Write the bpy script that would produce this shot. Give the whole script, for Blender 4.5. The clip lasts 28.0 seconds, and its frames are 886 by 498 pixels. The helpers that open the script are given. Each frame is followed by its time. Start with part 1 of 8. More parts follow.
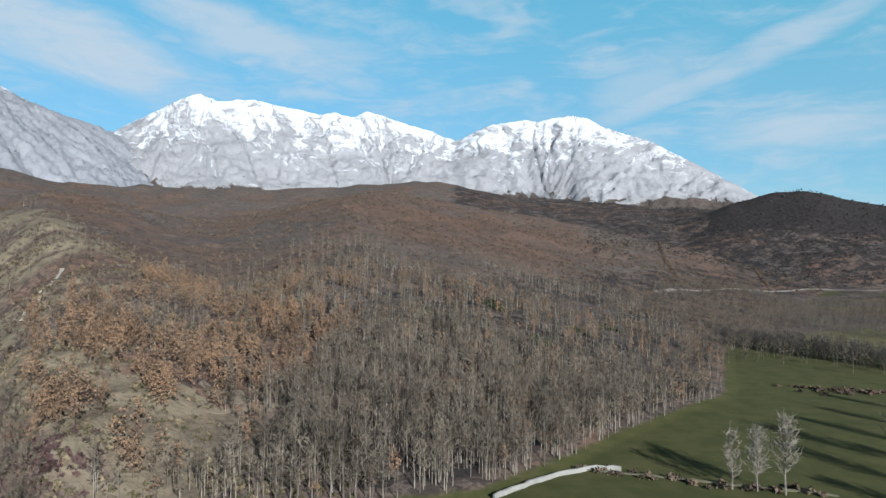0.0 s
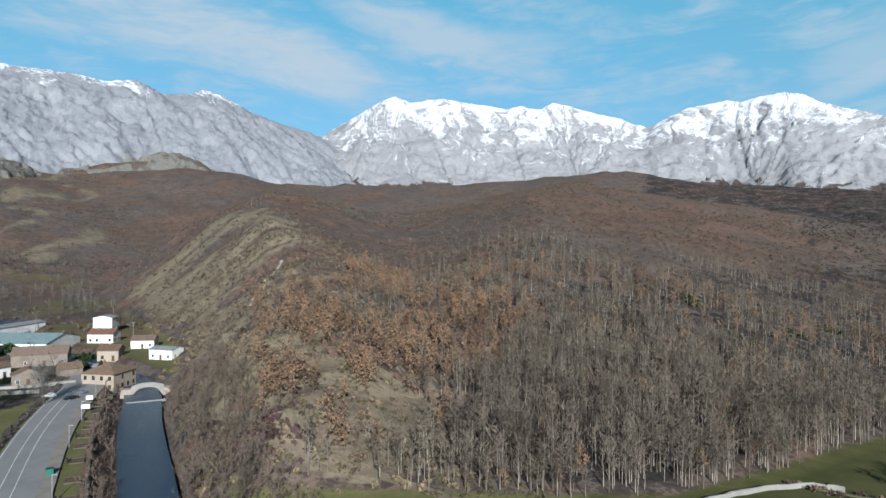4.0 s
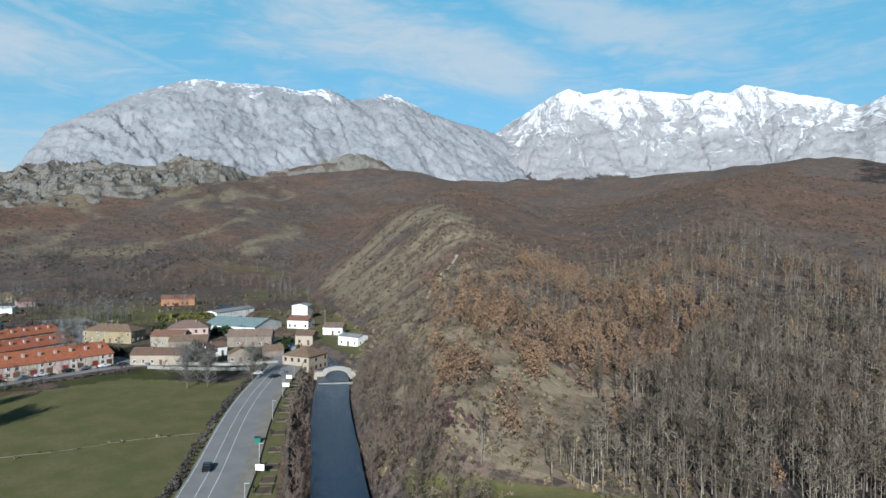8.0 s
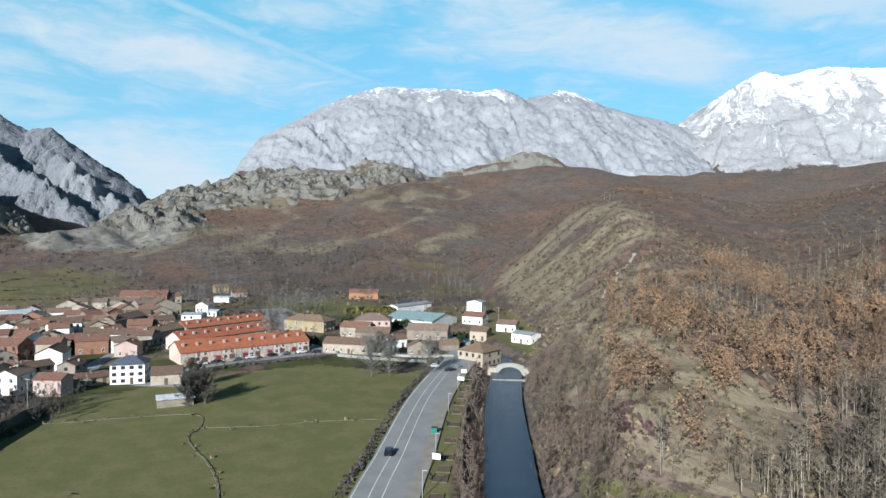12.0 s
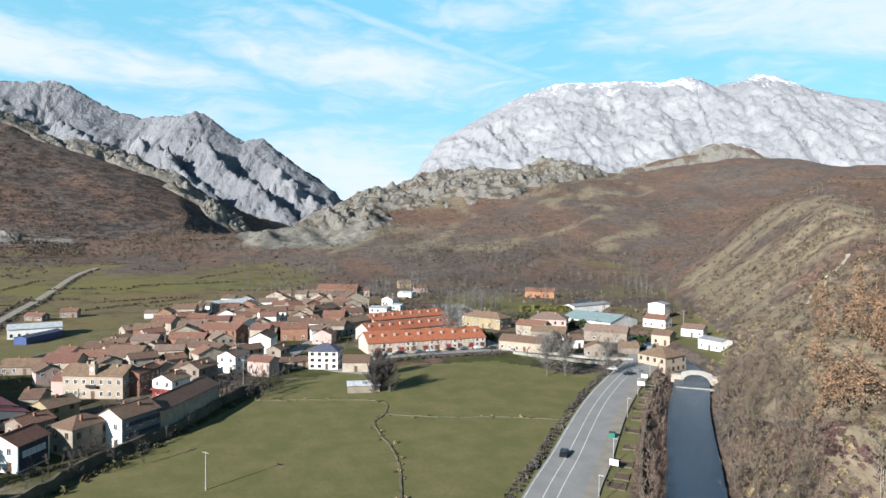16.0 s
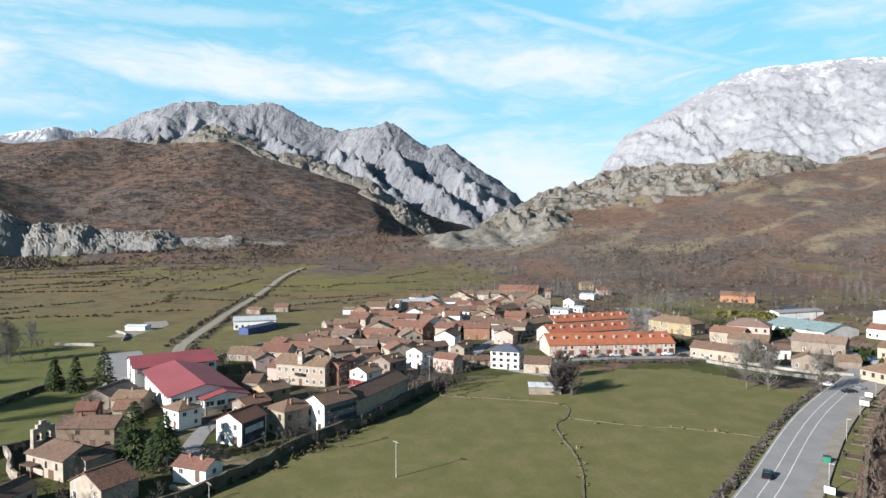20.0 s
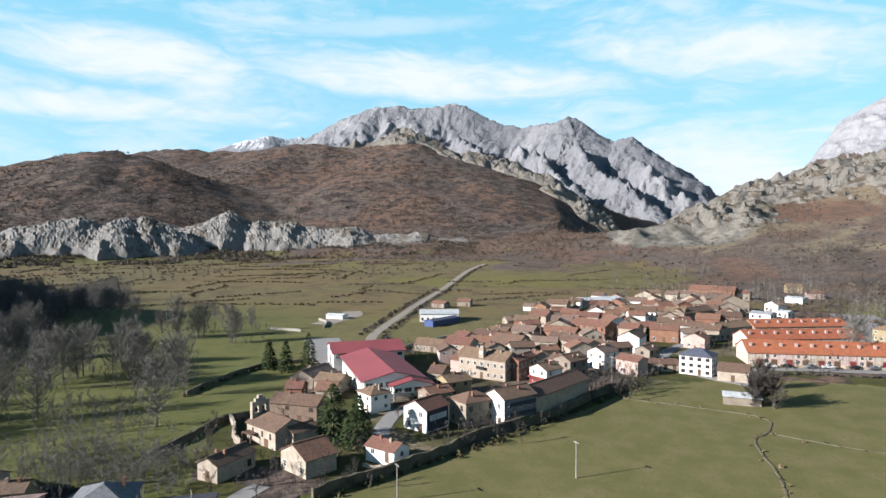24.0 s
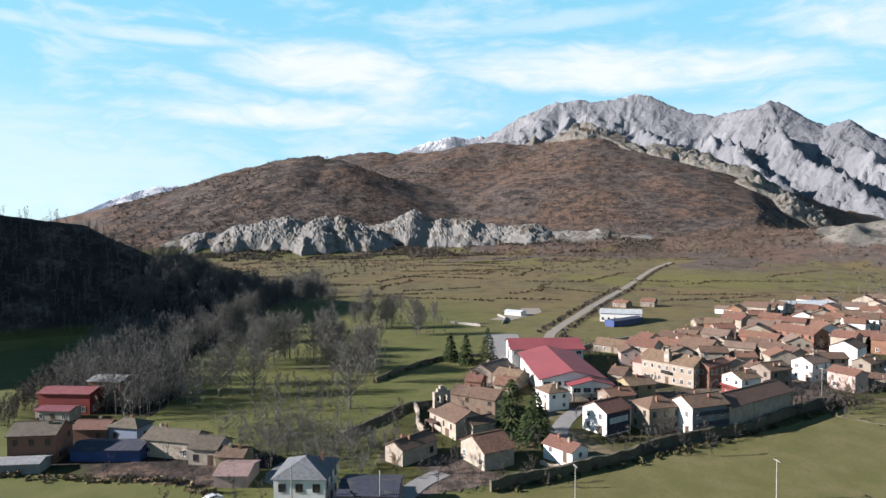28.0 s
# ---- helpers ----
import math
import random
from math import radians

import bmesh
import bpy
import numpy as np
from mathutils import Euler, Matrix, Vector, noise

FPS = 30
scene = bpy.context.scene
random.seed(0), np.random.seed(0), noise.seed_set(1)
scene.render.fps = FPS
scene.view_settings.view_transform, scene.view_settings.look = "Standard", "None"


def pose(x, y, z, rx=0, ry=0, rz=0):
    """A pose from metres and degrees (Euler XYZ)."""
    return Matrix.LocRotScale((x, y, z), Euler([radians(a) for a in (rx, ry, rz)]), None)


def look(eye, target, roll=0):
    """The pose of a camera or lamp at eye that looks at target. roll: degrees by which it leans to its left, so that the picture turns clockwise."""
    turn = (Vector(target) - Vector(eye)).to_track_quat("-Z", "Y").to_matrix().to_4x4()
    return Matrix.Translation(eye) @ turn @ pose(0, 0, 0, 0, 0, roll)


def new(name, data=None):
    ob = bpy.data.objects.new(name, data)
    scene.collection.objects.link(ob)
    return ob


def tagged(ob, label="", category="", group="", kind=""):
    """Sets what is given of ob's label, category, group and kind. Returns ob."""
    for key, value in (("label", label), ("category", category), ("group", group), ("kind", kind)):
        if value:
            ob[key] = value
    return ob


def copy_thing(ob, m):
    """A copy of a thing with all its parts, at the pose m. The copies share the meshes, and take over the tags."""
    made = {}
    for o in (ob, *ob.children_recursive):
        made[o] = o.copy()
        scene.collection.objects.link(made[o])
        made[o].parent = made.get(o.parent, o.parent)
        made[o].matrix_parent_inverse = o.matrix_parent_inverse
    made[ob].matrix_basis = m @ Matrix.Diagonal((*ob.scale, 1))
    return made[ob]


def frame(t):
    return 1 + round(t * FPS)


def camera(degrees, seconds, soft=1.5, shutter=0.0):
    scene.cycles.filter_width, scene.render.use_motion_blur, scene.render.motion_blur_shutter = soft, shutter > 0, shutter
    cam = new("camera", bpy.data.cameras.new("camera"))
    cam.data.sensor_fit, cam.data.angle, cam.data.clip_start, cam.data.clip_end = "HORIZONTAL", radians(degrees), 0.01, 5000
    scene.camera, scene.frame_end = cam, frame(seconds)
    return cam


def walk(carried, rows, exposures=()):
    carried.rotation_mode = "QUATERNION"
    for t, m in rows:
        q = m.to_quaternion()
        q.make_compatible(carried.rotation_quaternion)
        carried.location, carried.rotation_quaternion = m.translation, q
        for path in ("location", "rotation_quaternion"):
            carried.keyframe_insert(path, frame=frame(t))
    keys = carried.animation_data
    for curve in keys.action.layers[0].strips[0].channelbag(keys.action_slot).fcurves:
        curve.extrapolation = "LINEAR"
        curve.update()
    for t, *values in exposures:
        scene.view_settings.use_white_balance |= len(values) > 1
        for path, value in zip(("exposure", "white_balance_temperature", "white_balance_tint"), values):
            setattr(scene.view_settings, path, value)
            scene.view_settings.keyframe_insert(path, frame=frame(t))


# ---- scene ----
DEGREES = 69.7
EYE_HEIGHT = 50.0
cam = camera(DEGREES, 28.0)
# seconds, yaw, pitch, roll of a drone that hangs in one place and turns to its left
TURN = [
    (0, 0.84, 0.55, -0.58),
    (0.5, 2.63, 0.49, -0.51),
    (1, 4.90, 0.37, -0.53),
    (1.5, 7.19, 0.25, -0.50),
    (2, 9.36, 0.16, -0.45),
    (2.5, 11.49, 0.09, -0.44),
    (3, 13.59, -0.00, -0.46),
    (3.5, 15.57, -0.12, -0.44),
    (5.5, 23.25, -0.52, -0.48),
    (6, 25.15, -0.57, -0.52),
    (6.5, 27.08, -0.65, -0.52),
    (7, 29.00, -0.69, -0.47),
    (7.5, 30.97, -0.73, -0.47),
    (8, 32.97, -0.81, -0.47),
    (8.5, 34.91, -0.90, -0.48),
    (9, 36.85, -0.91, -0.44),
    (9.5, 38.80, -0.94, -0.51),
    (10, 40.76, -0.98, -0.53),
    (10.5, 42.58, -1.03, -0.43),
    (11, 44.53, -1.07, -0.46),
    (11.5, 46.51, -1.09, -0.41),
    (12, 48.48, -1.11, -0.38),
    (12.5, 50.42, -1.13, -0.46),
    (13, 52.40, -1.20, -0.48),
    (13.5, 54.43, -1.25, -0.46),
    (15.5, 62.27, -1.34, -0.43),
    (16, 64.25, -1.36, -0.39),
    (16.5, 66.22, -1.37, -0.39),
    (17, 68.21, -1.39, -0.31),
    (17.5, 70.22, -1.38, -0.33),
    (18, 72.26, -1.37, -0.10),
    (18.5, 74.28, -1.37, -0.00),
    (19, 76.40, -1.37, 0.03),
    (19.5, 78.45, -1.31, 0.15),
    (20, 80.42, -1.29, 0.18),
    (20.5, 82.42, -1.26, 0.10),
    (22.5, 90.36, -1.32, 0.20),
    (23, 92.37, -1.39, 0.19),
    (23.5, 94.43, -1.48, 0.20),
    (24, 96.59, -1.53, 0.20),
    (24.5, 98.70, -1.55, 0.30),
    (25, 100.86, -1.57, 0.29),
    (25.5, 103.01, -1.61, 0.32),
    (26, 105.17, -1.61, 0.37),
    (26.5, 107.15, -1.65, 0.45),
    (27, 109.10, -1.65, 0.42),
    (27.5, 110.93, -1.72, 0.46),
    (28, 112.57, -1.72, 0.38),
]
walk(cam, [(t, pose(0, 0, EYE_HEIGHT, 90 + p, r, y)) for t, y, p, r in TURN],
     [(0, 0.96, 5850, 7), (3, 0.90, 5850, 7), (7, 0.88, 5750, 5), (11, 1.12, 5800, 5), (16, 1.50, 6250, 9), (20, 1.52, 6350, 11), (24, 1.56, 6400, 13), (28, 1.58, 6450, 15)])


# ---- light ----
SUN_AZ, SUN_EL = 206.5, 22.5   # degrees anticlockwise from +y, and above the horizon


def bearing(az, r, z=0.0):
    """The place at r metres from the middle, az degrees anticlockwise from +y."""
    return Vector((-math.sin(radians(az)) * r, math.cos(radians(az)) * r, z))


sun = new("sun", bpy.data.lights.new("sun", "SUN"))
sun.matrix_world = look(bearing(SUN_AZ, 100, 100 * math.tan(radians(SUN_EL))), (0, 0, 0))
sun.data.energy, sun.data.angle, sun.data.color = 5.0, radians(0.5), (1.0, 0.96, 0.91)


class Nodes:
    """Short hand for building node trees."""

    def __init__(self, tree, fresh=True):
        self.tree = tree
        if fresh:
            tree.nodes.clear()

    def add(self, kind, **values):
        n = self.tree.nodes.new(kind)
        for key, value in values.items():
            if key in ("operation", "data_type", "blend_type", "noise_dimensions", "attribute_name", "sky_type", "sun_disc", "sun_elevation",
                       "sun_rotation", "feature", "wave_type", "bands_direction", "interpolation_type", "noise_type", "normalize", "clamp", "altitude",
                       "air_density", "dust_density", "ozone_density", "distance"):
                setattr(n, key, value)
            else:
                self.put(n.inputs[int(key[1:])] if key[0] == "i" and key[1:].isdigit() else n.inputs[key], value)
        return n

    def put(self, socket, value):
        if isinstance(value, bpy.types.NodeSocket):
            self.tree.links.new(value, socket)
        else:
            socket.default_value = value

    def math(self, op, a, b=0.0, c=0.0):
        return self.add("ShaderNodeMath", operation=op, i0=a, i1=b, i2=c).outputs[0]

    def noise(self, vector, scale, detail=4.0, rough=0.55, out=0):
        return self.add("ShaderNodeTexNoise", Vector=vector, Scale=scale, Detail=detail, Roughness=rough).outputs[out]

    def ramp(self, value, a, b):
        n = self.add("ShaderNodeMapRange", interpolation_type="SMOOTHSTEP", i0=value, i1=a, i2=b)
        return n.outputs[0]

    def mix(self, factor, a, b):
        n = self.tree.nodes.new("ShaderNodeMix")
        n.data_type = "RGBA"
        self.put(n.inputs[0], factor)
        self.put(n.inputs[6], a if isinstance(a, bpy.types.NodeSocket) else (*a, 1))
        self.put(n.inputs[7], b if isinstance(b, bpy.types.NodeSocket) else (*b, 1))
        return n.outputs[2]

    def scaled(self, vector, x, y, z):
        n = self.add("ShaderNodeMapping", Vector=vector)
        n.inputs["Scale"].default_value = (x, y, z)
        return n.outputs[0]


# cloud banks over the valley: bearing, height, half width, half thickness (degrees), lean, density
HIGH_BANKS = [(30.4, 15.6, 11, 2.4, 0.34, 0.75), (17.6, 17.9, 10.5, 2.2, 0.30, 0.7), (-24.1, 15.7, 14, 1.3, -0.37, 0.6), (-28.6, 10.2, 7.5, 1.9, 0.0, 0.7), (-17.1, 15, 5, 2.6, -0.3, 0.45),
              (36, 17.0, 15, 3.0, 0.20, 0.85), (64.6, 13.9, 5.6, 1.2, 0.10, 0.5), (15.2, 17.4, 10.2, 1.7, 0.0, 0.5), (40, 16.8, 11.7, 2.0, 0.0, 0.7)]
LOW_BANKS = [(72.0, 4.6, 15, 4.4, 0.0, 0.95), (97.7, 13.6, 17, 1.9, 0.06, 0.95), (71.5, 14.5, 13, 2.5, 0.12, 0.95), (61, 18.8, 5.6, 1.3, 0.0, 0.75), (66, 16.8, 11, 0.4, 0.30, 0.45),
             (122.6, 14.0, 8.6, 2.1, 0.03, 0.95), (116.6, 12.0, 4.0, 2.6, -0.35, 0.95), (124, 10.0, 15.5, 1.3, 0.0, 0.95), (138, 15.6, 12, 0.6, 0.0, 0.6), (144, 5.0, 14, 5.0, 0.0, 0.5),
             (92, 9.4, 14, 0.9, 0.04, 0.35), (104, 17.6, 12, 0.8, -0.05, 0.4)]


def build_sky():
    world = bpy.data.worlds.new("sky")
    scene.world = world
    world.use_nodes = True
    n = Nodes(world.node_tree)
    sky = n.add("ShaderNodeTexSky", sky_type="NISHITA", sun_disc=False, sun_elevation=radians(SUN_EL), sun_rotation=radians(-SUN_AZ),
                altitude=1100.0, air_density=1.0, dust_density=0.6, ozone_density=2.0).outputs[0]
    way = n.add("ShaderNodeTexCoord").outputs["Generated"]
    xyz = n.add("ShaderNodeSeparateXYZ", i0=way)
    az = n.math("MULTIPLY", n.math("ARCTAN2", n.math("MULTIPLY", xyz.outputs[0], -1.0), xyz.outputs[1]), 57.2958)
    el = n.math("MULTIPLY", n.math("ARCSINE", xyz.outputs[2]), 57.2958)
    flat = n.add("ShaderNodeCombineXYZ", i0=az, i1=el, i2=0.0).outputs[0]
    # combed fibres: noise drawn out along the banks and bent by broader noise
    bend = n.noise(n.scaled(flat, 0.07, 0.16, 1.0), 1.0, 3.0, 0.5, 1)
    moved = n.add("ShaderNodeVectorMath", operation="ADD", i0=flat,
                  i1=n.add("ShaderNodeVectorMath", operation="SCALE", i0=bend, Scale=5.0).outputs[0]).outputs[0]
    broad = n.noise(n.scaled(moved, 0.085, 0.28, 1.0), 1.0, 5.0, 0.55)
    wisps = n.noise(n.scaled(moved, 0.16, 1.05, 1.0), 1.0, 6.0, 0.62)
    torn = n.math("ADD", n.math("MULTIPLY_ADD", broad, 2.6, -1.3), n.math("MULTIPLY_ADD", wisps, 1.7, -0.85))
    cover = n.math("MULTIPLY", n.ramp(n.math("ADD", broad, n.math("MULTIPLY", wisps, 0.6)), 0.72, 1.12), 0.55)
    for az0, el0, wide, high, lean, dense_ in HIGH_BANKS + LOW_BANKS:
        off = n.math("SUBTRACT", az, az0)
        u = n.math("DIVIDE", off, wide)
        v = n.math("DIVIDE", n.math("SUBTRACT", n.math("SUBTRACT", el, el0), n.math("MULTIPLY", off, lean)), high)
        far_ = n.math("ADD", n.math("ADD", n.math("MULTIPLY", u, u), n.math("MULTIPLY", v, v)), torn)
        cover = n.math("MAXIMUM", cover, n.math("MULTIPLY", n.ramp(far_, 1.55, -0.35), dense_))
    low = n.ramp(xyz.outputs[2], 0.50, 0.02)
    cover = n.math("MULTIPLY", n.math("MINIMUM", n.math("ADD", cover, 0.04), 0.96), n.ramp(xyz.outputs[2], 0.75, 0.38))
    tinted = n.mix(1.0, sky, sky)
    mixer = tinted.node
    mixer.blend_type = "MULTIPLY"
    mixer.inputs[7].default_value = SKY_TINT
    air = n.mix(n.ramp(xyz.outputs[2], 0.34, 0.66), AIR, ZENITH)
    colour = n.mix(n.math("MULTIPLY", low, 0.55), n.mix(0.9, tinted, air), HAZE)
    colour = n.mix(cover, colour, CLOUD)
    back = n.add("ShaderNodeBackground", Color=colour, Strength=SKY_STRENGTH)
    n.tree.links.new(back.outputs[0], n.add("ShaderNodeOutputWorld").inputs[0])


SKY_STRENGTH = 0.0435
SKY_TINT = (0.32, 1.40, 0.30, 1)
AIR = (1.5, 5.5, 6.8)
ZENITH = (0.22, 0.62, 1.4)   # the deep blue overhead at this height
CLOUD = (7.2, 7.8, 8.3)
HAZE = (4.3, 6.0, 6.7)
build_sky()

# ---- materials ----


def material(name, base, tint, scale=1.0, rough=0.85, bump=0.3, bump_scale=None, grain=0.35, metal=0.0, spec=0.3, vary=0.0, position="world", distance=0.05):
    """A surface of two colours mixed at two scales, with fine relief. vary: how much each object differs in brightness."""
    m = bpy.data.materials.new(name)
    m.use_nodes = True
    n = Nodes(m.node_tree)
    if position == "world":
        where = n.add("ShaderNodeNewGeometry").outputs["Position"]
    else:
        where = n.add("ShaderNodeTexCoord").outputs["Object"]
    large = n.noise(where, 0.35 * scale, 4.0, 0.6)
    fine = n.noise(where, 4.0 * scale, 5.0, 0.65)
    colour = n.mix(n.ramp(large, 0.35, 0.68), base, tint)
    dark = tuple(c * 0.55 for c in base)
    colour = n.mix(n.math("MULTIPLY", n.ramp(fine, 0.45, 0.8), grain), colour, dark)
    if vary:
        rnd = n.add("ShaderNodeObjectInfo").outputs["Random"]
        hsv = n.add("ShaderNodeHueSaturation", Color=colour, Value=n.math("MULTIPLY_ADD", rnd, vary, 1 - vary / 2),
                    Hue=n.math("MULTIPLY_ADD", rnd, vary * 0.08, 0.5 - vary * 0.04))
        colour = hsv.outputs[0]
    relief = n.add("ShaderNodeBump", Height=n.noise(where, bump_scale or 6.0 * scale, 5.0, 0.65), Strength=bump, Distance=distance)
    out = n.add("ShaderNodeBsdfPrincipled", Roughness=rough, Metallic=metal)
    n.put(out.inputs["Base Color"], colour)
    n.put(out.inputs["Normal"], relief.outputs[0])
    out.inputs["Specular IOR Level"].default_value = spec
    n.tree.links.new(out.outputs[0], n.add("ShaderNodeOutputMaterial").inputs[0])
    return m


def ground_material():
    """Meadow, brown scrub, dry bare soil and grey rock, by the cover stored with the ground."""
    m = bpy.data.materials.new("ground_cover")
    m.use_nodes = True
    n = Nodes(m.node_tree)
    where = n.add("ShaderNodeNewGeometry").outputs["Position"]
    cover = n.add("ShaderNodeAttribute", attribute_name="cover")
    rgb = n.add("ShaderNodeSeparateColor", Color=cover.outputs["Color"])
    scrub, soil, rock = rgb.outputs[0], rgb.outputs[1], rgb.outputs[2]
    dry = n.add("ShaderNodeAttribute", attribute_name="dry").outputs["Fac"]
    big = n.noise(where, 0.02, 4.0, 0.6)
    mid = n.noise(where, 0.12, 5.0, 0.62)
    fine = n.noise(where, 1.1, 5.0, 0.7)
    flecks = n.noise(where, 0.55, 3.0, 0.8)
    grass = n.mix(n.ramp(mid, 0.35, 0.7), (0.0853, 0.0835, 0.0322), (0.117, 0.104, 0.0461))
    grass = n.mix(n.math("MULTIPLY", n.ramp(fine, 0.45, 0.75), 0.5), grass, (0.0574, 0.06, 0.0174))
    hay = n.mix(n.ramp(mid, 0.3, 0.7), (0.088, 0.078, 0.037), (0.122, 0.101, 0.053))
    hay = n.mix(n.math("MULTIPLY", n.ramp(flecks, 0.5, 0.62), 0.6), hay, (0.0365, 0.0274, 0.0183))
    meadow = n.mix(n.math("MINIMUM", n.math("ADD", n.math("MULTIPLY", dry, n.ramp(n.noise(where, 0.012, 5.0, 0.65), 0.14, 0.46)), n.math("MULTIPLY", n.ramp(mid, 0.54, 0.70), 0.5)), 1.0), grass, hay)
    plots = n.add("ShaderNodeTexVoronoi", Vector=n.scaled(n.add("ShaderNodeVectorMath", operation="ADD", i0=where, i1=n.add("ShaderNodeVectorMath", operation="SCALE", i0=n.noise(where, 0.02, 3.0, 0.5, 1), Scale=34.0).outputs[0]).outputs[0], 1.0, 0.55, 0.0), Scale=0.0125).outputs["Color"]
    plot = n.add("ShaderNodeSeparateColor", Color=plots)
    meadow = n.mix(n.math("MULTIPLY", dry, n.math("MULTIPLY", n.ramp(plot.outputs[0], 0.35, 0.9), 0.8)), meadow, n.mix(n.ramp(mid, 0.35, 0.65), (0.126, 0.095, 0.047), (0.098, 0.071, 0.036)))
    meadow = n.mix(n.math("MULTIPLY", dry, n.math("MULTIPLY", n.ramp(plot.outputs[1], 0.62, 0.9), 0.75)), meadow, n.mix(n.ramp(mid, 0.35, 0.65), (0.088, 0.088, 0.026), (0.110, 0.104, 0.034)))
    tufts = n.math("MULTIPLY", n.math("MULTIPLY", dry, n.ramp(n.noise(where, 0.04, 6.0, 0.75), 0.50, 0.60)), 0.75)
    meadow = n.mix(tufts, meadow, (0.0609, 0.047, 0.0296))
    # The same stored tone turns meadow lush and, further on, darkens heath.
    lush = n.add("ShaderNodeAttribute", attribute_name="shade_tone").outputs["Fac"]
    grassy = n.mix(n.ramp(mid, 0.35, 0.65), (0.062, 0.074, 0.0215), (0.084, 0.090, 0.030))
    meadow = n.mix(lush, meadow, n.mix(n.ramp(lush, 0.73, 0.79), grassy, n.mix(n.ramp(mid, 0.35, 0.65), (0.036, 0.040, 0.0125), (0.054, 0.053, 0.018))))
    heath = n.mix(n.ramp(n.noise(where, 0.0075, 4.0, 0.6), 0.44, 0.58), n.mix(n.ramp(big, 0.40, 0.60), (0.096, 0.080, 0.072), (0.118, 0.090, 0.072)), (0.132, 0.082, 0.058))
    rust = n.add("ShaderNodeAttribute", attribute_name="rust").outputs["Fac"]
    heath = n.mix(n.math("MULTIPLY", rust, 0.85), heath, n.mix(n.ramp(mid, 0.38, 0.62), (0.165, 0.088, 0.054), (0.118, 0.070, 0.048)))
    patch = n.noise(where, 0.045, 4.0, 0.65)
    heath = n.mix(n.math("MULTIPLY", n.ramp(patch, 0.46, 0.60), 0.55), heath, (0.0639, 0.0524, 0.0414))
    heath = n.mix(n.math("MULTIPLY", n.ramp(flecks, 0.46, 0.60), 0.7), heath, (0.0341, 0.0262, 0.0219))
    clumps = n.noise(where, 0.17, 3.0, 0.7)
    # Dark clumps stand for bushes with their cast shadow painted in.
    heath = n.mix(n.math("MULTIPLY", n.ramp(clumps, 0.50, 0.58), 0.78), heath, (0.0418, 0.0331, 0.0287))
    heath = n.mix(n.math("MULTIPLY", n.ramp(n.noise(where, 0.085, 4.0, 0.7), 0.56, 0.66), 0.5), heath, (0.144, 0.108, 0.0783))
    shade_tone = n.add("ShaderNodeAttribute", attribute_name="shade_tone").outputs["Fac"]
    # Near-black floor colour: the shade of hill and woods is painted in here.
    heath = n.mix(n.ramp(n.math("ADD", n.math("MULTIPLY", shade_tone, 1.03), n.math("ADD", n.math("MULTIPLY_ADD", patch, 0.7, -0.40), n.math("MULTIPLY_ADD", clumps, 0.5, -0.25))), 0.8, 1.0), heath, n.mix(n.ramp(mid, 0.4, 0.6), (0.018, 0.0155, 0.015), (0.029, 0.024, 0.022)))
    heath = n.mix(n.math("MULTIPLY", n.ramp(fine, 0.55, 0.8), 0.35), heath, (0.116, 0.0914, 0.0731))
    earth = n.mix(n.ramp(mid, 0.3, 0.7), (0.112, 0.094, 0.063), (0.172, 0.137, 0.093))
    earth = n.mix(n.math("MULTIPLY", n.ramp(flecks, 0.48, 0.66), 0.55), earth, (0.0505, 0.047, 0.0331))
    stone = n.mix(n.ramp(n.noise(where, 0.06, 6.0, 0.7), 0.35, 0.65), (0.177, 0.164, 0.143), (0.0792, 0.0743, 0.0609))
    ragged = n.math("MULTIPLY_ADD", mid, 0.5, -0.25)
    colour = n.mix(n.ramp(n.math("ADD", scrub, ragged), 0.35, 0.65), meadow, heath)
    colour = n.mix(n.ramp(n.math("ADD", soil, ragged), 0.35, 0.65), colour, earth)
    colour = n.mix(n.ramp(n.math("ADD", rock, ragged), 0.35, 0.65), colour, stone)
    relief = n.add("ShaderNodeBump", Height=n.math("MULTIPLY", n.math("ADD", n.math("ADD", flecks, n.math("MULTIPLY", clumps, 2.2)), n.math("MULTIPLY", fine, 0.5)), n.math("MULTIPLY_ADD", scrub, 0.9, 0.1)), Strength=0.5, Distance=0.6)
    out = n.add("ShaderNodeBsdfPrincipled", Roughness=0.95)
    n.put(out.inputs["Base Color"], colour)
    n.put(out.inputs["Normal"], relief.outputs[0])
    out.inputs["Specular IOR Level"].default_value = 0.1
    n.tree.links.new(out.outputs[0], n.add("ShaderNodeOutputMaterial").inputs[0])
    return m


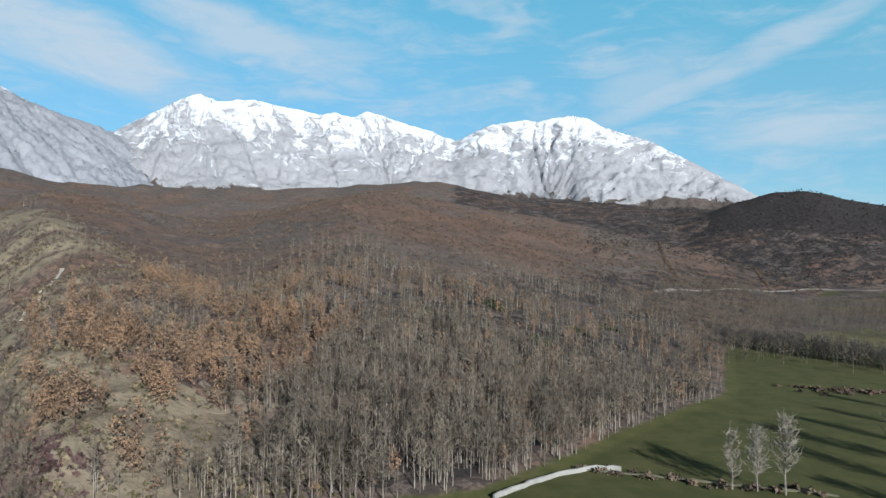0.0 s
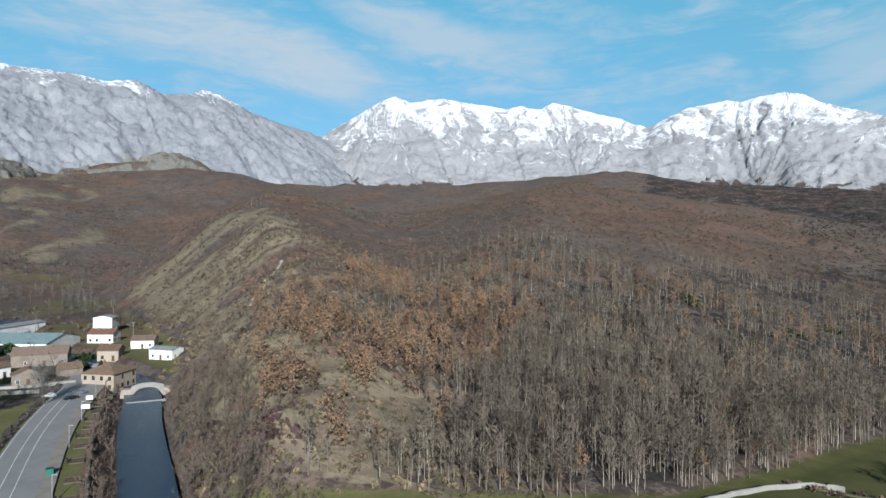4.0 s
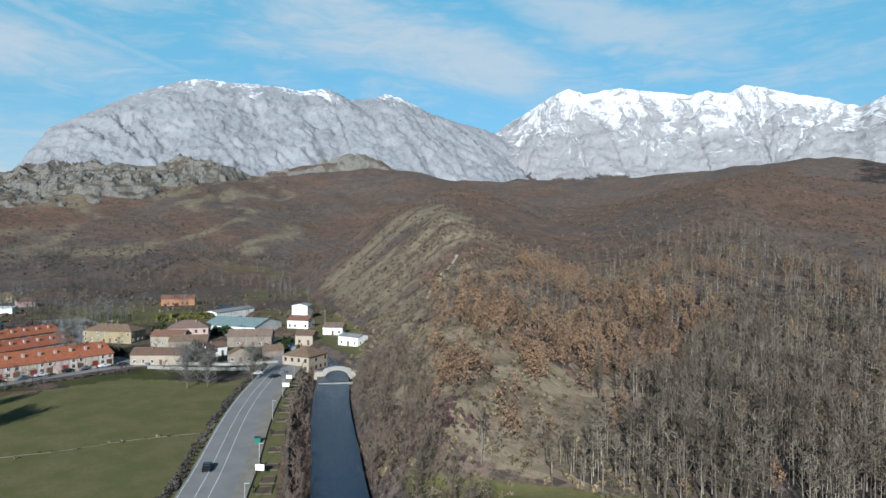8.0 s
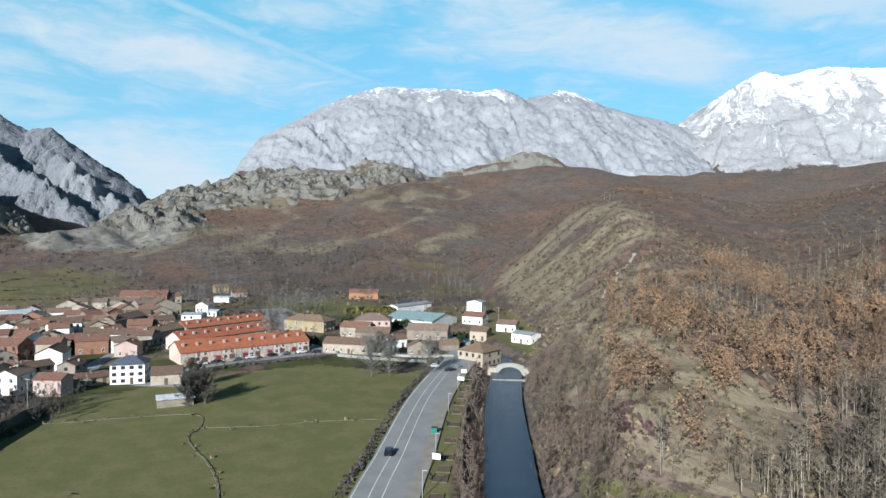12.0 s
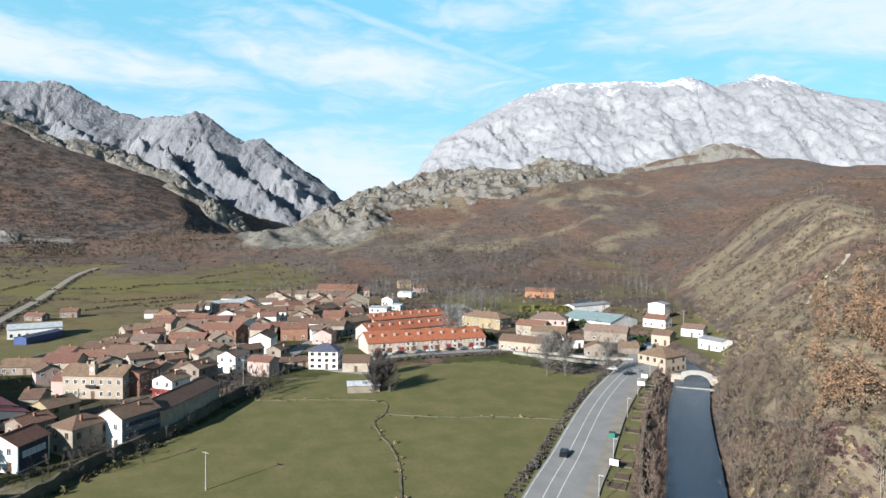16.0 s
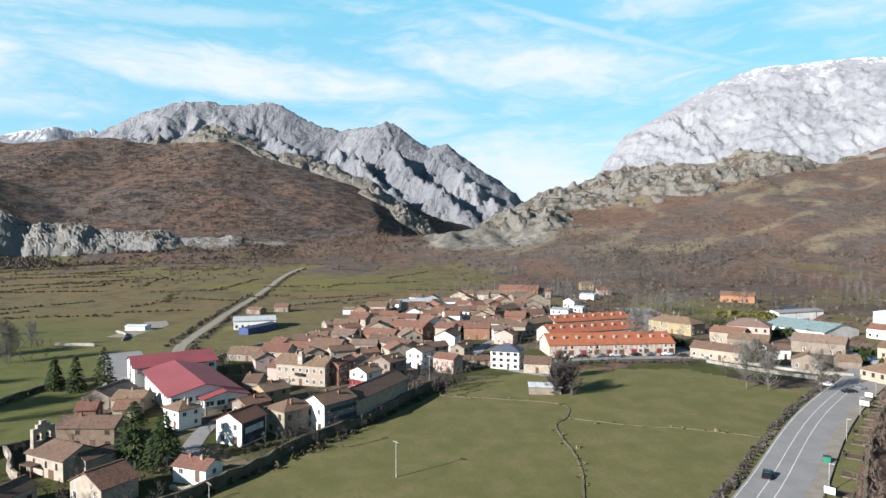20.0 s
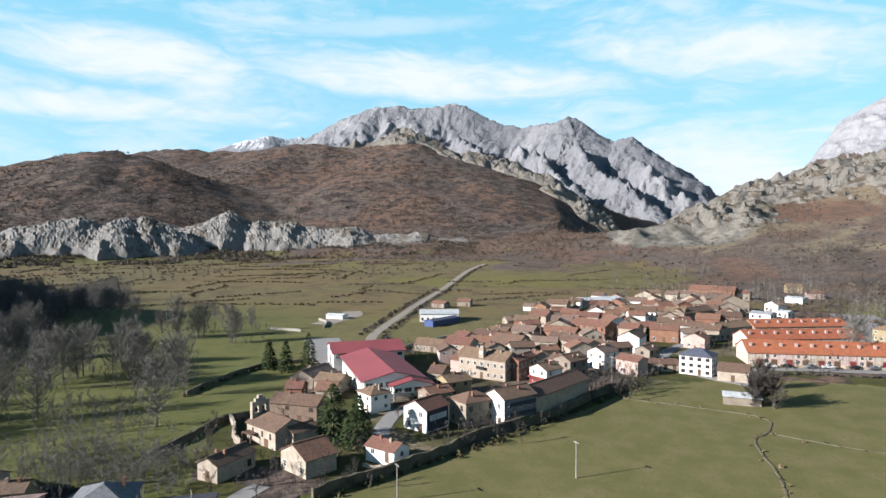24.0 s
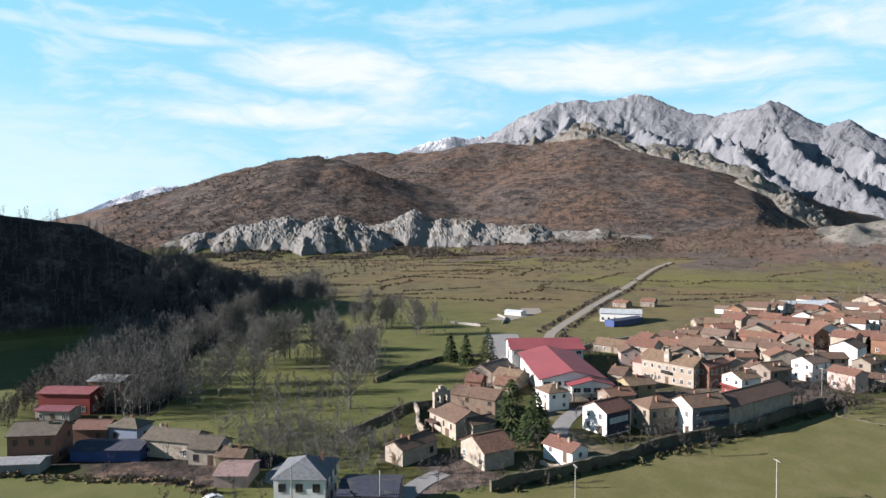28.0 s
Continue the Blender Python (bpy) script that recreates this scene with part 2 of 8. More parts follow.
def rock_material(name, pale, dark, size=1.0, brush=0.0):
    """Limestone with cracks and ledges, brush growing on its gentler parts."""
    m = bpy.data.materials.new(name)
    m.use_nodes = True
    n = Nodes(m.node_tree)
    geo = n.add("ShaderNodeNewGeometry")
    where = geo.outputs["Position"]
    up = n.add("ShaderNodeSeparateXYZ", i0=geo.outputs["Normal"]).outputs[2]
    big = n.noise(where, 0.006 / size, 6.0, 0.65)
    streaks = n.noise(n.scaled(where, 1.0, 1.0, 0.3), 0.045 / size, 6.0, 0.7)
    fine = n.noise(where, 0.12 / size, 5.0, 0.75)
    specks = n.noise(n.scaled(where, 1.0, 1.0, 0.6), 0.09 / size, 3.0, 0.6)
    stone = n.mix(n.ramp(streaks, 0.30, 0.66), tuple(0.5 * (p + q) for p, q in zip(pale, dark)), pale)
    stone = n.mix(n.math("MULTIPLY", n.ramp(fine, 0.50, 0.66), 0.45), stone, dark)
    stone = n.mix(n.math("MULTIPLY", n.ramp(specks, 0.59, 0.67), 0.8), stone, tuple(c * 0.45 for c in dark))
    stone = n.mix(n.math("MULTIPLY", n.ramp(big, 0.5, 0.7), 0.35), stone, tuple(0.5 * (p + q) for p, q in zip(pale, (0.165, 0.165, 0.170))))
    growth = n.math("ADD", n.noise(where, 0.028, 5.0, 0.7), n.math("MULTIPLY_ADD", up, 0.30, -0.22))
    colour = n.mix(n.math("MULTIPLY", n.ramp(growth, 0.50, 0.58), brush), stone, n.mix(n.ramp(fine, 0.4, 0.6), (0.0539, 0.0452, 0.0313), (0.0887, 0.0679, 0.0452)))
    relief = n.add("ShaderNodeBump", Height=n.math("ADD", streaks, n.math("MULTIPLY", fine, 0.5)), Strength=1.0, Distance=17.0 * size)
    out = n.add("ShaderNodeBsdfPrincipled", Roughness=0.9)
    n.put(out.inputs["Base Color"], colour)
    n.put(out.inputs["Normal"], relief.outputs[0])
    out.inputs["Specular IOR Level"].default_value = 0.15
    n.tree.links.new(out.outputs[0], n.add("ShaderNodeOutputMaterial").inputs[0])
    return m


def mountain_material(name, pale, dark, snow_from, snow_full, scrub_to=0.0, snow_amount=1.0, broken=0.5, deep=8.0):
    """A limestone face: flutes that run down the slope, level beds, a few caves; snow in the hollows above a height; tongues of scree into the scrub at its foot."""
    m = bpy.data.materials.new(name)
    m.use_nodes = True
    n = Nodes(m.node_tree)
    geo = n.add("ShaderNodeNewGeometry")
    where = geo.outputs["Position"]
    high = n.add("ShaderNodeSeparateXYZ", i0=where).outputs[2]
    up = n.add("ShaderNodeSeparateXYZ", i0=geo.outputs["Normal"]).outputs[2]
    slope = n.add("ShaderNodeAttribute", attribute_name="slope").outputs["Vector"]
    big = n.noise(where, 0.0045, 5.0, 0.6)
    bent = n.add("ShaderNodeVectorMath", operation="ADD", i0=slope, i1=n.add("ShaderNodeVectorMath", operation="SCALE", i0=n.noise(where, 0.006, 3.0, 0.5, 1), Scale=170.0).outputs[0]).outputs[0]
    flutes = n.noise(n.scaled(bent, 1.0, 0.16, 0.0), 0.016, 6.0, 0.62)
    rills = n.noise(n.scaled(bent, 1.0, 0.12, 0.0), 0.05, 4.0, 0.6)
    beds = n.noise(n.scaled(bent, 0.16, 0.3, 1.0), 0.028, 4.0, 0.6)
    fine = n.noise(n.scaled(where, 1.0, 1.0, 0.6), 0.075, 5.0, 0.7)
    caves = n.noise(n.scaled(where, 1.0, 1.0, 0.7), 0.024, 3.0, 0.65)
    middle = tuple(0.72 * p + 0.28 * q for p, q in zip(pale, dark))
    stone = n.mix(n.ramp(flutes, 0.28, 0.60), middle, pale)
    stone = n.mix(n.math("MULTIPLY", n.ramp(rills, 0.48, 0.74), 0.35), stone, dark)
    stone = n.mix(n.math("MULTIPLY", n.ramp(beds, 0.55, 0.70), 0.32), stone, dark)
    stone = n.mix(n.math("MULTIPLY", n.ramp(fine, 0.50, 0.68), 0.45), stone, dark)
    stone = n.mix(n.math("MULTIPLY", n.ramp(caves, 0.695, 0.73), 0.85), stone, tuple(c * 0.3 for c in dark))
    stone = n.mix(n.math("MULTIPLY", n.ramp(big, 0.48, 0.66), 0.45), stone, tuple(p * 0.5 + 0.17 for p in pale))
    level = n.math("ADD", high, n.math("ADD", n.math("MULTIPLY_ADD", flutes, -1400.0 * broken, 700.0 * broken), n.math("MULTIPLY_ADD", beds, -600.0 * broken, 300.0 * broken)))
    level = n.math("ADD", level, n.math("MULTIPLY_ADD", rills, -1300.0 * broken, 650.0 * broken))
    level = n.math("ADD", level, n.math("ADD", n.math("MULTIPLY_ADD", big, 500.0, -250.0), n.math("MULTIPLY_ADD", fine, -420.0, 210.0)))
    level = n.math("ADD", level, n.math("MULTIPLY_ADD", up, 300.0, -210.0))
    colour = n.mix(n.math("MULTIPLY", n.ramp(level, snow_from, snow_full), snow_amount), stone, (0.60, 0.61, 0.63))
    if scrub_to:
        tongues = n.noise(n.scaled(bent, 1.0, 0.10, 0.0), 0.0075, 4.0, 0.65)
        edge = n.math("ADD", high, n.math("MULTIPLY_ADD", tongues, 430.0, -215.0))
        low = n.ramp(edge, scrub_to + 5.0, scrub_to - 5.0)
        colour = n.mix(low, colour, n.mix(n.ramp(fine, 0.4, 0.6), (0.052, 0.041, 0.036), (0.078, 0.062, 0.050)))
    relief = n.add("ShaderNodeBump", Height=n.math("ADD", n.math("ADD", n.math("MULTIPLY", flutes, 0.6), n.math("MULTIPLY", rills, 0.55)), n.math("ADD", n.math("MULTIPLY", beds, 0.5), n.math("MULTIPLY", fine, 0.6))), Strength=1.0, Distance=deep)
    out = n.add("ShaderNodeBsdfPrincipled", Roughness=0.9)
    n.put(out.inputs["Base Color"], colour)
    n.put(out.inputs["Normal"], relief.outputs[0])
    out.inputs["Specular IOR Level"].default_value = 0.15
    n.tree.links.new(out.outputs[0], n.add("ShaderNodeOutputMaterial").inputs[0])
    return m


# ---- the lie of the land ----


def hash_grid(ix, iy, seed):
    h = (ix.astype(np.int64) * 374761393 + iy.astype(np.int64) * 668265263 + seed * 974634777) & 0xFFFFFFFF
    h = ((h ^ (h >> 13)) * 1274126177) & 0xFFFFFFFF
    return ((h ^ (h >> 16)) & 0xFFFF) / 65535.0


def smooth_noise(x, y, seed=0):
    ix, iy = np.floor(x), np.floor(y)
    fx, fy = x - ix, y - iy
    fx, fy = fx * fx * (3 - 2 * fx), fy * fy * (3 - 2 * fy)
    a, b = hash_grid(ix, iy, seed), hash_grid(ix + 1, iy, seed)
    c, d = hash_grid(ix, iy + 1, seed), hash_grid(ix + 1, iy + 1, seed)
    return (a + (b - a) * fx) * (1 - fy) + (c + (d - c) * fx) * fy


def fractal(x, y, size, octaves=4, gain=0.5, seed=0, ridged=False):
    """Noise about 0, from -1 to 1; size is the width of the largest lumps in metres."""
    total, amp, span = 0.0, 1.0, 0.0
    ca, sa = math.cos(0.6), math.sin(0.6)
    x, y = x / size, y / size
    for k in range(octaves):
        v = smooth_noise(x, y, seed + k) * 2 - 1
        total = total + amp * ((1 - 2 * np.abs(v)) if ridged else v)
        span += amp
        amp *= gain
        x, y = (x * ca - y * sa) * 2.03 + 5.2, (x * sa + y * ca) * 2.03 + 1.7
    return total / span


def line_distance(x, y, points):
    """Distance to a polyline and how far along it (0 at its first point, counted in points)."""
    best, along = np.full(x.shape, 1e9), np.zeros(x.shape)
    for k in range(len(points) - 1):
        (ax, ay), (bx, by) = points[k][:2], points[k + 1][:2]
        dx, dy = bx - ax, by - ay
        s = np.clip(((x - ax) * dx + (y - ay) * dy) / (dx * dx + dy * dy + 1e-9), 0, 1)
        d = np.hypot(x - ax - s * dx, y - ay - s * dy)
        near = d < best
        best, along = np.where(near, d, best), np.where(near, k + s, along)
    return best, along


def ridge(points):
    """Crest points from bearing, distance and the height in degrees at which they stand over the eye."""
    return [(*bearing(az, r)[:2], EYE_HEIGHT + r * math.tan(radians(el))) for az, r, el in points]


def crest_height(x, y, crest, width, power, spread=0.0):
    """Height of a range that falls from its crest to nothing at width metres from it."""
    best = np.zeros(x.shape)
    for k in range(len(crest) - 1):
        (ax, ay, az), (bx, by, bz) = crest[k], crest[k + 1]
        dx, dy = bx - ax, by - ay
        s = np.clip(((x - ax) * dx + (y - ay) * dy) / (dx * dx + dy * dy), 0, 1)
        d = np.hypot(x - ax - s * dx, y - ay - s * dy)
        top = az + s * (bz - az)
        reach = width * (np.clip(top, 30, None) / max(p[2] for p in crest)) ** spread
        best = np.maximum(best, top * np.clip(1 - d / reach, 0, 1) ** power)
    return best


BROW = ridge([(80.5, 1325, -2.16), (78.8, 1400, -1.75), (77, 1475, -0.3), (73.5, 1537.5, 1.1), (70.8, 1575, 3.4), (69.6, 1587.5, 4.1), (65.2, 1612.5, 4.6),
              (60.2, 1650, 5.5), (55, 1687.5, 6.2), (51.8, 1700, 5.6), (48.7, 1725, 5.4), (42, 1750, 5.9), (36.7, 1750, 6.1), (31.8, 1812.5, 5.3),
              (25, 1875, 5.4), (16, 1875, 5.4), (8.7, 1875, 6.0), (6, 1875, 6.4), (3.5, 1875, 6.7), (0, 1875, 6.5), (-2.5, 1875, 5.9), (-5, 1875, 5.3), (-8.6, 1875, 5.2), (-13.6, 1875, 4.6), (-16.5, 1875, 3.9), (-20, 1875, 4.2)])
WEST_HILL = ridge([(79.5, 1350, -1.8), (82.9, 1475, -0.15), (87.1, 1600, 1.1), (89.5, 1662.5, 1.9), (91, 1700, 3.4), (95, 1750, 5.4), (97.5, 1800, 6.9),
                   (100, 1825, 7.6), (103, 1850, 7.1), (106, 1875, 7.1), (110, 1900, 7.2), (114, 1950, 6.6), (118, 2000, 6.3), (124, 2187.5, 5.6)])
DARK_HILL = ridge([(117, 1475, 3.4), (119.3, 1475, 4.5), (121.8, 1475, 5.6), (124.7, 1500, 6.05), (126.6, 1520, 5.6), (129, 1545, 4.75), (131.3, 1575, 4.1), (133.6, 1612, 3.1), (135.8, 1650, 2.0), (138.7, 1687.5, 0.7),
                   (142, 1750, -0.6)])
SHADE_HILL = ridge([(175, 450, 3.0), (160, 431.2, 2.2), (147.4, 412.5, 1.2), (145, 412.5, 0.8), (143.8, 412.5, 0.7), (141.9, 412.5, 0.4), (140, 414, -0.7), (138, 418.8, -1.8), (135.9, 425, -3.1),
                    (132.8, 437.5, -4.9), (130, 450, -6.0)])
KNOLL_HILL = ridge([(48, 1950, 5.6), (45.5, 1950, 6.5), (43, 1960, 6.9), (40.6, 1960, 7.25), (38.6, 1960, 7.1), (37, 1960, 6.3), (35.5, 1950, 5.4)])
# Unseen crest added outside the view to cast shade over SHADE_HILL.
SHADE_CASTER = ridge([(157, 580, 9.5), (162, 585, 11.5), (168, 575, 11.5), (173, 545, 11.5), (179, 500, 11.5), (184, 480, 5.0)])
EAST_HILL = ridge([(-19.5, 1720, 2.2), (-22, 1700, 3.4), (-24.6, 1690, 4.3), (-26.4, 1680, 5.0), (-28.6, 1680, 5.1), (-30.9, 1690, 4.6), (-33.9, 1700, 4.0), (-40, 1800, 4.4), (-50, 1875, 5.0),
                   (-80, 1875, 5.0), (-110, 2000, 4.5)])
BACK_HILL = ridge([(-110, 2000, 4.5), (-140, 2125, 4.0), (-165, 2250, 4.0), (-180, 2250, 1.0)])
# foot of the wooded hill, from its far west end round to the east
FOOT = [(-1125, 1375), (-700, 750), (-516.2, 493.8), (-293.8, 312.5), (-222.5, 256.2), (-190, 220), (-163.8, 187.5), (-135, 153.8), (-105, 121.2), (-78.8, 100), (-50, 115), (-18.8, 122.5),
        (8.8, 131.2), (33.8, 157.5), (52.5, 180), (105, 233.8), (163.8, 371.2), (287.5, 587.5), (525, 875), (1125, 1437.5)]
RIVER = [(525, -325), (312.5, -212.5), (150, -118.8), (50, -43.8), (0, 12.5), (-43.8, 58.8), (-80, 90), (-105, 115), (-136.2, 146.9), (-165.6, 179.4), (-188.8, 197.5), (-222.5, 215), (-293.8, 243.8),
         (-412.5, 325)]
ROAD = [(75, -112.5), (-12.5, -18.8), (-56.2, 27.5), (-98.8, 71.2), (-114.4, 88.1), (-140, 115), (-157.5, 135), (-173.8, 155.6), (-186.9, 173.1), (-207.5, 195), (-237.5, 210), (-300, 225)]
HILL_AZ = [-40, -30, -24, -20, -16.7, -8, 3, 16, 28, 32.5, 35.5, 39.3, 44, 47.5, 52]
HILL_RUN = [50, 100, 250, 425, 538, 625, 738, 675, 600, 600, 600, 600, 600, 600, 600]


SPUR = 0.68
VILLAGE = [(-98, -58), (-125, -30), (-150, -8), (-172, 13), (-190, 26), (-214, 44), (-224, 78), (-216, 128), (-182, 142), (-190, 200), (-290, 232), (-420, 190), (-430, 110), (-365, 40),
           (-300, -8), (-262, -50), (-240, -74), (-190, -72), (-150, -76)]
HAMLET = [(-86, -140), (-90, -118), (-96, -88), (-114, -84), (-118, -112), (-122, -135), (-140, -158), (-120, -166), (-106, -146)]
FOOT_WOOD = [(-122, -178), (-137, -192), (-214, -256), (-319, -315), (-380, -318), (-330, -250), (-280, -222), (-240, -210), (-186, -185), (-150, -150), (-128, -140)]
FAR_WOOD = [(-360, -318), (-415, -321), (-521, -349), (-431, -274), (-350, -250)]
GORGE_LINE = [(*bearing(az, r)[:2],) for az, r in ((82, 1060), (80.4, 1310), (76.3, 1750), (72.6, 2250), (70.9, 2620), (70.9, 2940), (70, 3750))]


def inside(x, y, polygon):
    odd = np.zeros(x.shape, bool)
    for (ax, ay), (bx, by) in zip(polygon, polygon[1:] + polygon[:1]):
        cross = (ay > y) != (by > y)
        odd ^= cross & (x < (bx - ax) * (y - ay) / (by - ay + 1e-12) + ax)
    return odd


def land(x, y, masks=False):
    """Height of the ground, and on demand its cover."""
    x, y = np.asarray(x, float), np.asarray(y, float)
    r, az = np.hypot(x, y), np.degrees(np.arctan2(-x, y))
    z = 0.25 * fractal(x, y, 30, 3, seed=11)
    flat = z.copy()
    z = z + np.clip((r - 520) * 0.028, 0, 20) * np.clip((az - 78) / 12, 0, 1) * np.clip((165 - az) / 20, 0, 1)
    # wooded hill
    d, reach = line_distance(x, y, FOOT)
    d = np.where(inside(x, y, FOOT), d, -d)
    steep = np.clip((az - 20) / 13, 0, 1) ** 1.3
    steep = steep * np.clip((75 - az) / 10, 0, 1)
    run = np.interp(az, HILL_AZ, HILL_RUN)
    fall = np.interp(az, [-40, 20, 30, 34, 40], [0.05, 0.05, 0.03, 0.0, 0.0])
    up = np.clip(d, 0, None)
    soft = up * up / (up + 12.0)
    bumps = fractal(x, y, 90, 4, seed=21)
    face = 72.0 + 22 * fractal(x, y, 120, 3, seed=23)
    hill = (0.245 + SPUR * steep) * np.minimum(soft, face) + (0.245 + 0.2 * steep) * np.clip(np.minimum(soft, run) - face, 0, None) + fall * np.clip(soft - run, 0, 600) + bumps * np.clip(up / 14, 0, 6.5)
    gully = steep * np.clip(up / 25, 0, 1) * np.clip((150 - up) / 60, 0.15, 1)
    hill = hill + gully * 5.0 * fractal(x * 0.75 - y * 0.66, (x * 0.66 + y * 0.75) * 0.25, 26, 3, seed=25, ridged=True)
    hill = np.where(d > 0, np.maximum(hill, 0), 0)
    # ranges behind
    lump = fractal(x, y, 260, 5, seed=31)
    carve = fractal(x, y, 170, 4, seed=35, ridged=True)
    brow = crest_height(x, y, BROW, 900, 1.0)
    west = crest_height(x, y, WEST_HILL, 950, 1.35)
    dark = crest_height(x, y, DARK_HILL, 540, 1.2)
    shade = np.maximum(crest_height(x, y, SHADE_HILL, 84, 0.9), crest_height(x, y, SHADE_CASTER, 135, 0.9))
    east = crest_height(x, y, EAST_HILL, 660, 1.2)
    back = crest_height(x, y, BACK_HILL, 1250, 1.2)
    knob = crest_height(x, y, KNOLL_HILL, 300, 0.9)
    far = np.maximum.reduce([brow, west, dark, east, back, knob])
    far = far + np.clip(far / 60, 0, 1) * (lump * 9 + carve * 6) * np.clip(far / 90, 0.3, 1.4)
    gap, _ = line_distance(x, y, GORGE_LINE)
    crag = np.clip((brow - 100) / 70, 0, 1) * np.clip((az - 51) / 6, 0, 1) * (0.4 + 0.6 * np.clip(lump * 3 + 0.6, 0, 1))
    mouth = np.interp(r, [1060, 1310, 1750, 2250], [82, 80.4, 76.3, 72.6])
    crag = np.maximum(crag, np.clip((270 - gap) / 110, 0, 1) * np.clip((far - 12) / 25, 0, 1) * np.clip(carve * 2 + 0.9, 0, 1) * np.clip((mouth + 0.5 - az) / 1.0, 0, 1))
    far = far + crag * (18 * fractal(x, y, 66, 3, 0.5, seed=37, ridged=True) - 4)
    far = np.minimum(far, 3 + 0.62 * np.clip(gap - 12, 0, None) + 3 * bumps)
    shade = shade + np.clip(shade / 12, 0, 1) * bumps * 4
    z = np.maximum.reduce([z + hill, z + far, z + shade])
    # the rounded edge of the brown hill, and the hollow between it and the terraced land behind
    rim = 1150 - 130 * np.clip((-22 - az) / 7, 0, 1) + 30 * lump
    eastward = np.clip((4.5 - az) / 5, 0, 1) * np.clip((az + 44) / 10, 0, 1)
    z = z + eastward * (9 * np.exp(-((r - rim) / 110) ** 2) - np.interp(az, [-24, -12, 0], [24, 30, 36]) * np.clip((r - rim) / 75, 0, 1) * np.clip((1640 - r) / 420, 0, 1))
    # river bed and road bed
    bed, _ = line_distance(x, y, RIVER)
    z = np.where(bed < 13, z - 3.0 * np.clip((11.5 - bed) / 4.5, 0, 1), z)
    if not masks:
        return z
    lane, _ = line_distance(x, y, ROAD)
    bushes = fractal(x, y, 60, 4, seed=41)
    scrub = np.clip(np.maximum(np.clip(d / 10, 0, 1) * (d > 0), np.clip((far - 4 + 14 * bushes) / 10, 0, 1)), 0, 1)
    scrub = np.maximum(scrub, np.clip((shade - 3) / 8, 0, 1))
    scrub = np.maximum(scrub, np.clip((15 - bed) / 4, 0, 1) * 0.9)
    scrub = np.maximum(scrub, np.clip((az - 36) / 5, 0, 1) * np.clip((80 - az) / 8, 0, 1) * np.clip((r - 400 - 6 * np.clip(az - 62, 0, 20)) / 60, 0, 1) * np.clip(np.interp(r, [430, 620], [0.5, 0.8]) + 0.9 * bushes, 0, 0.95))
    scrub = np.maximum(scrub, np.clip((-10 - az) / 4, 0, 1) * np.clip((r - 440) / 40, 0, 1) * np.clip(0.75 + 0.9 * bushes, 0, 0.95))
    scrub = np.maximum(scrub, np.clip((r - 740) / 60, 0, 1) * np.clip((az - 83) / 3, 0, 1) * np.clip((101 - az) / 4, 0, 1) * np.clip(0.8 + 0.6 * bushes, 0, 1))
    knoll = (np.hypot(x + 66, y - 141) / 25 < 1 + 0.35 * bushes) & (d > 0)
    soil = np.where(knoll, 0.62 + 0.4 * bushes, 0.0)
    ribs = fractal(x * 0.75 - y * 0.66, (x * 0.66 + y * 0.75) * 0.25, 26, 4, seed=25, ridged=True)
    soil = np.maximum(soil, gully * np.clip((170 - up) / 50, 0, 1) * np.clip((700 - r) / 200, 0, 1) * (0.40 + 1.35 * ribs + 0.35 * bushes) * (d > 6))
    soil = np.maximum(soil, np.clip((az - 40) / 8, 0, 1) * np.clip((82 - az) / 4, 0, 1) * np.clip(brow / 30, 0, 1) * np.clip(0.15 + 0.75 * fractal(x + 0.4 * y, y * 0.5, 60, 4, seed=45, ridged=True), 0, 0.8))
    scar = (np.abs((x + 159) * 0.70 - (y - 254) * 0.71 + 2.5 * bumps * 4) < 1.6) & (np.abs((x + 170) * 0.71 + (y - 245) * 0.70) < 30)
    rock = np.maximum.reduce([np.clip((knob - 150) / 60, 0, 1) * np.clip(0.75 * carve + 0.25 * lump, 0, 0.8), np.clip(crag * 1.5 * (0.72 + 0.55 * carve), 0, 1), np.where(scar, 0.9, 0)])
    dry = np.clip((r - 250) / 150, 0, 1) * np.clip((az - 36) / 14, 0, 1) + 0.55 * np.clip((-az - 15) / 10, 0, 1) * np.clip((r - 360) / 100, 0, 1)
    # Shaded hill painted dark; the other terms deepen meadow and eastern hills.
    shade_tone = np.maximum.reduce([np.clip(shade / 6, 0, 1), 1.12 * np.clip((-20 - az) / 2, 0, 1) * np.clip((r - 1380) / 80, 0, 1) * np.clip((az + 100) / 20, 0, 1), np.clip((12 - az) / 8, 0, 1) * (d < 9) * (r < 420) * 0.8, np.clip((az - 104) / 8, 0, 1) * np.clip((520 - r) / 120, 0, 1) * 0.7, np.clip((-20 - az + 6 * bushes) / 4, 0, 1) * np.clip((r - 1330) / 120, 0, 1) * np.clip((az + 100) / 20, 0, 1), 0.88 * np.clip((-24 - az) / 2, 0, 1) * np.clip((r - 760) / 120, 0, 1), 0.96 * eastward * np.clip((r - 1170) / 60, 0, 1)])
    shade_tone = np.maximum(shade_tone, np.interp(az, [90, 100, 114, 121], [0.91, 0.89, 0.90, 0.93]) * np.clip((az - 78) / 6, 0, 1) * np.clip((r - 860) / 150, 0, 1) * np.clip((150 - az) / 10, 0, 1))
    # Darker floor between the trees of the hillside wood.
    shade_tone = np.maximum(shade_tone, 0.93 * np.clip((16 - az) / 8, 0, 1) * np.clip((d - 4) / 6, 0, 1) * np.clip((190 - d + 40 * bushes) / 40, 0, 1))
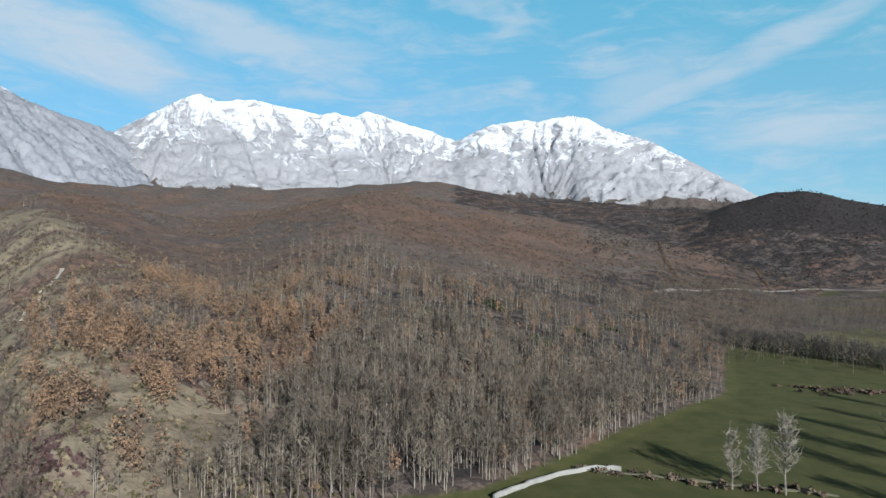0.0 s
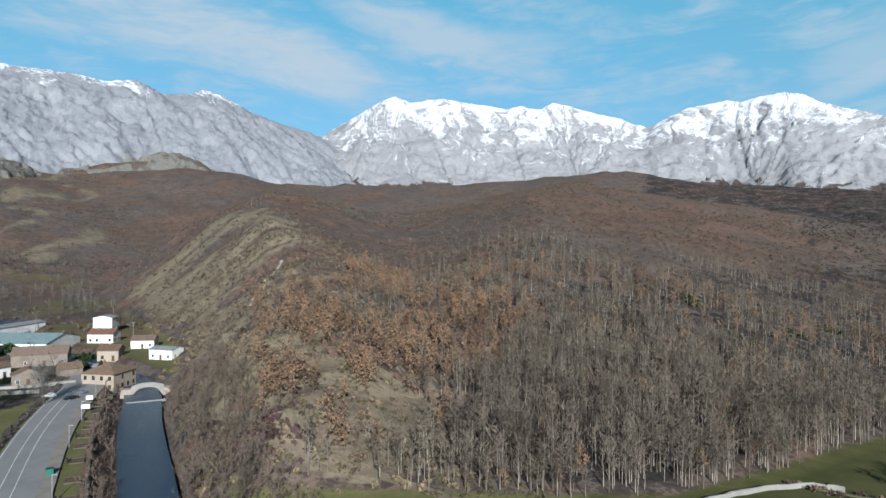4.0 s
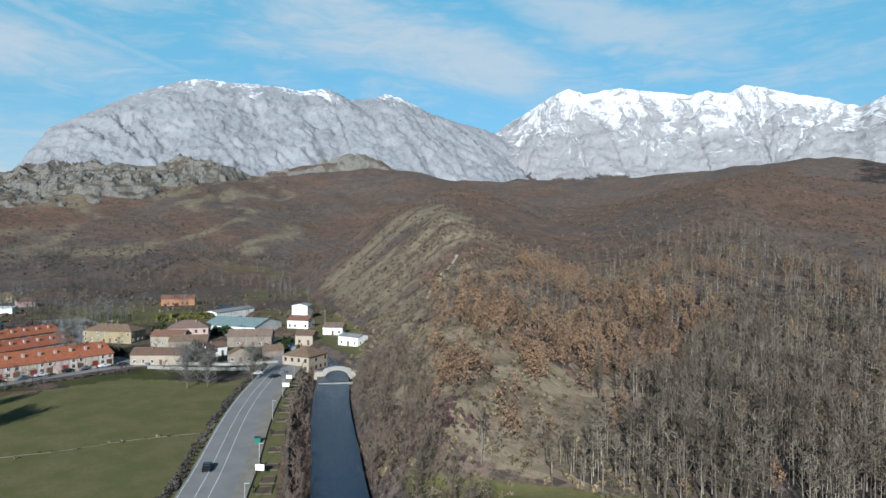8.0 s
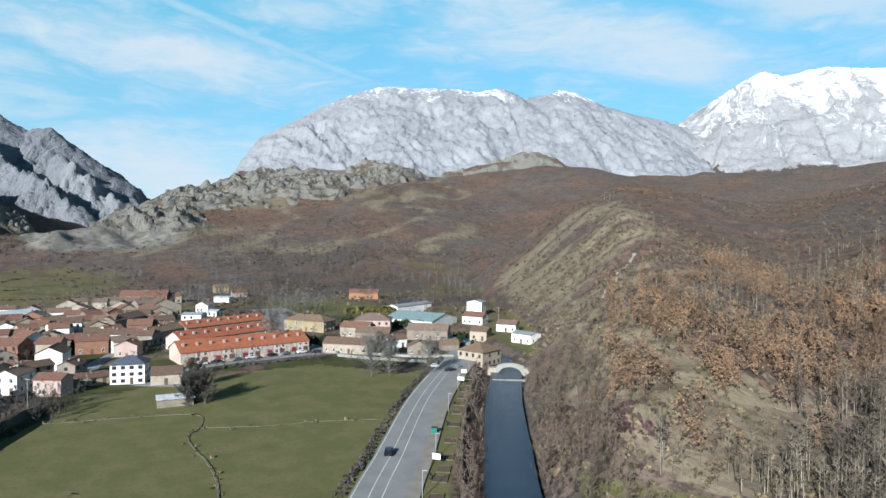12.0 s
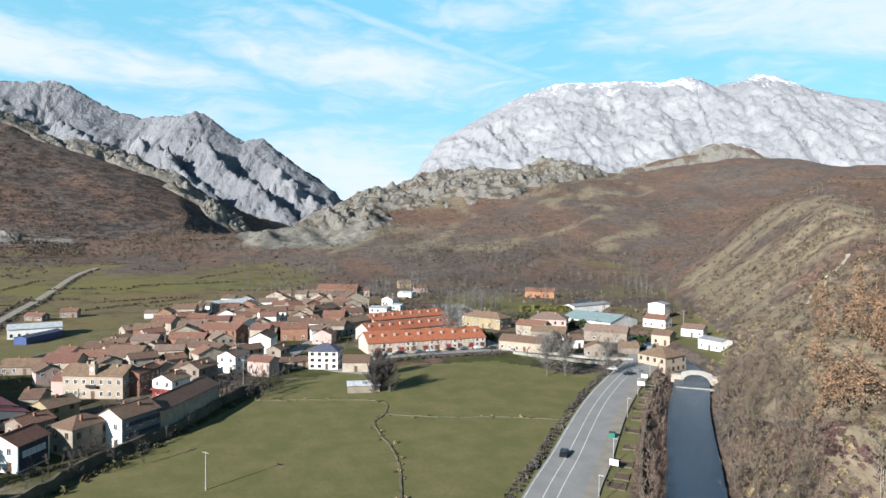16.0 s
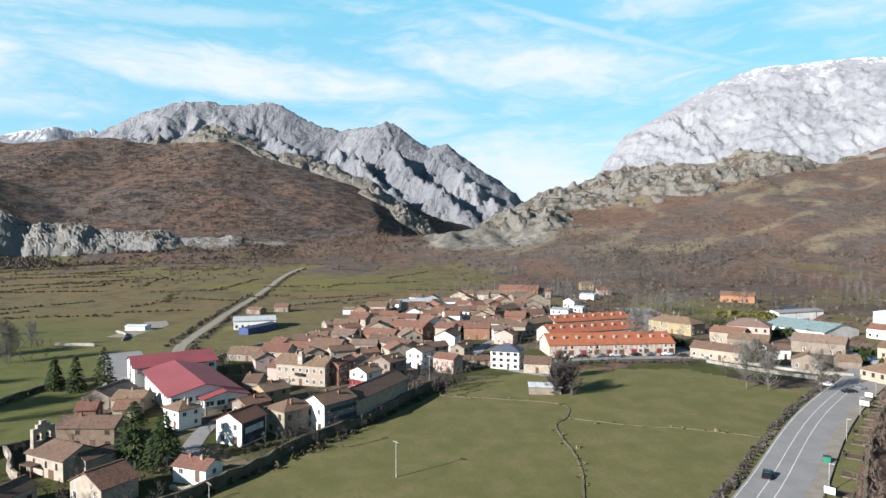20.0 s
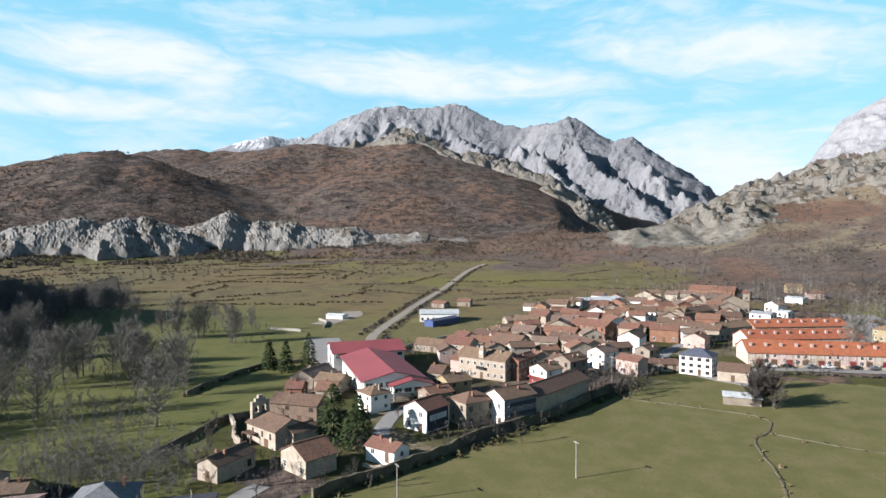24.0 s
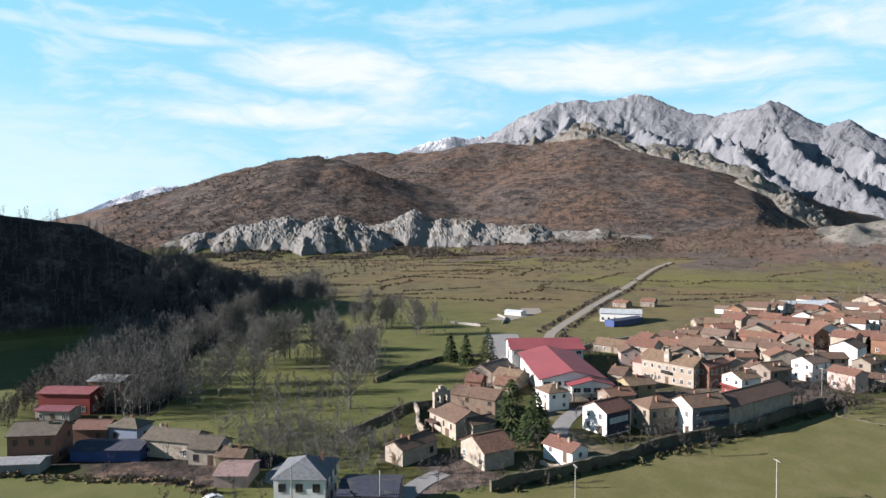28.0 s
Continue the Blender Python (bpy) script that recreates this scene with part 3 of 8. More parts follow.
    rust = np.maximum(1.15 - ((az - 0) / 15) ** 2 - ((r - 820) / 330) ** 2, 1.1 - ((az - 66) / 8) ** 2 - ((r - 1180) / 260) ** 2)
    rust = np.clip(np.maximum(rust, 1.0 - ((az - 30) / 5) ** 2 - ((r - 900) / 420) ** 2) + 0.9 * bushes, 0, 1)
    for yards in (VILLAGE, HAMLET):
        plot = fractal(x, y, 24, 3, seed=48)
        scrub = np.where(inside(x, y, yards), np.clip(0.55 + 0.9 * plot, 0, 1), scrub)
        # Yards darkened: shade between the houses is put into the ground colour.
        shade_tone = np.where(inside(x, y, yards), np.clip((0.9 if yards is VILLAGE else 1.1) - 0.5 * plot, 0, 1.1), shade_tone)
        soil = np.where(inside(x, y, yards), np.clip(0.2 + 0.6 * fractal(x, y, 18, 3, seed=47), 0, 1), soil)
    for wood in (FOOT_WOOD, FAR_WOOD):
        # Ground under the foot woods carries painted-in shade too.
        scrub, shade_tone = np.where(inside(x, y, wood), 1.0, scrub), np.where(inside(x, y, wood), 1.0, shade_tone)
    return z, scrub, np.clip(soil, 0, 1), np.clip(rock, 0, 1), np.clip(dry, 0, 1), shade_tone, rust


def sheet(name, x, y, z, mat, parent=None, layers=None, smooth=True):
    """A grid of heights as one mesh."""
    rows, cols = x.shape
    me = bpy.data.meshes.new(name)
    i = np.arange(rows * cols).reshape(rows, cols)
    quads = np.stack([i[:-1, :-1], i[:-1, 1:], i[1:, 1:], i[1:, :-1]], -1).reshape(-1, 4)
    me.vertices.add(rows * cols)
    me.vertices.foreach_set("co", np.stack([x, y, z], -1).astype(np.float32).ravel())
    me.loops.add(quads.size)
    me.loops.foreach_set("vertex_index", quads.astype(np.int32).ravel())
    me.polygons.add(len(quads))
    me.polygons.foreach_set("loop_start", np.arange(0, quads.size, 4, dtype=np.int32))
    me.update(calc_edges=True)
    if smooth:
        me.shade_smooth()
    else:
        me.shade_flat()
    for key, value in (layers or {}).items():
        if value.ndim == 3:
            a = me.attributes.new(key, "FLOAT_COLOR", "POINT")
            a.data.foreach_set("color", np.concatenate([value, np.ones(value.shape[:2] + (1,))], -1).astype(np.float32).ravel())
        else:
            a = me.attributes.new(key, "FLOAT", "POINT")
            a.data.foreach_set("value", value.astype(np.float32).ravel())
    me.materials.append(mat)
    ob = new(name, me)
    ob.parent = parent
    return ob


def build_ground():
    az = np.concatenate([np.arange(-42, 152, 0.27), np.arange(152, 318.5, 1.5)])
    radii = [0.0, 8.0, 16.0, 24.0, 32.0, 40.0, 48.0]
    while radii[-1] < 2400:
        radii.append(radii[-1] * (1.0105 if radii[-1] < 900 else 1.014))
    radii += [2700, 3200, 3800, 4400, 4950]
    a, r = np.meshgrid(np.radians(az[::-1]), np.array(radii))
    x, y = -np.sin(a) * r, np.cos(a) * r
    z, scrub, soil, rock, dry, shade_tone, rust = land(x, y, True)
    tagged(sheet("ground", x, y, z, ground_material(), None, {"cover": np.stack([scrub, soil, rock], -1), "dry": dry, "shade_tone": shade_tone, "rust": rust}),
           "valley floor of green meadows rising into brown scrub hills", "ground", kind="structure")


def build_mountain(name, label, points, width, power, mat, rough, az0, az1, r0, r1, step_az, step_r, lumps=420, seed=50, spurs=(), crisp=0.6):
    """A range on its own grid, rising out of the ground sheet."""
    a, r = np.meshgrid(np.radians(np.arange(az1, az0, -step_az)), np.arange(r0, r1, step_r))
    x, y = -np.sin(a) * r, np.cos(a) * r
    crest = ridge(points)
    wx = x + 60 * fractal(x, y, 300, 3, seed=seed + 7)
    wy = y + 60 * fractal(x, y, 300, 3, seed=seed + 9)
    h = crest_height(x, y, crest, width, power, 0.8)
    for spur in spurs:
        h = np.maximum(h, crest_height(x, y, ridge(spur), 330, 0.8, 0.7))
    gap, _ = line_distance(x, y, GORGE_LINE)
    h = np.minimum(h, 1.5 * gap)
    d, along = line_distance(x, y, crest)
    cut = fractal(wx, wy, lumps, 6, 0.52, seed=seed, ridged=True)
    fine = fractal(wx, wy, lumps / 6, 4, 0.6, seed=seed + 3, ridged=True)
    length = math.dist(crest[0][:2], crest[-1][:2]) / (len(crest) - 1)
    ribs = fractal(along * length + 40 * fractal(x, y, 160, 2, seed=seed + 5), d * 0.22, 95, 4, 0.55, seed=seed + 11, ridged=True)
    away = np.clip(d / 260, 0.10, 1)
    h = h + np.clip(h / 150, 0, 1) * (rough * (cut - 0.35) * 80 * away + crisp * ((ribs - 0.35) * 46 * np.clip(away, 0.12, 1) + (fine - 0.35) * 32 * np.clip(away, 0.4, 1)))
    h = np.where(h < 12, -30.0, h)
    slope = np.stack([along * length, d, h], -1)
    return tagged(sheet(name, x, y, h, mat, None, {"slope": slope}), label, "mountain", kind="structure")


def build_crags(name, label, az0, az1, r0, r1, mask, mat, seed, lift=10.0):
    """Broken rock standing out of the slope where mask says so."""
    a, r = np.meshgrid(np.radians(np.arange(az1, az0, -0.15)), np.arange(r0, r1, 5.5))
    x, y = -np.sin(a) * r, np.cos(a) * r
    wx, wy = x + 18 * fractal(x, y, 60, 3, seed=seed + 1), y + 18 * fractal(x, y, 60, 3, seed=seed + 2)
    g = land(x, y)
    there = mask(wx, wy)
    m = np.clip(there * 1.35 + 1.9 * fractal(wx, wy, 110, 4, 0.6, seed=seed + 3) - 0.62, 0, 1) * np.clip(there * 5, 0, 1)
    blocks = fractal(wx, wy, 62, 4, 0.55, seed=seed + 4, ridged=True)
    teeth = fractal(wx * 0.6 + wy * 0.8, (wy * 0.6 - wx * 0.8) * 0.5, 22, 3, 0.6, seed=seed + 5, ridged=True)
    stand_out = m * (lift + lift * 1.6 * blocks + lift * 0.6 * teeth)
    steps = stand_out / 7.0
    stand_out = 7.0 * (np.floor(steps) + np.clip((steps - np.floor(steps)) * 3 - 1, 0, 1)) * 0.6 + 0.4 * stand_out
    h = g - 7 + np.clip(m * 3, 0, 1) * 7 + stand_out
    keep = np.where(m > 0.02, h, g - 8)
    return tagged(sheet(name, x, y, keep, mat, smooth=False), label, "rock", kind="structure")


def brow_crags(x, y):
    r, az = np.hypot(x, y), np.degrees(np.arctan2(-x, y))
    from_height = np.interp(az, [46, 50, 56, 62, 67, 71, 76], [225, 185, 130, 85, 55, 38, 20])
    return np.clip((land(x, y) - from_height) / 38, 0, 1) * np.clip((az - 46) / 4, 0, 1) * np.clip((79.5 - az) / 1.5, 0, 1) * np.clip((r - 960) / 90, 0, 1)


def west_crags(x, y):
    az = np.degrees(np.arctan2(-x, y))
    d, _ = line_distance(x, y, WEST_HILL[:10])
    return np.clip((np.interp(az, [80, 86, 93, 99, 106], [60, 95, 110, 95, 30]) - d) / 45, 0, 1) * np.clip((112 - az) / 6, 0, 1) * np.clip((az - 79.5) / 1.5, 0, 1)


def knoll_crags(x, y):
    return np.clip((crest_height(x, y, KNOLL_HILL, 300, 0.9) - 185) / 70, 0, 0.8)


build_ground()
CRAG_ROCK = rock_material("crag_limestone", (0.165, 0.154, 0.135), (0.042, 0.039, 0.034), 0.12, 0.9)
build_crags("hill_crags", "dark grey limestone crags along the hill top", 45, 81, 930, 1790, brow_crags, CRAG_ROCK, 310, 11)
build_crags("hill_crags", "broken grey and tan crags along the crest of the brown hill", 78, 113, 1200, 1900, west_crags, CRAG_ROCK, 330, 12)
build_crags("hill_crags", "dark broken crags and scrub below the pale massif", 34, 50, 1700, 2080, knoll_crags, CRAG_ROCK, 350, 7)
SNOWY = [(-27, 3812, 3.2), (-26, 3812, 4.8), (-22.8, 3875, 6), (-22, 3900, 6.7), (-18.3, 3975, 8.8), (-17.1, 4000, 9.9), (-13, 4100, 11.3), (-11.8, 4125, 12.0), (-10.6, 4125, 12.3), (-8.6, 4125, 12.05),
         (-7.4, 4125, 11.75), (-6.4, 4125, 12.0), (-3.2, 4062, 11.6), (-0.2, 4000, 10.2), (1.9, 4037, 11.0), (4.5, 4062, 11.7), (6.5, 4062, 12.35), (7.8, 4062, 12.65), (9, 4037, 12.05), (10.8, 4000, 12.4),
         (12, 4000, 12.2), (16, 3950, 12.85), (17.4, 3937, 13.1), (20.7, 3925, 12.75), (21.9, 3887, 13.2), (23.4, 3875, 12.6), (24.7, 3875, 11.8), (26.4, 3875, 10.5), (28.8, 3937, 9.3), (33, 4125, 8.6)]
MASSIF = [(23, 3600, 8.5), (28.1, 3525, 9.35), (29.4, 3500, 9.85), (31.9, 3450, 10.5), (34.5, 3387, 11.4), (36.5, 3350, 12.4), (38.2, 3312, 12.8), (39.4, 3287, 12.4), (41.3, 3250, 12.2), (43.4, 3250, 13.1),
          (45.5, 3212, 12.75), (48.2, 3187, 13.1), (50.4, 3187, 13.05), (53.7, 3125, 13.1), (55.7, 3125, 12.75), (58, 3062, 11.8), (60.2, 3050, 10.5), (62.2, 3025, 9.1), (64.6, 2975, 7.9), (65.5, 2950, 7.1),
          (67, 2900, 5.8), (68.2, 2875, 4.6), (70.3, 2875, 3.0), (73, 2875, 0.5)]
GORGE = [(70, 2480, 0.2), (72.6, 2562, 2.4), (74.5, 2612, 3.2), (75.8, 2637, 4.3), (77.8, 2687, 6.2), (79.2, 2725, 7.15), (80.2, 2750, 8.1), (81.6, 2800, 7.8), (83.1, 2837, 8.55), (84.4, 2862, 9.55),
         (85.4, 2875, 10.0), (86.6, 2912, 9.5), (88.6, 2962, 9.35), (89.6, 2987, 9.15), (92.6, 3050, 10.1), (94.2, 3087, 11.0), (95.4, 3125, 11.4), (96.8, 3125, 11.2), (98.7, 3137, 10.9), (100.5, 3162, 11.2),
         (102.2, 3187, 11.15), (103.5, 3212, 10.75), (105.7, 3262, 9.85), (107.7, 3300, 8.8), (110.1, 3375, 6.9), (114, 3500, 5.6)]
GORGE_SPURS = [[(86.2, 2740, 8.2), (84, 2480, 6.9), (81, 2260, 4.9), (78.3, 2080, 2.2)], [(80.6, 2660, 6.6), (78.6, 2480, 5.4), (76, 2320, 2.9)],
               [(90.2, 2860, 7.8), (88.2, 2500, 6.5), (85, 2180, 3.9), (82, 1960, 1.0)], [(95.6, 2980, 9.4), (94, 2540, 7.2), (91, 2150, 4.2), (87, 1900, 1.2)]]
BEYOND = [(102, 4125, 7.0), (108.2, 4125, 7.85), (109.2, 4125, 8.4), (110.1, 4125, 8.1), (111.7, 4125, 8.35), (113.7, 4125, 7.9), (115.8, 4125, 7.3), (117.3, 4125, 6.4), (120, 4125, 5.2)]
DISTANT = [(146, 4730, 0.3), (143.8, 4730, 1.1), (141.9, 4730, 1.6), (139.9, 4730, 2.65), (137.9, 4730, 3.4), (136.8, 4730, 3.7), (135.3, 4730, 3.8), (134.2, 4730, 3.15), (133.1, 4730, 3.8), (131.8, 4730, 4.3), (126, 4730, 4.6)]
build_mountain("snowy_mountain_range", "snow-covered limestone mountain range with grey scree at its foot", SNOWY, 1690, 1.15,
               mountain_material("snowy_limestone", (0.250, 0.245, 0.248), (0.135, 0.134, 0.139), 640, 980, 330, 0.9, 0.95, 12.0), 0.5, -31, 36, 2190, 4620, 0.15, 15)
# Massif and gorge rock lean blue: distance haze is mixed into their colours.
build_mountain("limestone_massif", "pale grey limestone massif dusted with snow on its top", MASSIF, 1190, 0.85,
               mountain_material("pale_limestone", (0.202, 0.206, 0.218), (0.100, 0.104, 0.116), 790, 940, 250, 0.9, 0.3, 7.0), 0.18, 20, 77, 1810, 3750, 0.15, 12, 240, 70)
build_mountain("gorge_mountain", "grey limestone mountain with jagged crest beside a gorge", GORGE, 780, 0.9,
               mountain_material("grey_limestone", (0.146, 0.150, 0.162), (0.074, 0.078, 0.088), 720, 860, 0, 0.35, 0.4, 14.0), 0.75, 68, 118, 1560, 3750, 0.15, 12, 300, 90, GORGE_SPURS, 0.9)
# Far ridge and distant slopes: blue haze painted into the rock colour.
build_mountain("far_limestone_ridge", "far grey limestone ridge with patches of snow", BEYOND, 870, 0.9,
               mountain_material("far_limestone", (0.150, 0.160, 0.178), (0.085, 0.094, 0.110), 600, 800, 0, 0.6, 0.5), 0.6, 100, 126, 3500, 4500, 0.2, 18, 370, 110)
build_mountain("distant_mountain", "distant mountain tinted blue for haze, a little snow on top", DISTANT, 800, 1.0,
               mountain_material("hazed_slopes", (0.070, 0.095, 0.140), (0.045, 0.062, 0.095), 370, 440, 0, 0.6, 0.2), 0.5, 122, 150, 4200, 4950, 0.2, 25, 300, 130)

# ---- builders ----
PALETTE = {}


def paint(name, *args, **more):
    PALETTE[name] = material(name, *args, **more)


def islands(mat, amount):
    """Let each loose piece of a joined mesh differ in brightness and a little in hue."""
    n = mat.node_tree
    shader = next(k for k in n.nodes if k.type == "BSDF_PRINCIPLED")
    source = shader.inputs["Base Color"].links[0].from_socket
    rnd = n.nodes.new("ShaderNodeNewGeometry").outputs["Random Per Island"]
    add = n.nodes.new("ShaderNodeMath")
    add.operation = "MULTIPLY_ADD"
    add.inputs[1].default_value, add.inputs[2].default_value = amount, 1 - amount / 2
    hsv = n.nodes.new("ShaderNodeHueSaturation")
    n.links.new(rnd, add.inputs[0])
    n.links.new(add.outputs[0], hsv.inputs["Value"])
    n.links.new(source, hsv.inputs["Color"])
    n.links.new(hsv.outputs[0], shader.inputs["Base Color"])
    return mat


paint("stone", (0.300, 0.258, 0.206), (0.215, 0.184, 0.146), 1.6, bump=0.8, grain=0.45, vary=0.15)
paint("rubble", (0.140, 0.098, 0.070), (0.100, 0.073, 0.055), 2.0, bump=0.8, grain=0.6)
paint("plaster", (0.205, 0.174, 0.138), (0.145, 0.120, 0.094), 0.8, bump=0.3, grain=0.4, vary=0.5)
paint("white", (0.585, 0.578, 0.554), (0.49, 0.475, 0.443), 0.7, bump=0.15, grain=0.15, vary=0.08)
paint("cream", (0.275, 0.228, 0.178), (0.225, 0.185, 0.142), 0.7, bump=0.2, grain=0.2, vary=0.1)
paint("ochre", (0.216, 0.17, 0.0977), (0.18, 0.144, 0.0866), 0.8, bump=0.2, grain=0.2, vary=0.1)
paint("pink", (0.330, 0.245, 0.215), (0.275, 0.205, 0.180), 0.7, bump=0.2, grain=0.2, vary=0.1)
paint("rowpink", (0.36, 0.26, 0.22), (0.42, 0.38, 0.33), 0.6, bump=0.2, grain=0.2)
paint("brick", (0.180, 0.090, 0.058), (0.138, 0.072, 0.048), 1.4, bump=0.5, grain=0.4, vary=0.2)
paint("terracotta", (0.24, 0.115, 0.06), (0.20, 0.105, 0.06), 1.0, bump=0.3, grain=0.3)
paint("grey", (0.183, 0.183, 0.177), (0.134, 0.134, 0.134), 0.8, bump=0.2, grain=0.3)
# Whitewash with bluish shade put into its colour.
paint("shaded_white", (0.16, 0.19, 0.25), (0.13, 0.155, 0.21), 0.7, bump=0.2, grain=0.2)
paint("blue", (0.0305, 0.0548, 0.152), (0.0244, 0.0426, 0.11), 0.8, rough=0.5, bump=0.1)
paint("glass", (0.0183, 0.0213, 0.0274), (0.0305, 0.0335, 0.0365), 0.5, rough=0.12, bump=0.0, grain=0.0, spec=0.6)
paint("frame_white", (0.569, 0.562, 0.538), (0.49, 0.483, 0.459), 1.0, rough=0.5, bump=0.05, grain=0.1)
paint("wood_brown", (0.067, 0.0396, 0.0244), (0.0974, 0.0609, 0.0365), 2.0, rough=0.7, bump=0.2, vary=0.4)
paint("red_paint", (0.17, 0.03, 0.026), (0.14, 0.028, 0.025), 1.0, rough=0.5, bump=0.1, grain=0.15)
paint("asphalt", (0.183, 0.177, 0.171), (0.152, 0.149, 0.144), 0.5, rough=0.9, bump=0.15, grain=0.25)
paint("marking", (0.49, 0.49, 0.459), (0.332, 0.332, 0.316), 3.0, rough=0.7, bump=0.05)
paint("paving", (0.201, 0.177, 0.146), (0.158, 0.14, 0.116), 1.0, bump=0.25, grain=0.35)
paint("drystone", (0.100, 0.088, 0.062), (0.064, 0.056, 0.036), 1.3, bump=1.0, grain=0.7, distance=0.15)
paint("concrete", (0.225, 0.213, 0.189), (0.164, 0.158, 0.14), 0.8, bump=0.2, grain=0.3)
paint("dark_metal", (0.0305, 0.0305, 0.0335), (0.0426, 0.0426, 0.0426), 1.0, rough=0.4, bump=0.05, metal=0.6)
paint("green_plastic", (0.0122, 0.134, 0.0853), (0.0122, 0.104, 0.067), 1.0, rough=0.45, bump=0.05)
paint("car_black", (0.00731, 0.00731, 0.00853), (0.00914, 0.00914, 0.011), 1.0, rough=0.2, bump=0.0, grain=0.0, spec=0.7)
paint("rubber", (0.0122, 0.0122, 0.0122), (0.0183, 0.0183, 0.0183), 2.0, rough=0.8, bump=0.1)


def tile_material(name, base, tint, period=0.28):
    """Rows of roof tiles: ribs down the slope, and old tiles of differing colour."""
    m = material(name, base, tint, 1.6, rough=0.85, bump=0.5, grain=0.55, vary=0.25, position="object")
    n = Nodes(m.node_tree, False)
    shader = next(k for k in m.node_tree.nodes if k.type == "BSDF_PRINCIPLED")
    where = n.add("ShaderNodeTexCoord").outputs["Object"]
    patches = n.add("ShaderNodeTexVoronoi", Vector=n.scaled(where, 2.2, 2.2, 2.2), Scale=1.0).outputs["Color"]
    tone = n.add("ShaderNodeSeparateColor", Color=patches).outputs[0]
    old = shader.inputs["Base Color"].links[0].from_socket
    colour = n.mix(n.math("MULTIPLY", n.ramp(tone, 0.45, 1.0), 0.6), old, tuple(c * 0.5 for c in base))
    stain = n.noise(where, 0.5, 4.0, 0.6)
    colour = n.mix(n.math("MULTIPLY", n.ramp(stain, 0.52, 0.72), 0.4), colour, (0.104, 0.0914, 0.067))
    n.tree.links.new(colour, shader.inputs["Base Color"])
    waves = n.add("ShaderNodeTexWave", wave_type="BANDS", bands_direction="X", Vector=where, Scale=1.0 / period * 0.32)
    bump = next(k for k in m.node_tree.nodes if k.type == "BUMP")
    n.tree.links.new(n.math("ADD", bump.inputs["Height"].links[0].from_socket, waves.outputs["Fac"]), bump.inputs["Height"])
    PALETTE[name] = m


tile_material("tile_red", (0.150, 0.074, 0.051), (0.122, 0.065, 0.047))
tile_material("tile_brown", (0.095, 0.062, 0.045), (0.116, 0.070, 0.048))
tile_material("tile_tan", (0.143, 0.092, 0.061), (0.113, 0.075, 0.051))
tile_material("tile_pale", (0.155, 0.106, 0.083), (0.130, 0.092, 0.072))
tile_material("orange", (0.275, 0.092, 0.042), (0.240, 0.080, 0.038))
tile_material("tile_mossy", (0.078, 0.066, 0.050), (0.098, 0.078, 0.056))
tile_material("tile_grey", (0.120, 0.126, 0.136), (0.100, 0.106, 0.116), 0.2)
tile_material("slate", (0.0518, 0.0609, 0.0853), (0.0609, 0.07, 0.0879), 0.2)
for key, base in (("sheet_white", (0.378, 0.402, 0.414)), ("sheet_grey", (0.219, 0.225, 0.231)), ("sheet_blue", (0.035, 0.048, 0.085)), ("sheet_teal", (0.165, 0.225, 0.225)),
                  ("sheet_red", (0.150, 0.040, 0.050)), ("sheet_dark", (0.030, 0.033, 0.050)), ("sheet_pink", (0.22, 0.15, 0.135))):
    tile_material(key, base, tuple(c * 0.9 for c in base), 0.35)
paint("hall_red", (0.185, 0.046, 0.050), (0.155, 0.038, 0.044), 0.3, rough=0.6, bump=0.1, grain=0.1)


def part(name, bm, mat, parent=None, label=""):
    me = bpy.data.meshes.new(name)
    bm.to_mesh(me)
    bm.free()
    me.materials.append(PALETTE[mat] if isinstance(mat, str) else mat)
    ob = new(name, me)
    ob.parent = parent
    return tagged(ob, label) if label else ob


def put_box(bm, x0, x1, y0, y1, z0, z1):
    v = [bm.verts.new((x, y, z)) for z in (z0, z1) for x, y in ((x0, y0), (x1, y0), (x1, y1), (x0, y1))]
    for f in ((3, 2, 1, 0), (4, 5, 6, 7), (0, 1, 5, 4), (1, 2, 6, 5), (2, 3, 7, 6), (3, 0, 4, 7)):
        bm.faces.new([v[i] for i in f])
    return v


def boxes(*dims):
    bm = bmesh.new()
    for d in dims:
        put_box(bm, *d)
    return bm


def ground_at(x, y):
    return float(land(np.array([x]), np.array([y]))[0])


def stand(name, x, y, turn=0.0, z=None):
    ob = new(name)
    ob.empty_display_size = 0.5
    ob.matrix_world = pose(x, y, ground_at(x, y) if z is None else z, 0, 0, turn)
    return ob


SHARED = {}


def window_mesh(w, h, key, mat):
    """Meshes for a window of that size, shared by all alike: a frame with a mullion, and its pane."""
    k = (round(w, 2), round(h, 2), key, mat)
    if k not in SHARED:
        f = 0.09
        bm = boxes((-w / 2 - f, w / 2 + f, -0.07, 0.02, h, h + f), (-w / 2 - f, w / 2 + f, -0.12, 0.02, -f, 0), (-w / 2 - f, -w / 2, -0.07, 0.02, 0, h),
                   (w / 2, w / 2 + f, -0.07, 0.02, 0, h), (-0.03, 0.03, -0.05, 0.02, 0, h))
        me = bpy.data.meshes.new("window")
        bm.to_mesh(me)
        bm.free()
        me.materials.append(PALETTE[mat])
        pane = bpy.data.meshes.new("pane")
        bm = boxes((-w / 2, w / 2, -0.03, 0.02, 0, h))
        bm.to_mesh(pane)
        bm.free()
        pane.materials.append(PALETTE[key])
        SHARED[k] = (me, pane)
    return SHARED[k]


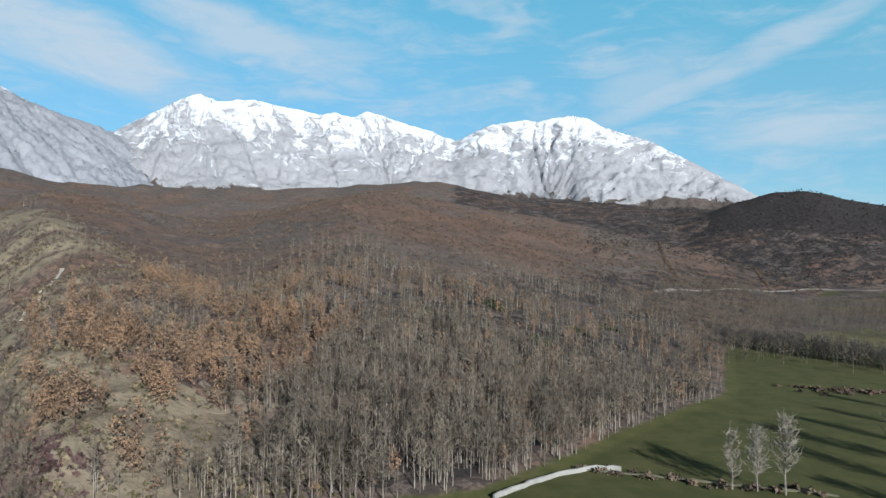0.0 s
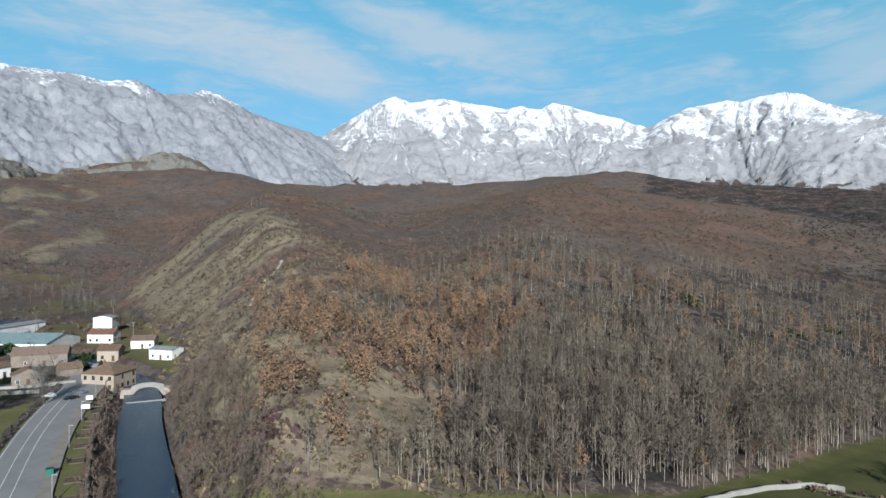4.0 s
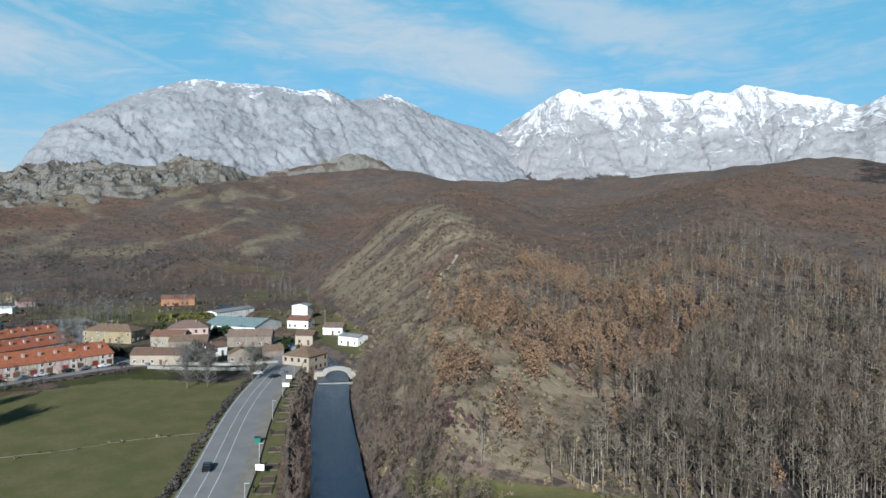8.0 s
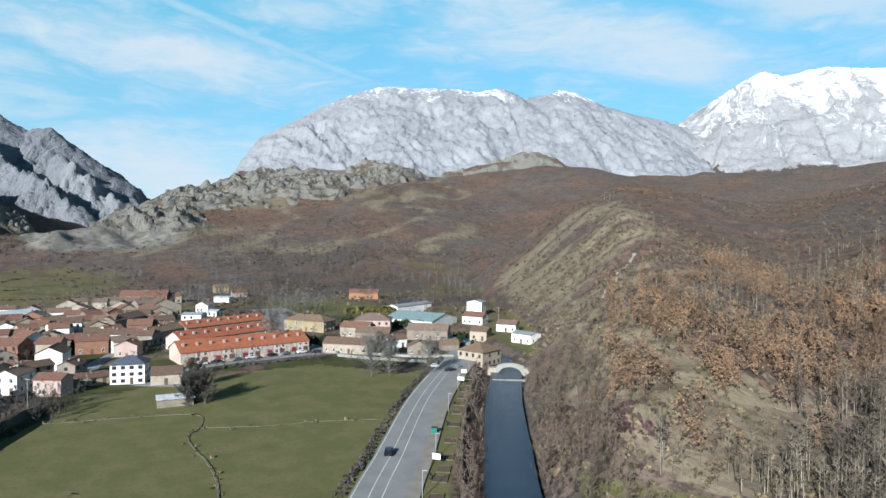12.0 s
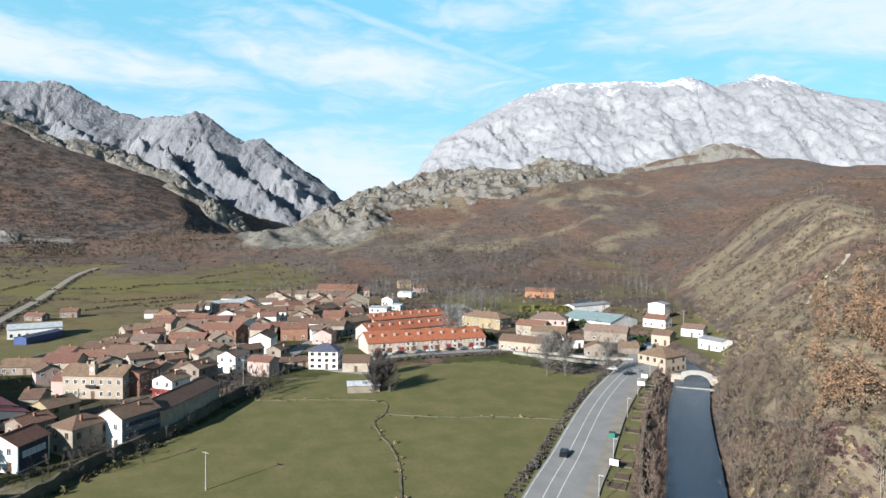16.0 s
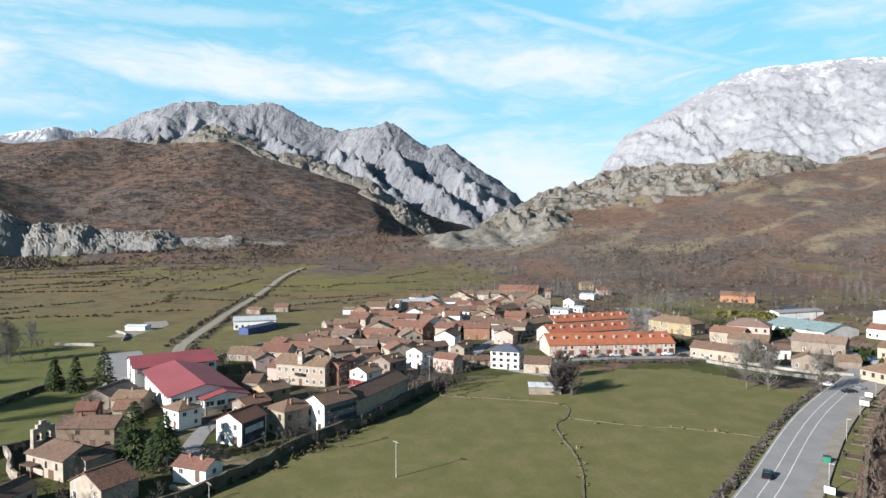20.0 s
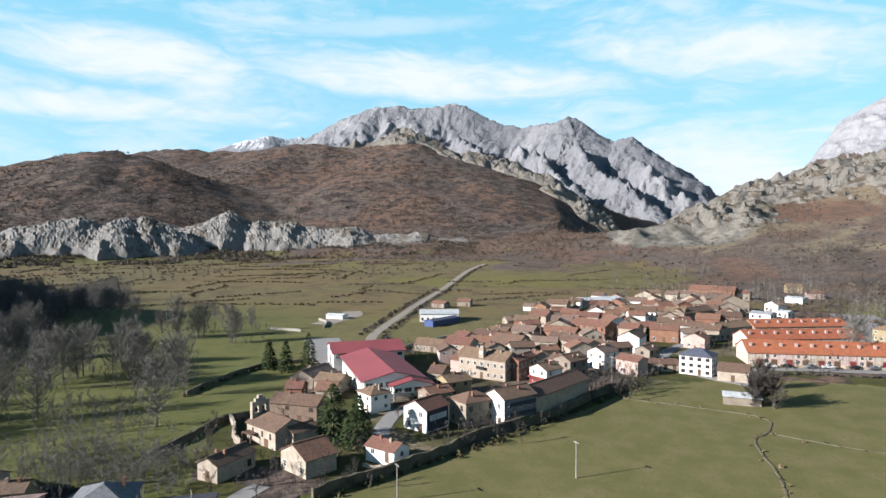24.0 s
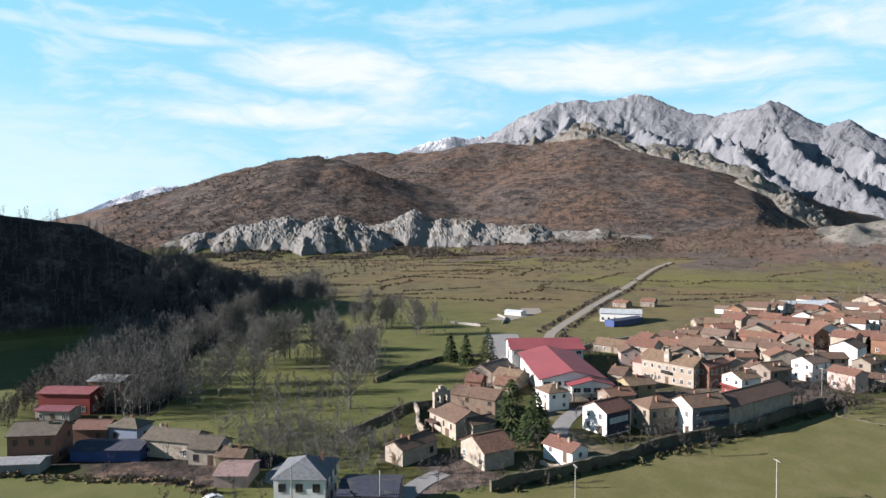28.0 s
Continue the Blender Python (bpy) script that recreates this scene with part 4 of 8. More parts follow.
def put_window(owner, x, y, z, turn, w=0.95, h=1.25, glass="glass", mat="frame_white", name="window"):
    me, pane = window_mesh(w, h, glass, mat)
    ob = new(name, me)
    ob.parent = owner
    ob.matrix_local = pose(x, y, z, 0, 0, turn)
    inner = new("pane", pane)
    inner.parent = ob
    return ob


def house(x, y, turn, w, d, h, ridge_way, wall, roof, kind, rows, label, z=None):
    """A house: walls with gables, a tiled roof with eaves, chimney, windows and a door. w: along its front; ridge_way ab: along the front, bc: across it."""
    rnd = random.Random(int(x * 31 + y * 17))
    w, d = max(w, 4.0), max(d, 4.5)
    name = {"barn": "barn", "church": "church", "row": "terraced_houses", "clock": "town_hall", "villa": "villa"}.get(kind, "shed" if rows == 0 else "house")
    ob = stand(name, x, y, turn, z)
    tagged(ob, label, {"church": "church", "barn": "barn"}.get(kind, "shed" if name == "shed" else "house"), "village buildings")
    along = ridge_way != "bc"
    sheet_roof = roof.startswith("sheet")
    pitch = 0.22 if sheet_roof else rnd.uniform(0.42, 0.5)
    half = (d if along else w) / 2
    rise = half * pitch
    # walls down to below ground
    bm = bmesh.new()
    low = -1.2
    c = [(-w / 2, -d / 2), (w / 2, -d / 2), (w / 2, d / 2), (-w / 2, d / 2)]
    b = [bm.verts.new((*p, low)) for p in c]
    t = [bm.verts.new((*p, h)) for p in c]
    hip = ridge_way == "hip"
    if hip:
        for i in range(4):
            bm.faces.new((b[i], b[(i + 1) % 4], t[(i + 1) % 4], t[i]))
        bm.faces.new(t)
    elif along:
        g0, g1 = bm.verts.new((-w / 2, 0, h + rise)), bm.verts.new((w / 2, 0, h + rise))
        bm.faces.new((b[0], b[1], t[1], t[0])), bm.faces.new((b[2], b[3], t[3], t[2]))
        bm.faces.new((b[1], b[2], t[2], g1, t[1])), bm.faces.new((b[3], b[0], t[0], g0, t[3]))
        bm.faces.new((t[0], t[1], g1, g0)), bm.faces.new((t[2], t[3], g0, g1))
    else:
        g0, g1 = bm.verts.new((0, -d / 2, h + rise)), bm.verts.new((0, d / 2, h + rise))
        bm.faces.new((b[1], b[2], t[2], t[1])), bm.faces.new((b[3], b[0], t[0], t[3]))
        bm.faces.new((b[0], b[1], t[1], g0, t[0])), bm.faces.new((b[2], b[3], t[3], g1, t[2]))
        bm.faces.new((t[1], t[2], g1, g0)), bm.faces.new((t[3], t[0], g0, g1))
    part("wall", bm, wall, ob)
    # roof slabs with overhang and thickness
    e, th = 0.45, 0.16
    bm = bmesh.new()

    def slab(points):
        top = [bm.verts.new((px, py, pz + th)) for px, py, pz in points]
        bot = [bm.verts.new((px, py, pz + 0.01)) for px, py, pz in points]
        bm.faces.new(top), bm.faces.new(bot[::-1])
        for i in range(len(points)):
            j = (i + 1) % len(points)
            bm.faces.new((bot[i], bot[j], top[j], top[i]))

    if hip:
        run = max(0.0, (w - d) / 2) if w >= d else 0.0
        run2 = max(0.0, (d - w) / 2) if d > w else 0.0
        rise = min(w, d) / 2 * 0.5
        X, Y, zl = w / 2 + e, d / 2 + e, h - 0.08
        slab([(-X, -Y, zl), (X, -Y, zl), (run, -run2, h + rise), (-run, -run2, h + rise)] if run else [(-X, -Y, zl), (X, -Y, zl), (0, -run2, h + rise)])
        slab([(X, Y, zl), (-X, Y, zl), (-run, run2, h + rise), (run, run2, h + rise)] if run else [(X, Y, zl), (-X, Y, zl), (0, run2, h + rise)])
        slab([(X, -Y, zl), (X, Y, zl), (run, run2, h + rise), (run, -run2, h + rise)] if run2 else [(X, -Y, zl), (X, Y, zl), (run, 0, h + rise)])
        slab([(-X, Y, zl), (-X, -Y, zl), (-run, -run2, h + rise), (-run, run2, h + rise)] if run2 else [(-X, Y, zl), (-X, -Y, zl), (-run, 0, h + rise)])
    else:
        L, Hh = (w / 2 + 0.3, d / 2 + e) if along else (d / 2 + 0.3, w / 2 + e)
        zl = h - e * pitch
        n = max(2, int(L * 2 / 3.5))
        jig = [0.0] + [rnd.uniform(-0.05, 0.04) for _ in range(n - 1)] + [0.0]   # an old roof sags a little
        bm.free()
        top = None
        for s in (-1, 1):
            bm = bmesh.new()
            rows_ = []
            for i in range(n + 1):
                a0 = -L + 2 * L * i / n
                ring = [(a0, s * Hh, zl + th), (a0, s * 0.012, h + rise + jig[i] + th), (a0, s * 0.012, h + rise + jig[i]), (a0, s * Hh, zl)]
                rows_.append([bm.verts.new(q if along else (q[1], q[0], q[2])) for q in ring])
            for r0, r1 in zip(rows_, rows_[1:]):
                for k in range(4):
                    bm.faces.new((r0[k], r0[(k + 1) % 4], r1[(k + 1) % 4], r1[k]))
            bm.faces.new(rows_[0]), bm.faces.new(rows_[-1][::-1])
            bmesh.ops.recalc_face_normals(bm, faces=bm.faces)
            slope = part("roof", bm, roof, ob)
            top = top or slope
        if not sheet_roof:
            part("ridge_tiles", boxes((-L, L, -0.16, 0.16, h + rise + 0.06, h + rise + 0.26) if along else (-0.16, 0.16, -L, L, h + rise + 0.06, h + rise + 0.26)), roof, ob)
    if hip:
        bmesh.ops.recalc_face_normals(bm, faces=bm.faces)
        top = part("roof", bm, roof, ob)
    if kind != "row" and not sheet_roof and kind not in ("barn", "church") and rows:
        for _ in range(rnd.choice((1, 1, 2))):
            cx, cy = (rnd.uniform(-0.35, 0.35) * w, rnd.uniform(-0.15, 0.15) * d)
            zc = h + rise * (1 - abs(cy) / (d / 2) if along else 1 - abs(cx) / (w / 2))
            bm = boxes((cx - 0.28, cx + 0.28, cy - 0.25, cy + 0.25, zc - 0.6, zc + 0.8), (cx - 0.36, cx + 0.36, cy - 0.33, cy + 0.33, zc + 0.8, zc + 0.9),
                       (cx - 0.16, cx + 0.16, cy - 0.13, cy + 0.13, zc + 0.9, zc + 1.08))
            part("chimney", bm, "brick" if rnd.random() < 0.6 else "plaster", top)
    # openings, storey by storey
    frame_mat = "frame_white" if rnd.random() < 0.55 else "wood_brown"
    if kind == "row":
        n = int(w / 5.2)
        for i in range(n):
            cx = -w / 2 + (i + 0.5) * w / n
            for k in (-1.3, 1.3):
                put_window(ob, cx + k, -d / 2, 3.0, 0, 1.0, 1.1)
            put_window(ob, cx - 1.4, -d / 2, 0.9, 0, 1.2, 1.3)
            bm = boxes((cx + 0.1, cx + 2.2, -d / 2 - 0.08, -d / 2 + 0.02, 0, 2.3))
            part("garage_door", bm, "wood_brown" if i % 2 else "red_paint", ob)
            bm = boxes((cx - w / n / 2 + 0.05, cx - w / n / 2 + 0.2, -d / 2 - 3.2, -d / 2 - 0.05, -0.5, 1.1), (cx - w / n / 2 + 0.2, cx + w / n / 2 - 2.6, -d / 2 - 3.2, -d / 2 - 3.05, -0.5, 1.0))
            part("garden_wall", bm, "cream", ob)
            if i % 2 == 0:
                bm = boxes((cx - w / n / 2, cx + w / n / 2, -d / 2 - 0.045, -d / 2 + 0.01, -0.5, h - 0.02))
                part("facade_panel", bm, "cream" if i % 4 == 0 else "pink", ob)
        for i in range(n):
            for s in (-1, 1):
                cx, cy = -w / 2 + (i + 0.5 + 0.12 * s) * w / n, s * d * 0.24
                zc = h + rise * (1 - abs(cy) / half)
                bm = boxes((cx - 0.45, cx + 0.45, cy - 0.4, cy + 0.4, zc - 0.3, zc + 1.15), (cx - 0.52, cx + 0.52, cy - 0.46, cy + 0.46, zc + 1.15, zc + 1.28))
                part("chimney", bm, "pink", top)
        return ob
    if kind == "church":
        for k in (-0.28, 0.05, 0.33):
            put_window(ob, k * w, -d / 2, 2.2, 0, 0.5, 1.2, mat="wood_brown")
        part("door", boxes((w * 0.18 - 0.8, w * 0.18 + 0.8, -d / 2 - 0.08, -d / 2 + 0.02, 0, 1.9)), "wood_brown", ob)
        part("porch", boxes((-w * 0.42, -w * 0.1, -d / 2 - 2.0, -d / 2 - 0.02, 2.4, 2.6), (-w * 0.42, -w * 0.40, -d / 2 - 2.0, -d / 2 - 1.8, -0.6, 2.4),
                            (-w * 0.12, -w * 0.10, -d / 2 - 2.0, -d / 2 - 1.8, -0.6, 2.4)), "tile_brown", ob)
        return ob
    if kind == "gallery":
        # Gallery boarding covers the whole side; wall shade is included in its colour.
        part("gallery_cladding", boxes((w / 2 - 0.01, w / 2 + 0.06, -d * 0.46, d * 0.46, 0.3, h - 0.25)), "sheet_dark", ob, "dark gallery boarding, shade of the side included in its colour")
        for k in (-0.3, -0.15, 0.0, 0.15, 0.3):
            put_window(ob, w / 2 + 0.06, k * d, 2.9, 90, 0.9, 1.2, glass="sheet_white")
    if kind == "balconies":
        # White house's right side panelled grey: its shade put into the colour.
        part("cladding", boxes((w / 2 - 0.01, w / 2 + 0.02, -d * 0.48, d * 0.48, 0.2, h - 0.25)), "grey", ob, "grey panel painting shade onto the white wall")
        for z0 in (0.6, 3.2):
            part("balcony", boxes((w / 2 + 0.02, w / 2 + 1.1, -d * 0.42, d * 0.42, z0 + 2.2, z0 + 2.34), (w / 2 + 1.02, w / 2 + 1.1, -d * 0.42, d * 0.42, z0 + 2.34, z0 + 3.2)), "sheet_dark", ob, "dark balcony with a solid rail")
    if kind == "band":
        part("awning", boxes((-w / 2 - 0.02, w / 2 + 0.02, -d / 2 - 0.9, -d / 2 - 0.02, 2.4, 2.9)), "red_paint", ob, "red ground-floor awning")
        part("shopfront", boxes((-w / 2 - 0.04, w / 2 + 0.04, -d / 2 - 0.06, -d / 2 - 0.01, -0.4, 2.4)), "red_paint", ob)
    if kind == "clock":
        tower = part("clock_turret", boxes((-0.9, 0.9, -d / 2 - 0.2, -d / 2 + 1.6, h - 0.2, h + 3.0), (-1.05, 1.05, -d / 2 - 0.35, -d / 2 + 1.75, h + 3.0, h + 3.2),
                                           (-0.6, 0.6, -d / 2 + 0.1, -d / 2 + 1.3, h + 3.2, h + 4.2)), "cream", ob)
        bm = bmesh.new()
        bmesh.ops.create_cone(bm, cap_ends=True, segments=20, radius1=0.6, radius2=0.6, depth=0.08,
                              matrix=pose(0, -d / 2 - 0.24, h + 1.9, 90))
        part("clock_face", bm, "white", tower, "white round clock face")
        part("balcony", boxes((-1.6, 1.6, -d / 2 - 1.0, -d / 2 - 0.02, 3.4, 3.55), (-1.6, 1.6, -d / 2 - 1.0, -d / 2 - 0.95, 3.55, 4.4)), "dark_metal", ob)
    if rows:
        storey = h / rows if rows > 1 else min(h, 3.0)
        for row in range(rows):
            zc = row * storey + (0.9 if storey > 2.3 else 0.7)
            if zc + 1.3 > h + 0.2:
                continue
            for face, length, off in ((0, w, d), (90, d, w), (270, d, w), (180, w, d)):
                if (kind == "barn" and (face != 0 or row)) or (kind == "gallery" and face == 90):
                    continue
                n = max(1, int(length / (2.6 if kind in ("villa", "clock") else 3.1)))
                for i in range(n):
                    k = -length / 2 + (i + 0.5) * length / n
                    if kind not in ("villa", "clock") and rnd.random() < 0.18:
                        continue
                    a = radians(face)
                    px, py = k * math.cos(a) + off / 2 * math.sin(a), k * math.sin(a) - off / 2 * math.cos(a)
                    if row == 0 and face == 0 and i == n // 2:
                        bm = boxes((px - 0.55, px + 0.55, -d / 2 - 0.06, -d / 2 + 0.02, -0.3, 2.1), (px - 0.68, px + 0.68, -d / 2 - 0.09, -d / 2 + 0.02, 2.1, 2.25))
                        part("door", bm, "wood_brown", ob)
                        continue
                    put_window(ob, px, py, zc, face, 0.95 if kind != "villa" else 1.2, 1.3 if storey > 2.6 else 1.0, mat=frame_mat)
    return ob


# ---- plants ----


def tube(p0, p1, r0, r1, sides, verts, faces):
    p0, p1 = Vector(p0), Vector(p1)
    q = (p1 - p0).to_track_quat("Z", "Y")
    base = len(verts)
    for p, r in ((p0, r0), (p1, r1)):
        for k in range(sides):
            a = 2 * math.pi * k / sides
            verts.append(p + q @ Vector((math.cos(a) * r, math.sin(a) * r, 0)))
    for k in range(sides):
        j = (k + 1) % sides
        faces.append((base + k, base + j, base + sides + j, base + sides + k))


def spike(p0, p1, r0, verts, faces):
    p0, p1 = Vector(p0), Vector(p1)
    q = (p1 - p0).to_track_quat("Z", "Y")
    base = len(verts)
    for k in range(3):
        a = 2 * math.pi * k / 3
        verts.append(p0 + q @ Vector((math.cos(a) * r0, math.sin(a) * r0, 0)))
    verts.append(p1)
    for k in range(3):
        faces.append((base + k, base + (k + 1) % 3, base + 3))


def sliver(p0, p1, r0, rnd, verts, faces):
    """A twig too thin to be round."""
    w = (p1 - p0).cross(Vector((rnd.gauss(0, 1), rnd.gauss(0, 1), rnd.gauss(0, 1)))).normalized() * r0
    b = len(verts)
    verts.extend((p0 - w, p0 + w, p1))
    faces.append((b, b + 1, b + 2))


def grow(seed, height, spread, limbs, twigs, low=0.3, stems=1, thick=0.016, twig_size=0.045, leaves=0, leaf=0.35, sides=5):
    """A tree as (trunk verts, faces), (crown verts, faces), (leaf verts, faces): tapered stems, curving limbs, twigs, clumps of leaves."""
    rnd = random.Random(seed)
    tv, tf, cv, cf, lv, lf = [], [], [], [], [], []
    tips = []
    for s in range(stems):
        lean = Vector((rnd.uniform(-1, 1), rnd.uniform(-1, 1), 0)) * (0.06 if stems == 1 else 0.22) * height
        base = Vector((rnd.uniform(-0.3, 0.3), rnd.uniform(-0.3, 0.3), 0)) * (stems > 1)
        tall = height * (1 if s == 0 else rnd.uniform(0.7, 0.95))
        line = [base - Vector((0, 0, 0.4))]
        for k in range(1, 5):
            f = k / 4
            line.append(base + lean * f * f + Vector((rnd.uniform(-1, 1), rnd.uniform(-1, 1), 0)) * 0.015 * height + Vector((0, 0, tall * f)))
        r = height * thick / (stems ** 0.5)
        radii = [r, r * 0.75, r * 0.5, r * 0.28, r * 0.06]
        for k in range(4):
            tube(line[k], line[k + 1], radii[k], radii[k + 1], sides, tv, tf)
        n = max(2, limbs // stems)
        for k in range(n):
            f = low + (0.96 - low) * (k + rnd.random()) / n
            i = min(3, int(f * 4))
            p = line[i].lerp(line[i + 1], f * 4 - i)
            a = k * 2.4 + rnd.uniform(-0.5, 0.5)
            length = spread * (1.05 - 0.65 * f) * rnd.uniform(0.7, 1.2)
            out = Vector((math.cos(a), math.sin(a), rnd.uniform(0.45, 1.0)))
            mid = p + out * length * 0.5
            end = mid + Vector((out.x * 0.6, out.y * 0.6, out.z + 0.35)) * length * 0.5
            lr = r * 0.34 * (1.1 - 0.6 * f)
            tube(p, mid, lr, lr * 0.6, 3, cv, cf)
            spike(mid, end, lr * 0.6, cv, cf)
            for _ in range(max(1, twigs // (n * stems))):
                g = rnd.random()
                q = p.lerp(mid, g) if rnd.random() < 0.45 else mid.lerp(end, g)
                w = Vector((rnd.uniform(-1, 1), rnd.uniform(-1, 1), rnd.uniform(0.0, 1.3)))
                tip = q + w.normalized() * height * rnd.uniform(0.07, 0.17)
                sliver(q, tip, twig_size, rnd, cv, cf)
                tips.append(tip)
    for _ in range(leaves):
        p = rnd.choice(tips) + Vector((rnd.gauss(0, 1), rnd.gauss(0, 1), rnd.gauss(0, 1))) * leaf * 0.9
        u = Vector((rnd.gauss(0, 1), rnd.gauss(0, 1), rnd.gauss(0, 1))).normalized()
        v = u.orthogonal().normalized()
        s = leaf * rnd.uniform(0.6, 1.3)
        b = len(lv)
        lv.extend((p - u * s, p + u * s * 0.8 - v * s * 0.8, p + u * s * 0.6 + v * s * 0.9))
        lf.append((b, b + 1, b + 2))
    return (tv, tf), (cv, cf), (lv, lf)


def shrub(seed, size, sprigs, leaves):
    rnd = random.Random(seed)
    v, f, lv, lf = [], [], [], []
    for _ in range(sprigs):
        a, e = rnd.uniform(0, 6.28), rnd.uniform(0.5, 1.4)
        tip = Vector((math.cos(a) * math.cos(e), math.sin(a) * math.cos(e), math.sin(e))) * size * rnd.uniform(0.7, 1.2)
        sliver(Vector((tip.x * 0.12, tip.y * 0.12, -0.2)), tip, 0.07 * size, rnd, v, f)
    for _ in range(leaves):
        a, e, q = rnd.uniform(0, 6.28), rnd.uniform(0.1, 1.5), rnd.uniform(0.45, 1.0)
        p = Vector((math.cos(a) * math.cos(e), math.sin(a) * math.cos(e), math.sin(e) * 0.9)) * size * q
        u = Vector((rnd.gauss(0, 1), rnd.gauss(0, 1), rnd.gauss(0, 1))).normalized()
        w = u.orthogonal().normalized()
        s = size * rnd.uniform(0.16, 0.32)
        b = len(lv)
        lv.extend((p - u * s * 1.2, p + u * s - w * s, p + u * s * 0.7 + w * s * 1.1))
        lf.append((b, b + 1, b + 2))
    return (v, f), ([], []), (lv, lf)


def plain_mesh(name, verts, faces, mats, index=None):
    me = bpy.data.meshes.new(name)
    me.from_pydata(verts, [], faces)
    for m in mats:
        me.materials.append(m)
    if index is not None:
        me.polygons.foreach_set("material_index", np.asarray(index, dtype=np.int32))
    me.update()
    return me


def scattered(name, label, category, kinds, places, mats, sizes=(0.8, 1.2), seed=0):
    """Many plants joined into one object. kinds: trees from grow() or shrub(); places: x, y rows."""
    rng = np.random.default_rng(seed)
    places = np.asarray(places, float)
    z = land(places[:, 0], places[:, 1])
    ready = []
    for (tv, tf), (cv, cf), (lv, lf) in kinds:
        v = np.array([tuple(p) for p in (*tv, *cv, *lv)])
        f = [tuple(tf_) for tf_ in tf] + [tuple(i + len(tv) for i in q) for q in cf] + [tuple(i + len(tv) + len(cv) for i in q) for q in lf]
        size = np.array([len(q) for q in f])
        ready.append((v, np.concatenate([np.array(q) for q in f]), size, np.array([0] * len(tf) + [2 if len(mats) > 2 else 0] * len(cf) + [1] * len(lf))))
    pick = rng.integers(0, len(ready), len(places))
    V, I, S, M, base = [], [], [], [], 0
    for k, (v, idx, size, mi) in enumerate(ready):
        rows = np.where(pick == k)[0]
        if not len(rows):
            continue
        a = rng.uniform(0, 2 * np.pi, len(rows))
        s = rng.uniform(*sizes, len(rows))
        tall = s * rng.uniform(0.85, 1.2, len(rows))
        ca, sa = np.cos(a) * s, np.sin(a) * s
        x = v[None, :, 0] * ca[:, None] - v[None, :, 1] * sa[:, None] + places[rows, 0][:, None]
        y = v[None, :, 0] * sa[:, None] + v[None, :, 1] * ca[:, None] + places[rows, 1][:, None]
        zz = v[None, :, 2] * tall[:, None] + z[rows][:, None]
        V.append(np.stack([x, y, zz], -1).reshape(-1, 3))
        I.append((idx[None, :] + (base + np.arange(len(rows)) * len(v))[:, None]).ravel())
        S.append(np.tile(size, len(rows)))
        M.append(np.tile(mi, len(rows)))
        base += len(rows) * len(v)
    V, I, S, M = np.concatenate(V), np.concatenate(I), np.concatenate(S), np.concatenate(M)
    me = bpy.data.meshes.new(name)
    me.vertices.add(len(V))
    me.vertices.foreach_set("co", V.astype(np.float32).ravel())
    me.loops.add(len(I))
    me.loops.foreach_set("vertex_index", I.astype(np.int32))
    me.polygons.add(len(S))
    me.polygons.foreach_set("loop_start", np.concatenate([[0], np.cumsum(S)[:-1]]).astype(np.int32))
    for m in mats:
        me.materials.append(PALETTE[m])
    me.polygons.foreach_set("material_index", M.astype(np.int32))
    me.update(calc_edges=True)
    return tagged(new(name, me), label, category, kind="stuff")


def single_tree(name, label, kind, bark, leaf_mat=None, twigs=None):
    """One tree as a thing with trunk, crown and leaves, to be copied."""
    (tv, tf), (cv, cf), (lv, lf) = kind
    ob = new(name)
    tagged(ob, label, "tree", name.replace("_", " ") + "s")
    new("trunk", plain_mesh("trunk", tv, tf, [PALETTE[bark]])).parent = ob
    new("crown", plain_mesh("crown", cv, cf, [PALETTE[twigs or bark]])).parent = ob
    if lf:
        new("leaves", plain_mesh("leaves", lv, lf, [PALETTE[leaf_mat or "leaf_oak"]])).parent = ob
    return ob


def plant_singles(masters, places, sizes=(0.8, 1.2), seed=3):
    rnd = random.Random(seed)
    used = set()
    z = land(np.array([p[0] for p in places]), np.array([p[1] for p in places]))
    for (x, y), zz in zip(places, z):
        k = rnd.randrange(len(masters))
        s = rnd.uniform(*sizes)
        m = pose(x, y, float(zz), 0, 0, rnd.uniform(0, 360))
        if k in used:
            ob = copy_thing(masters[k], m)
        else:
            ob = masters[k]
            ob.matrix_basis = m
            used.add(k)
        ob.scale = (s, s, s * rnd.uniform(0.9, 1.15))


def scatter(n, az0, az1, r0, r1, seed, test=None):
    """n places spread evenly over a sector, thinned by a test on x, y."""
    rng = np.random.default_rng(seed)
    a = np.radians(rng.uniform(az0, az1, n))
    r = np.sqrt(rng.uniform(r0 * r0, r1 * r1, n))
    x, y = -np.sin(a) * r, np.cos(a) * r
    keep = np.ones(n, bool) if test is None else test(x, y)
    return np.stack([x[keep], y[keep]], -1)


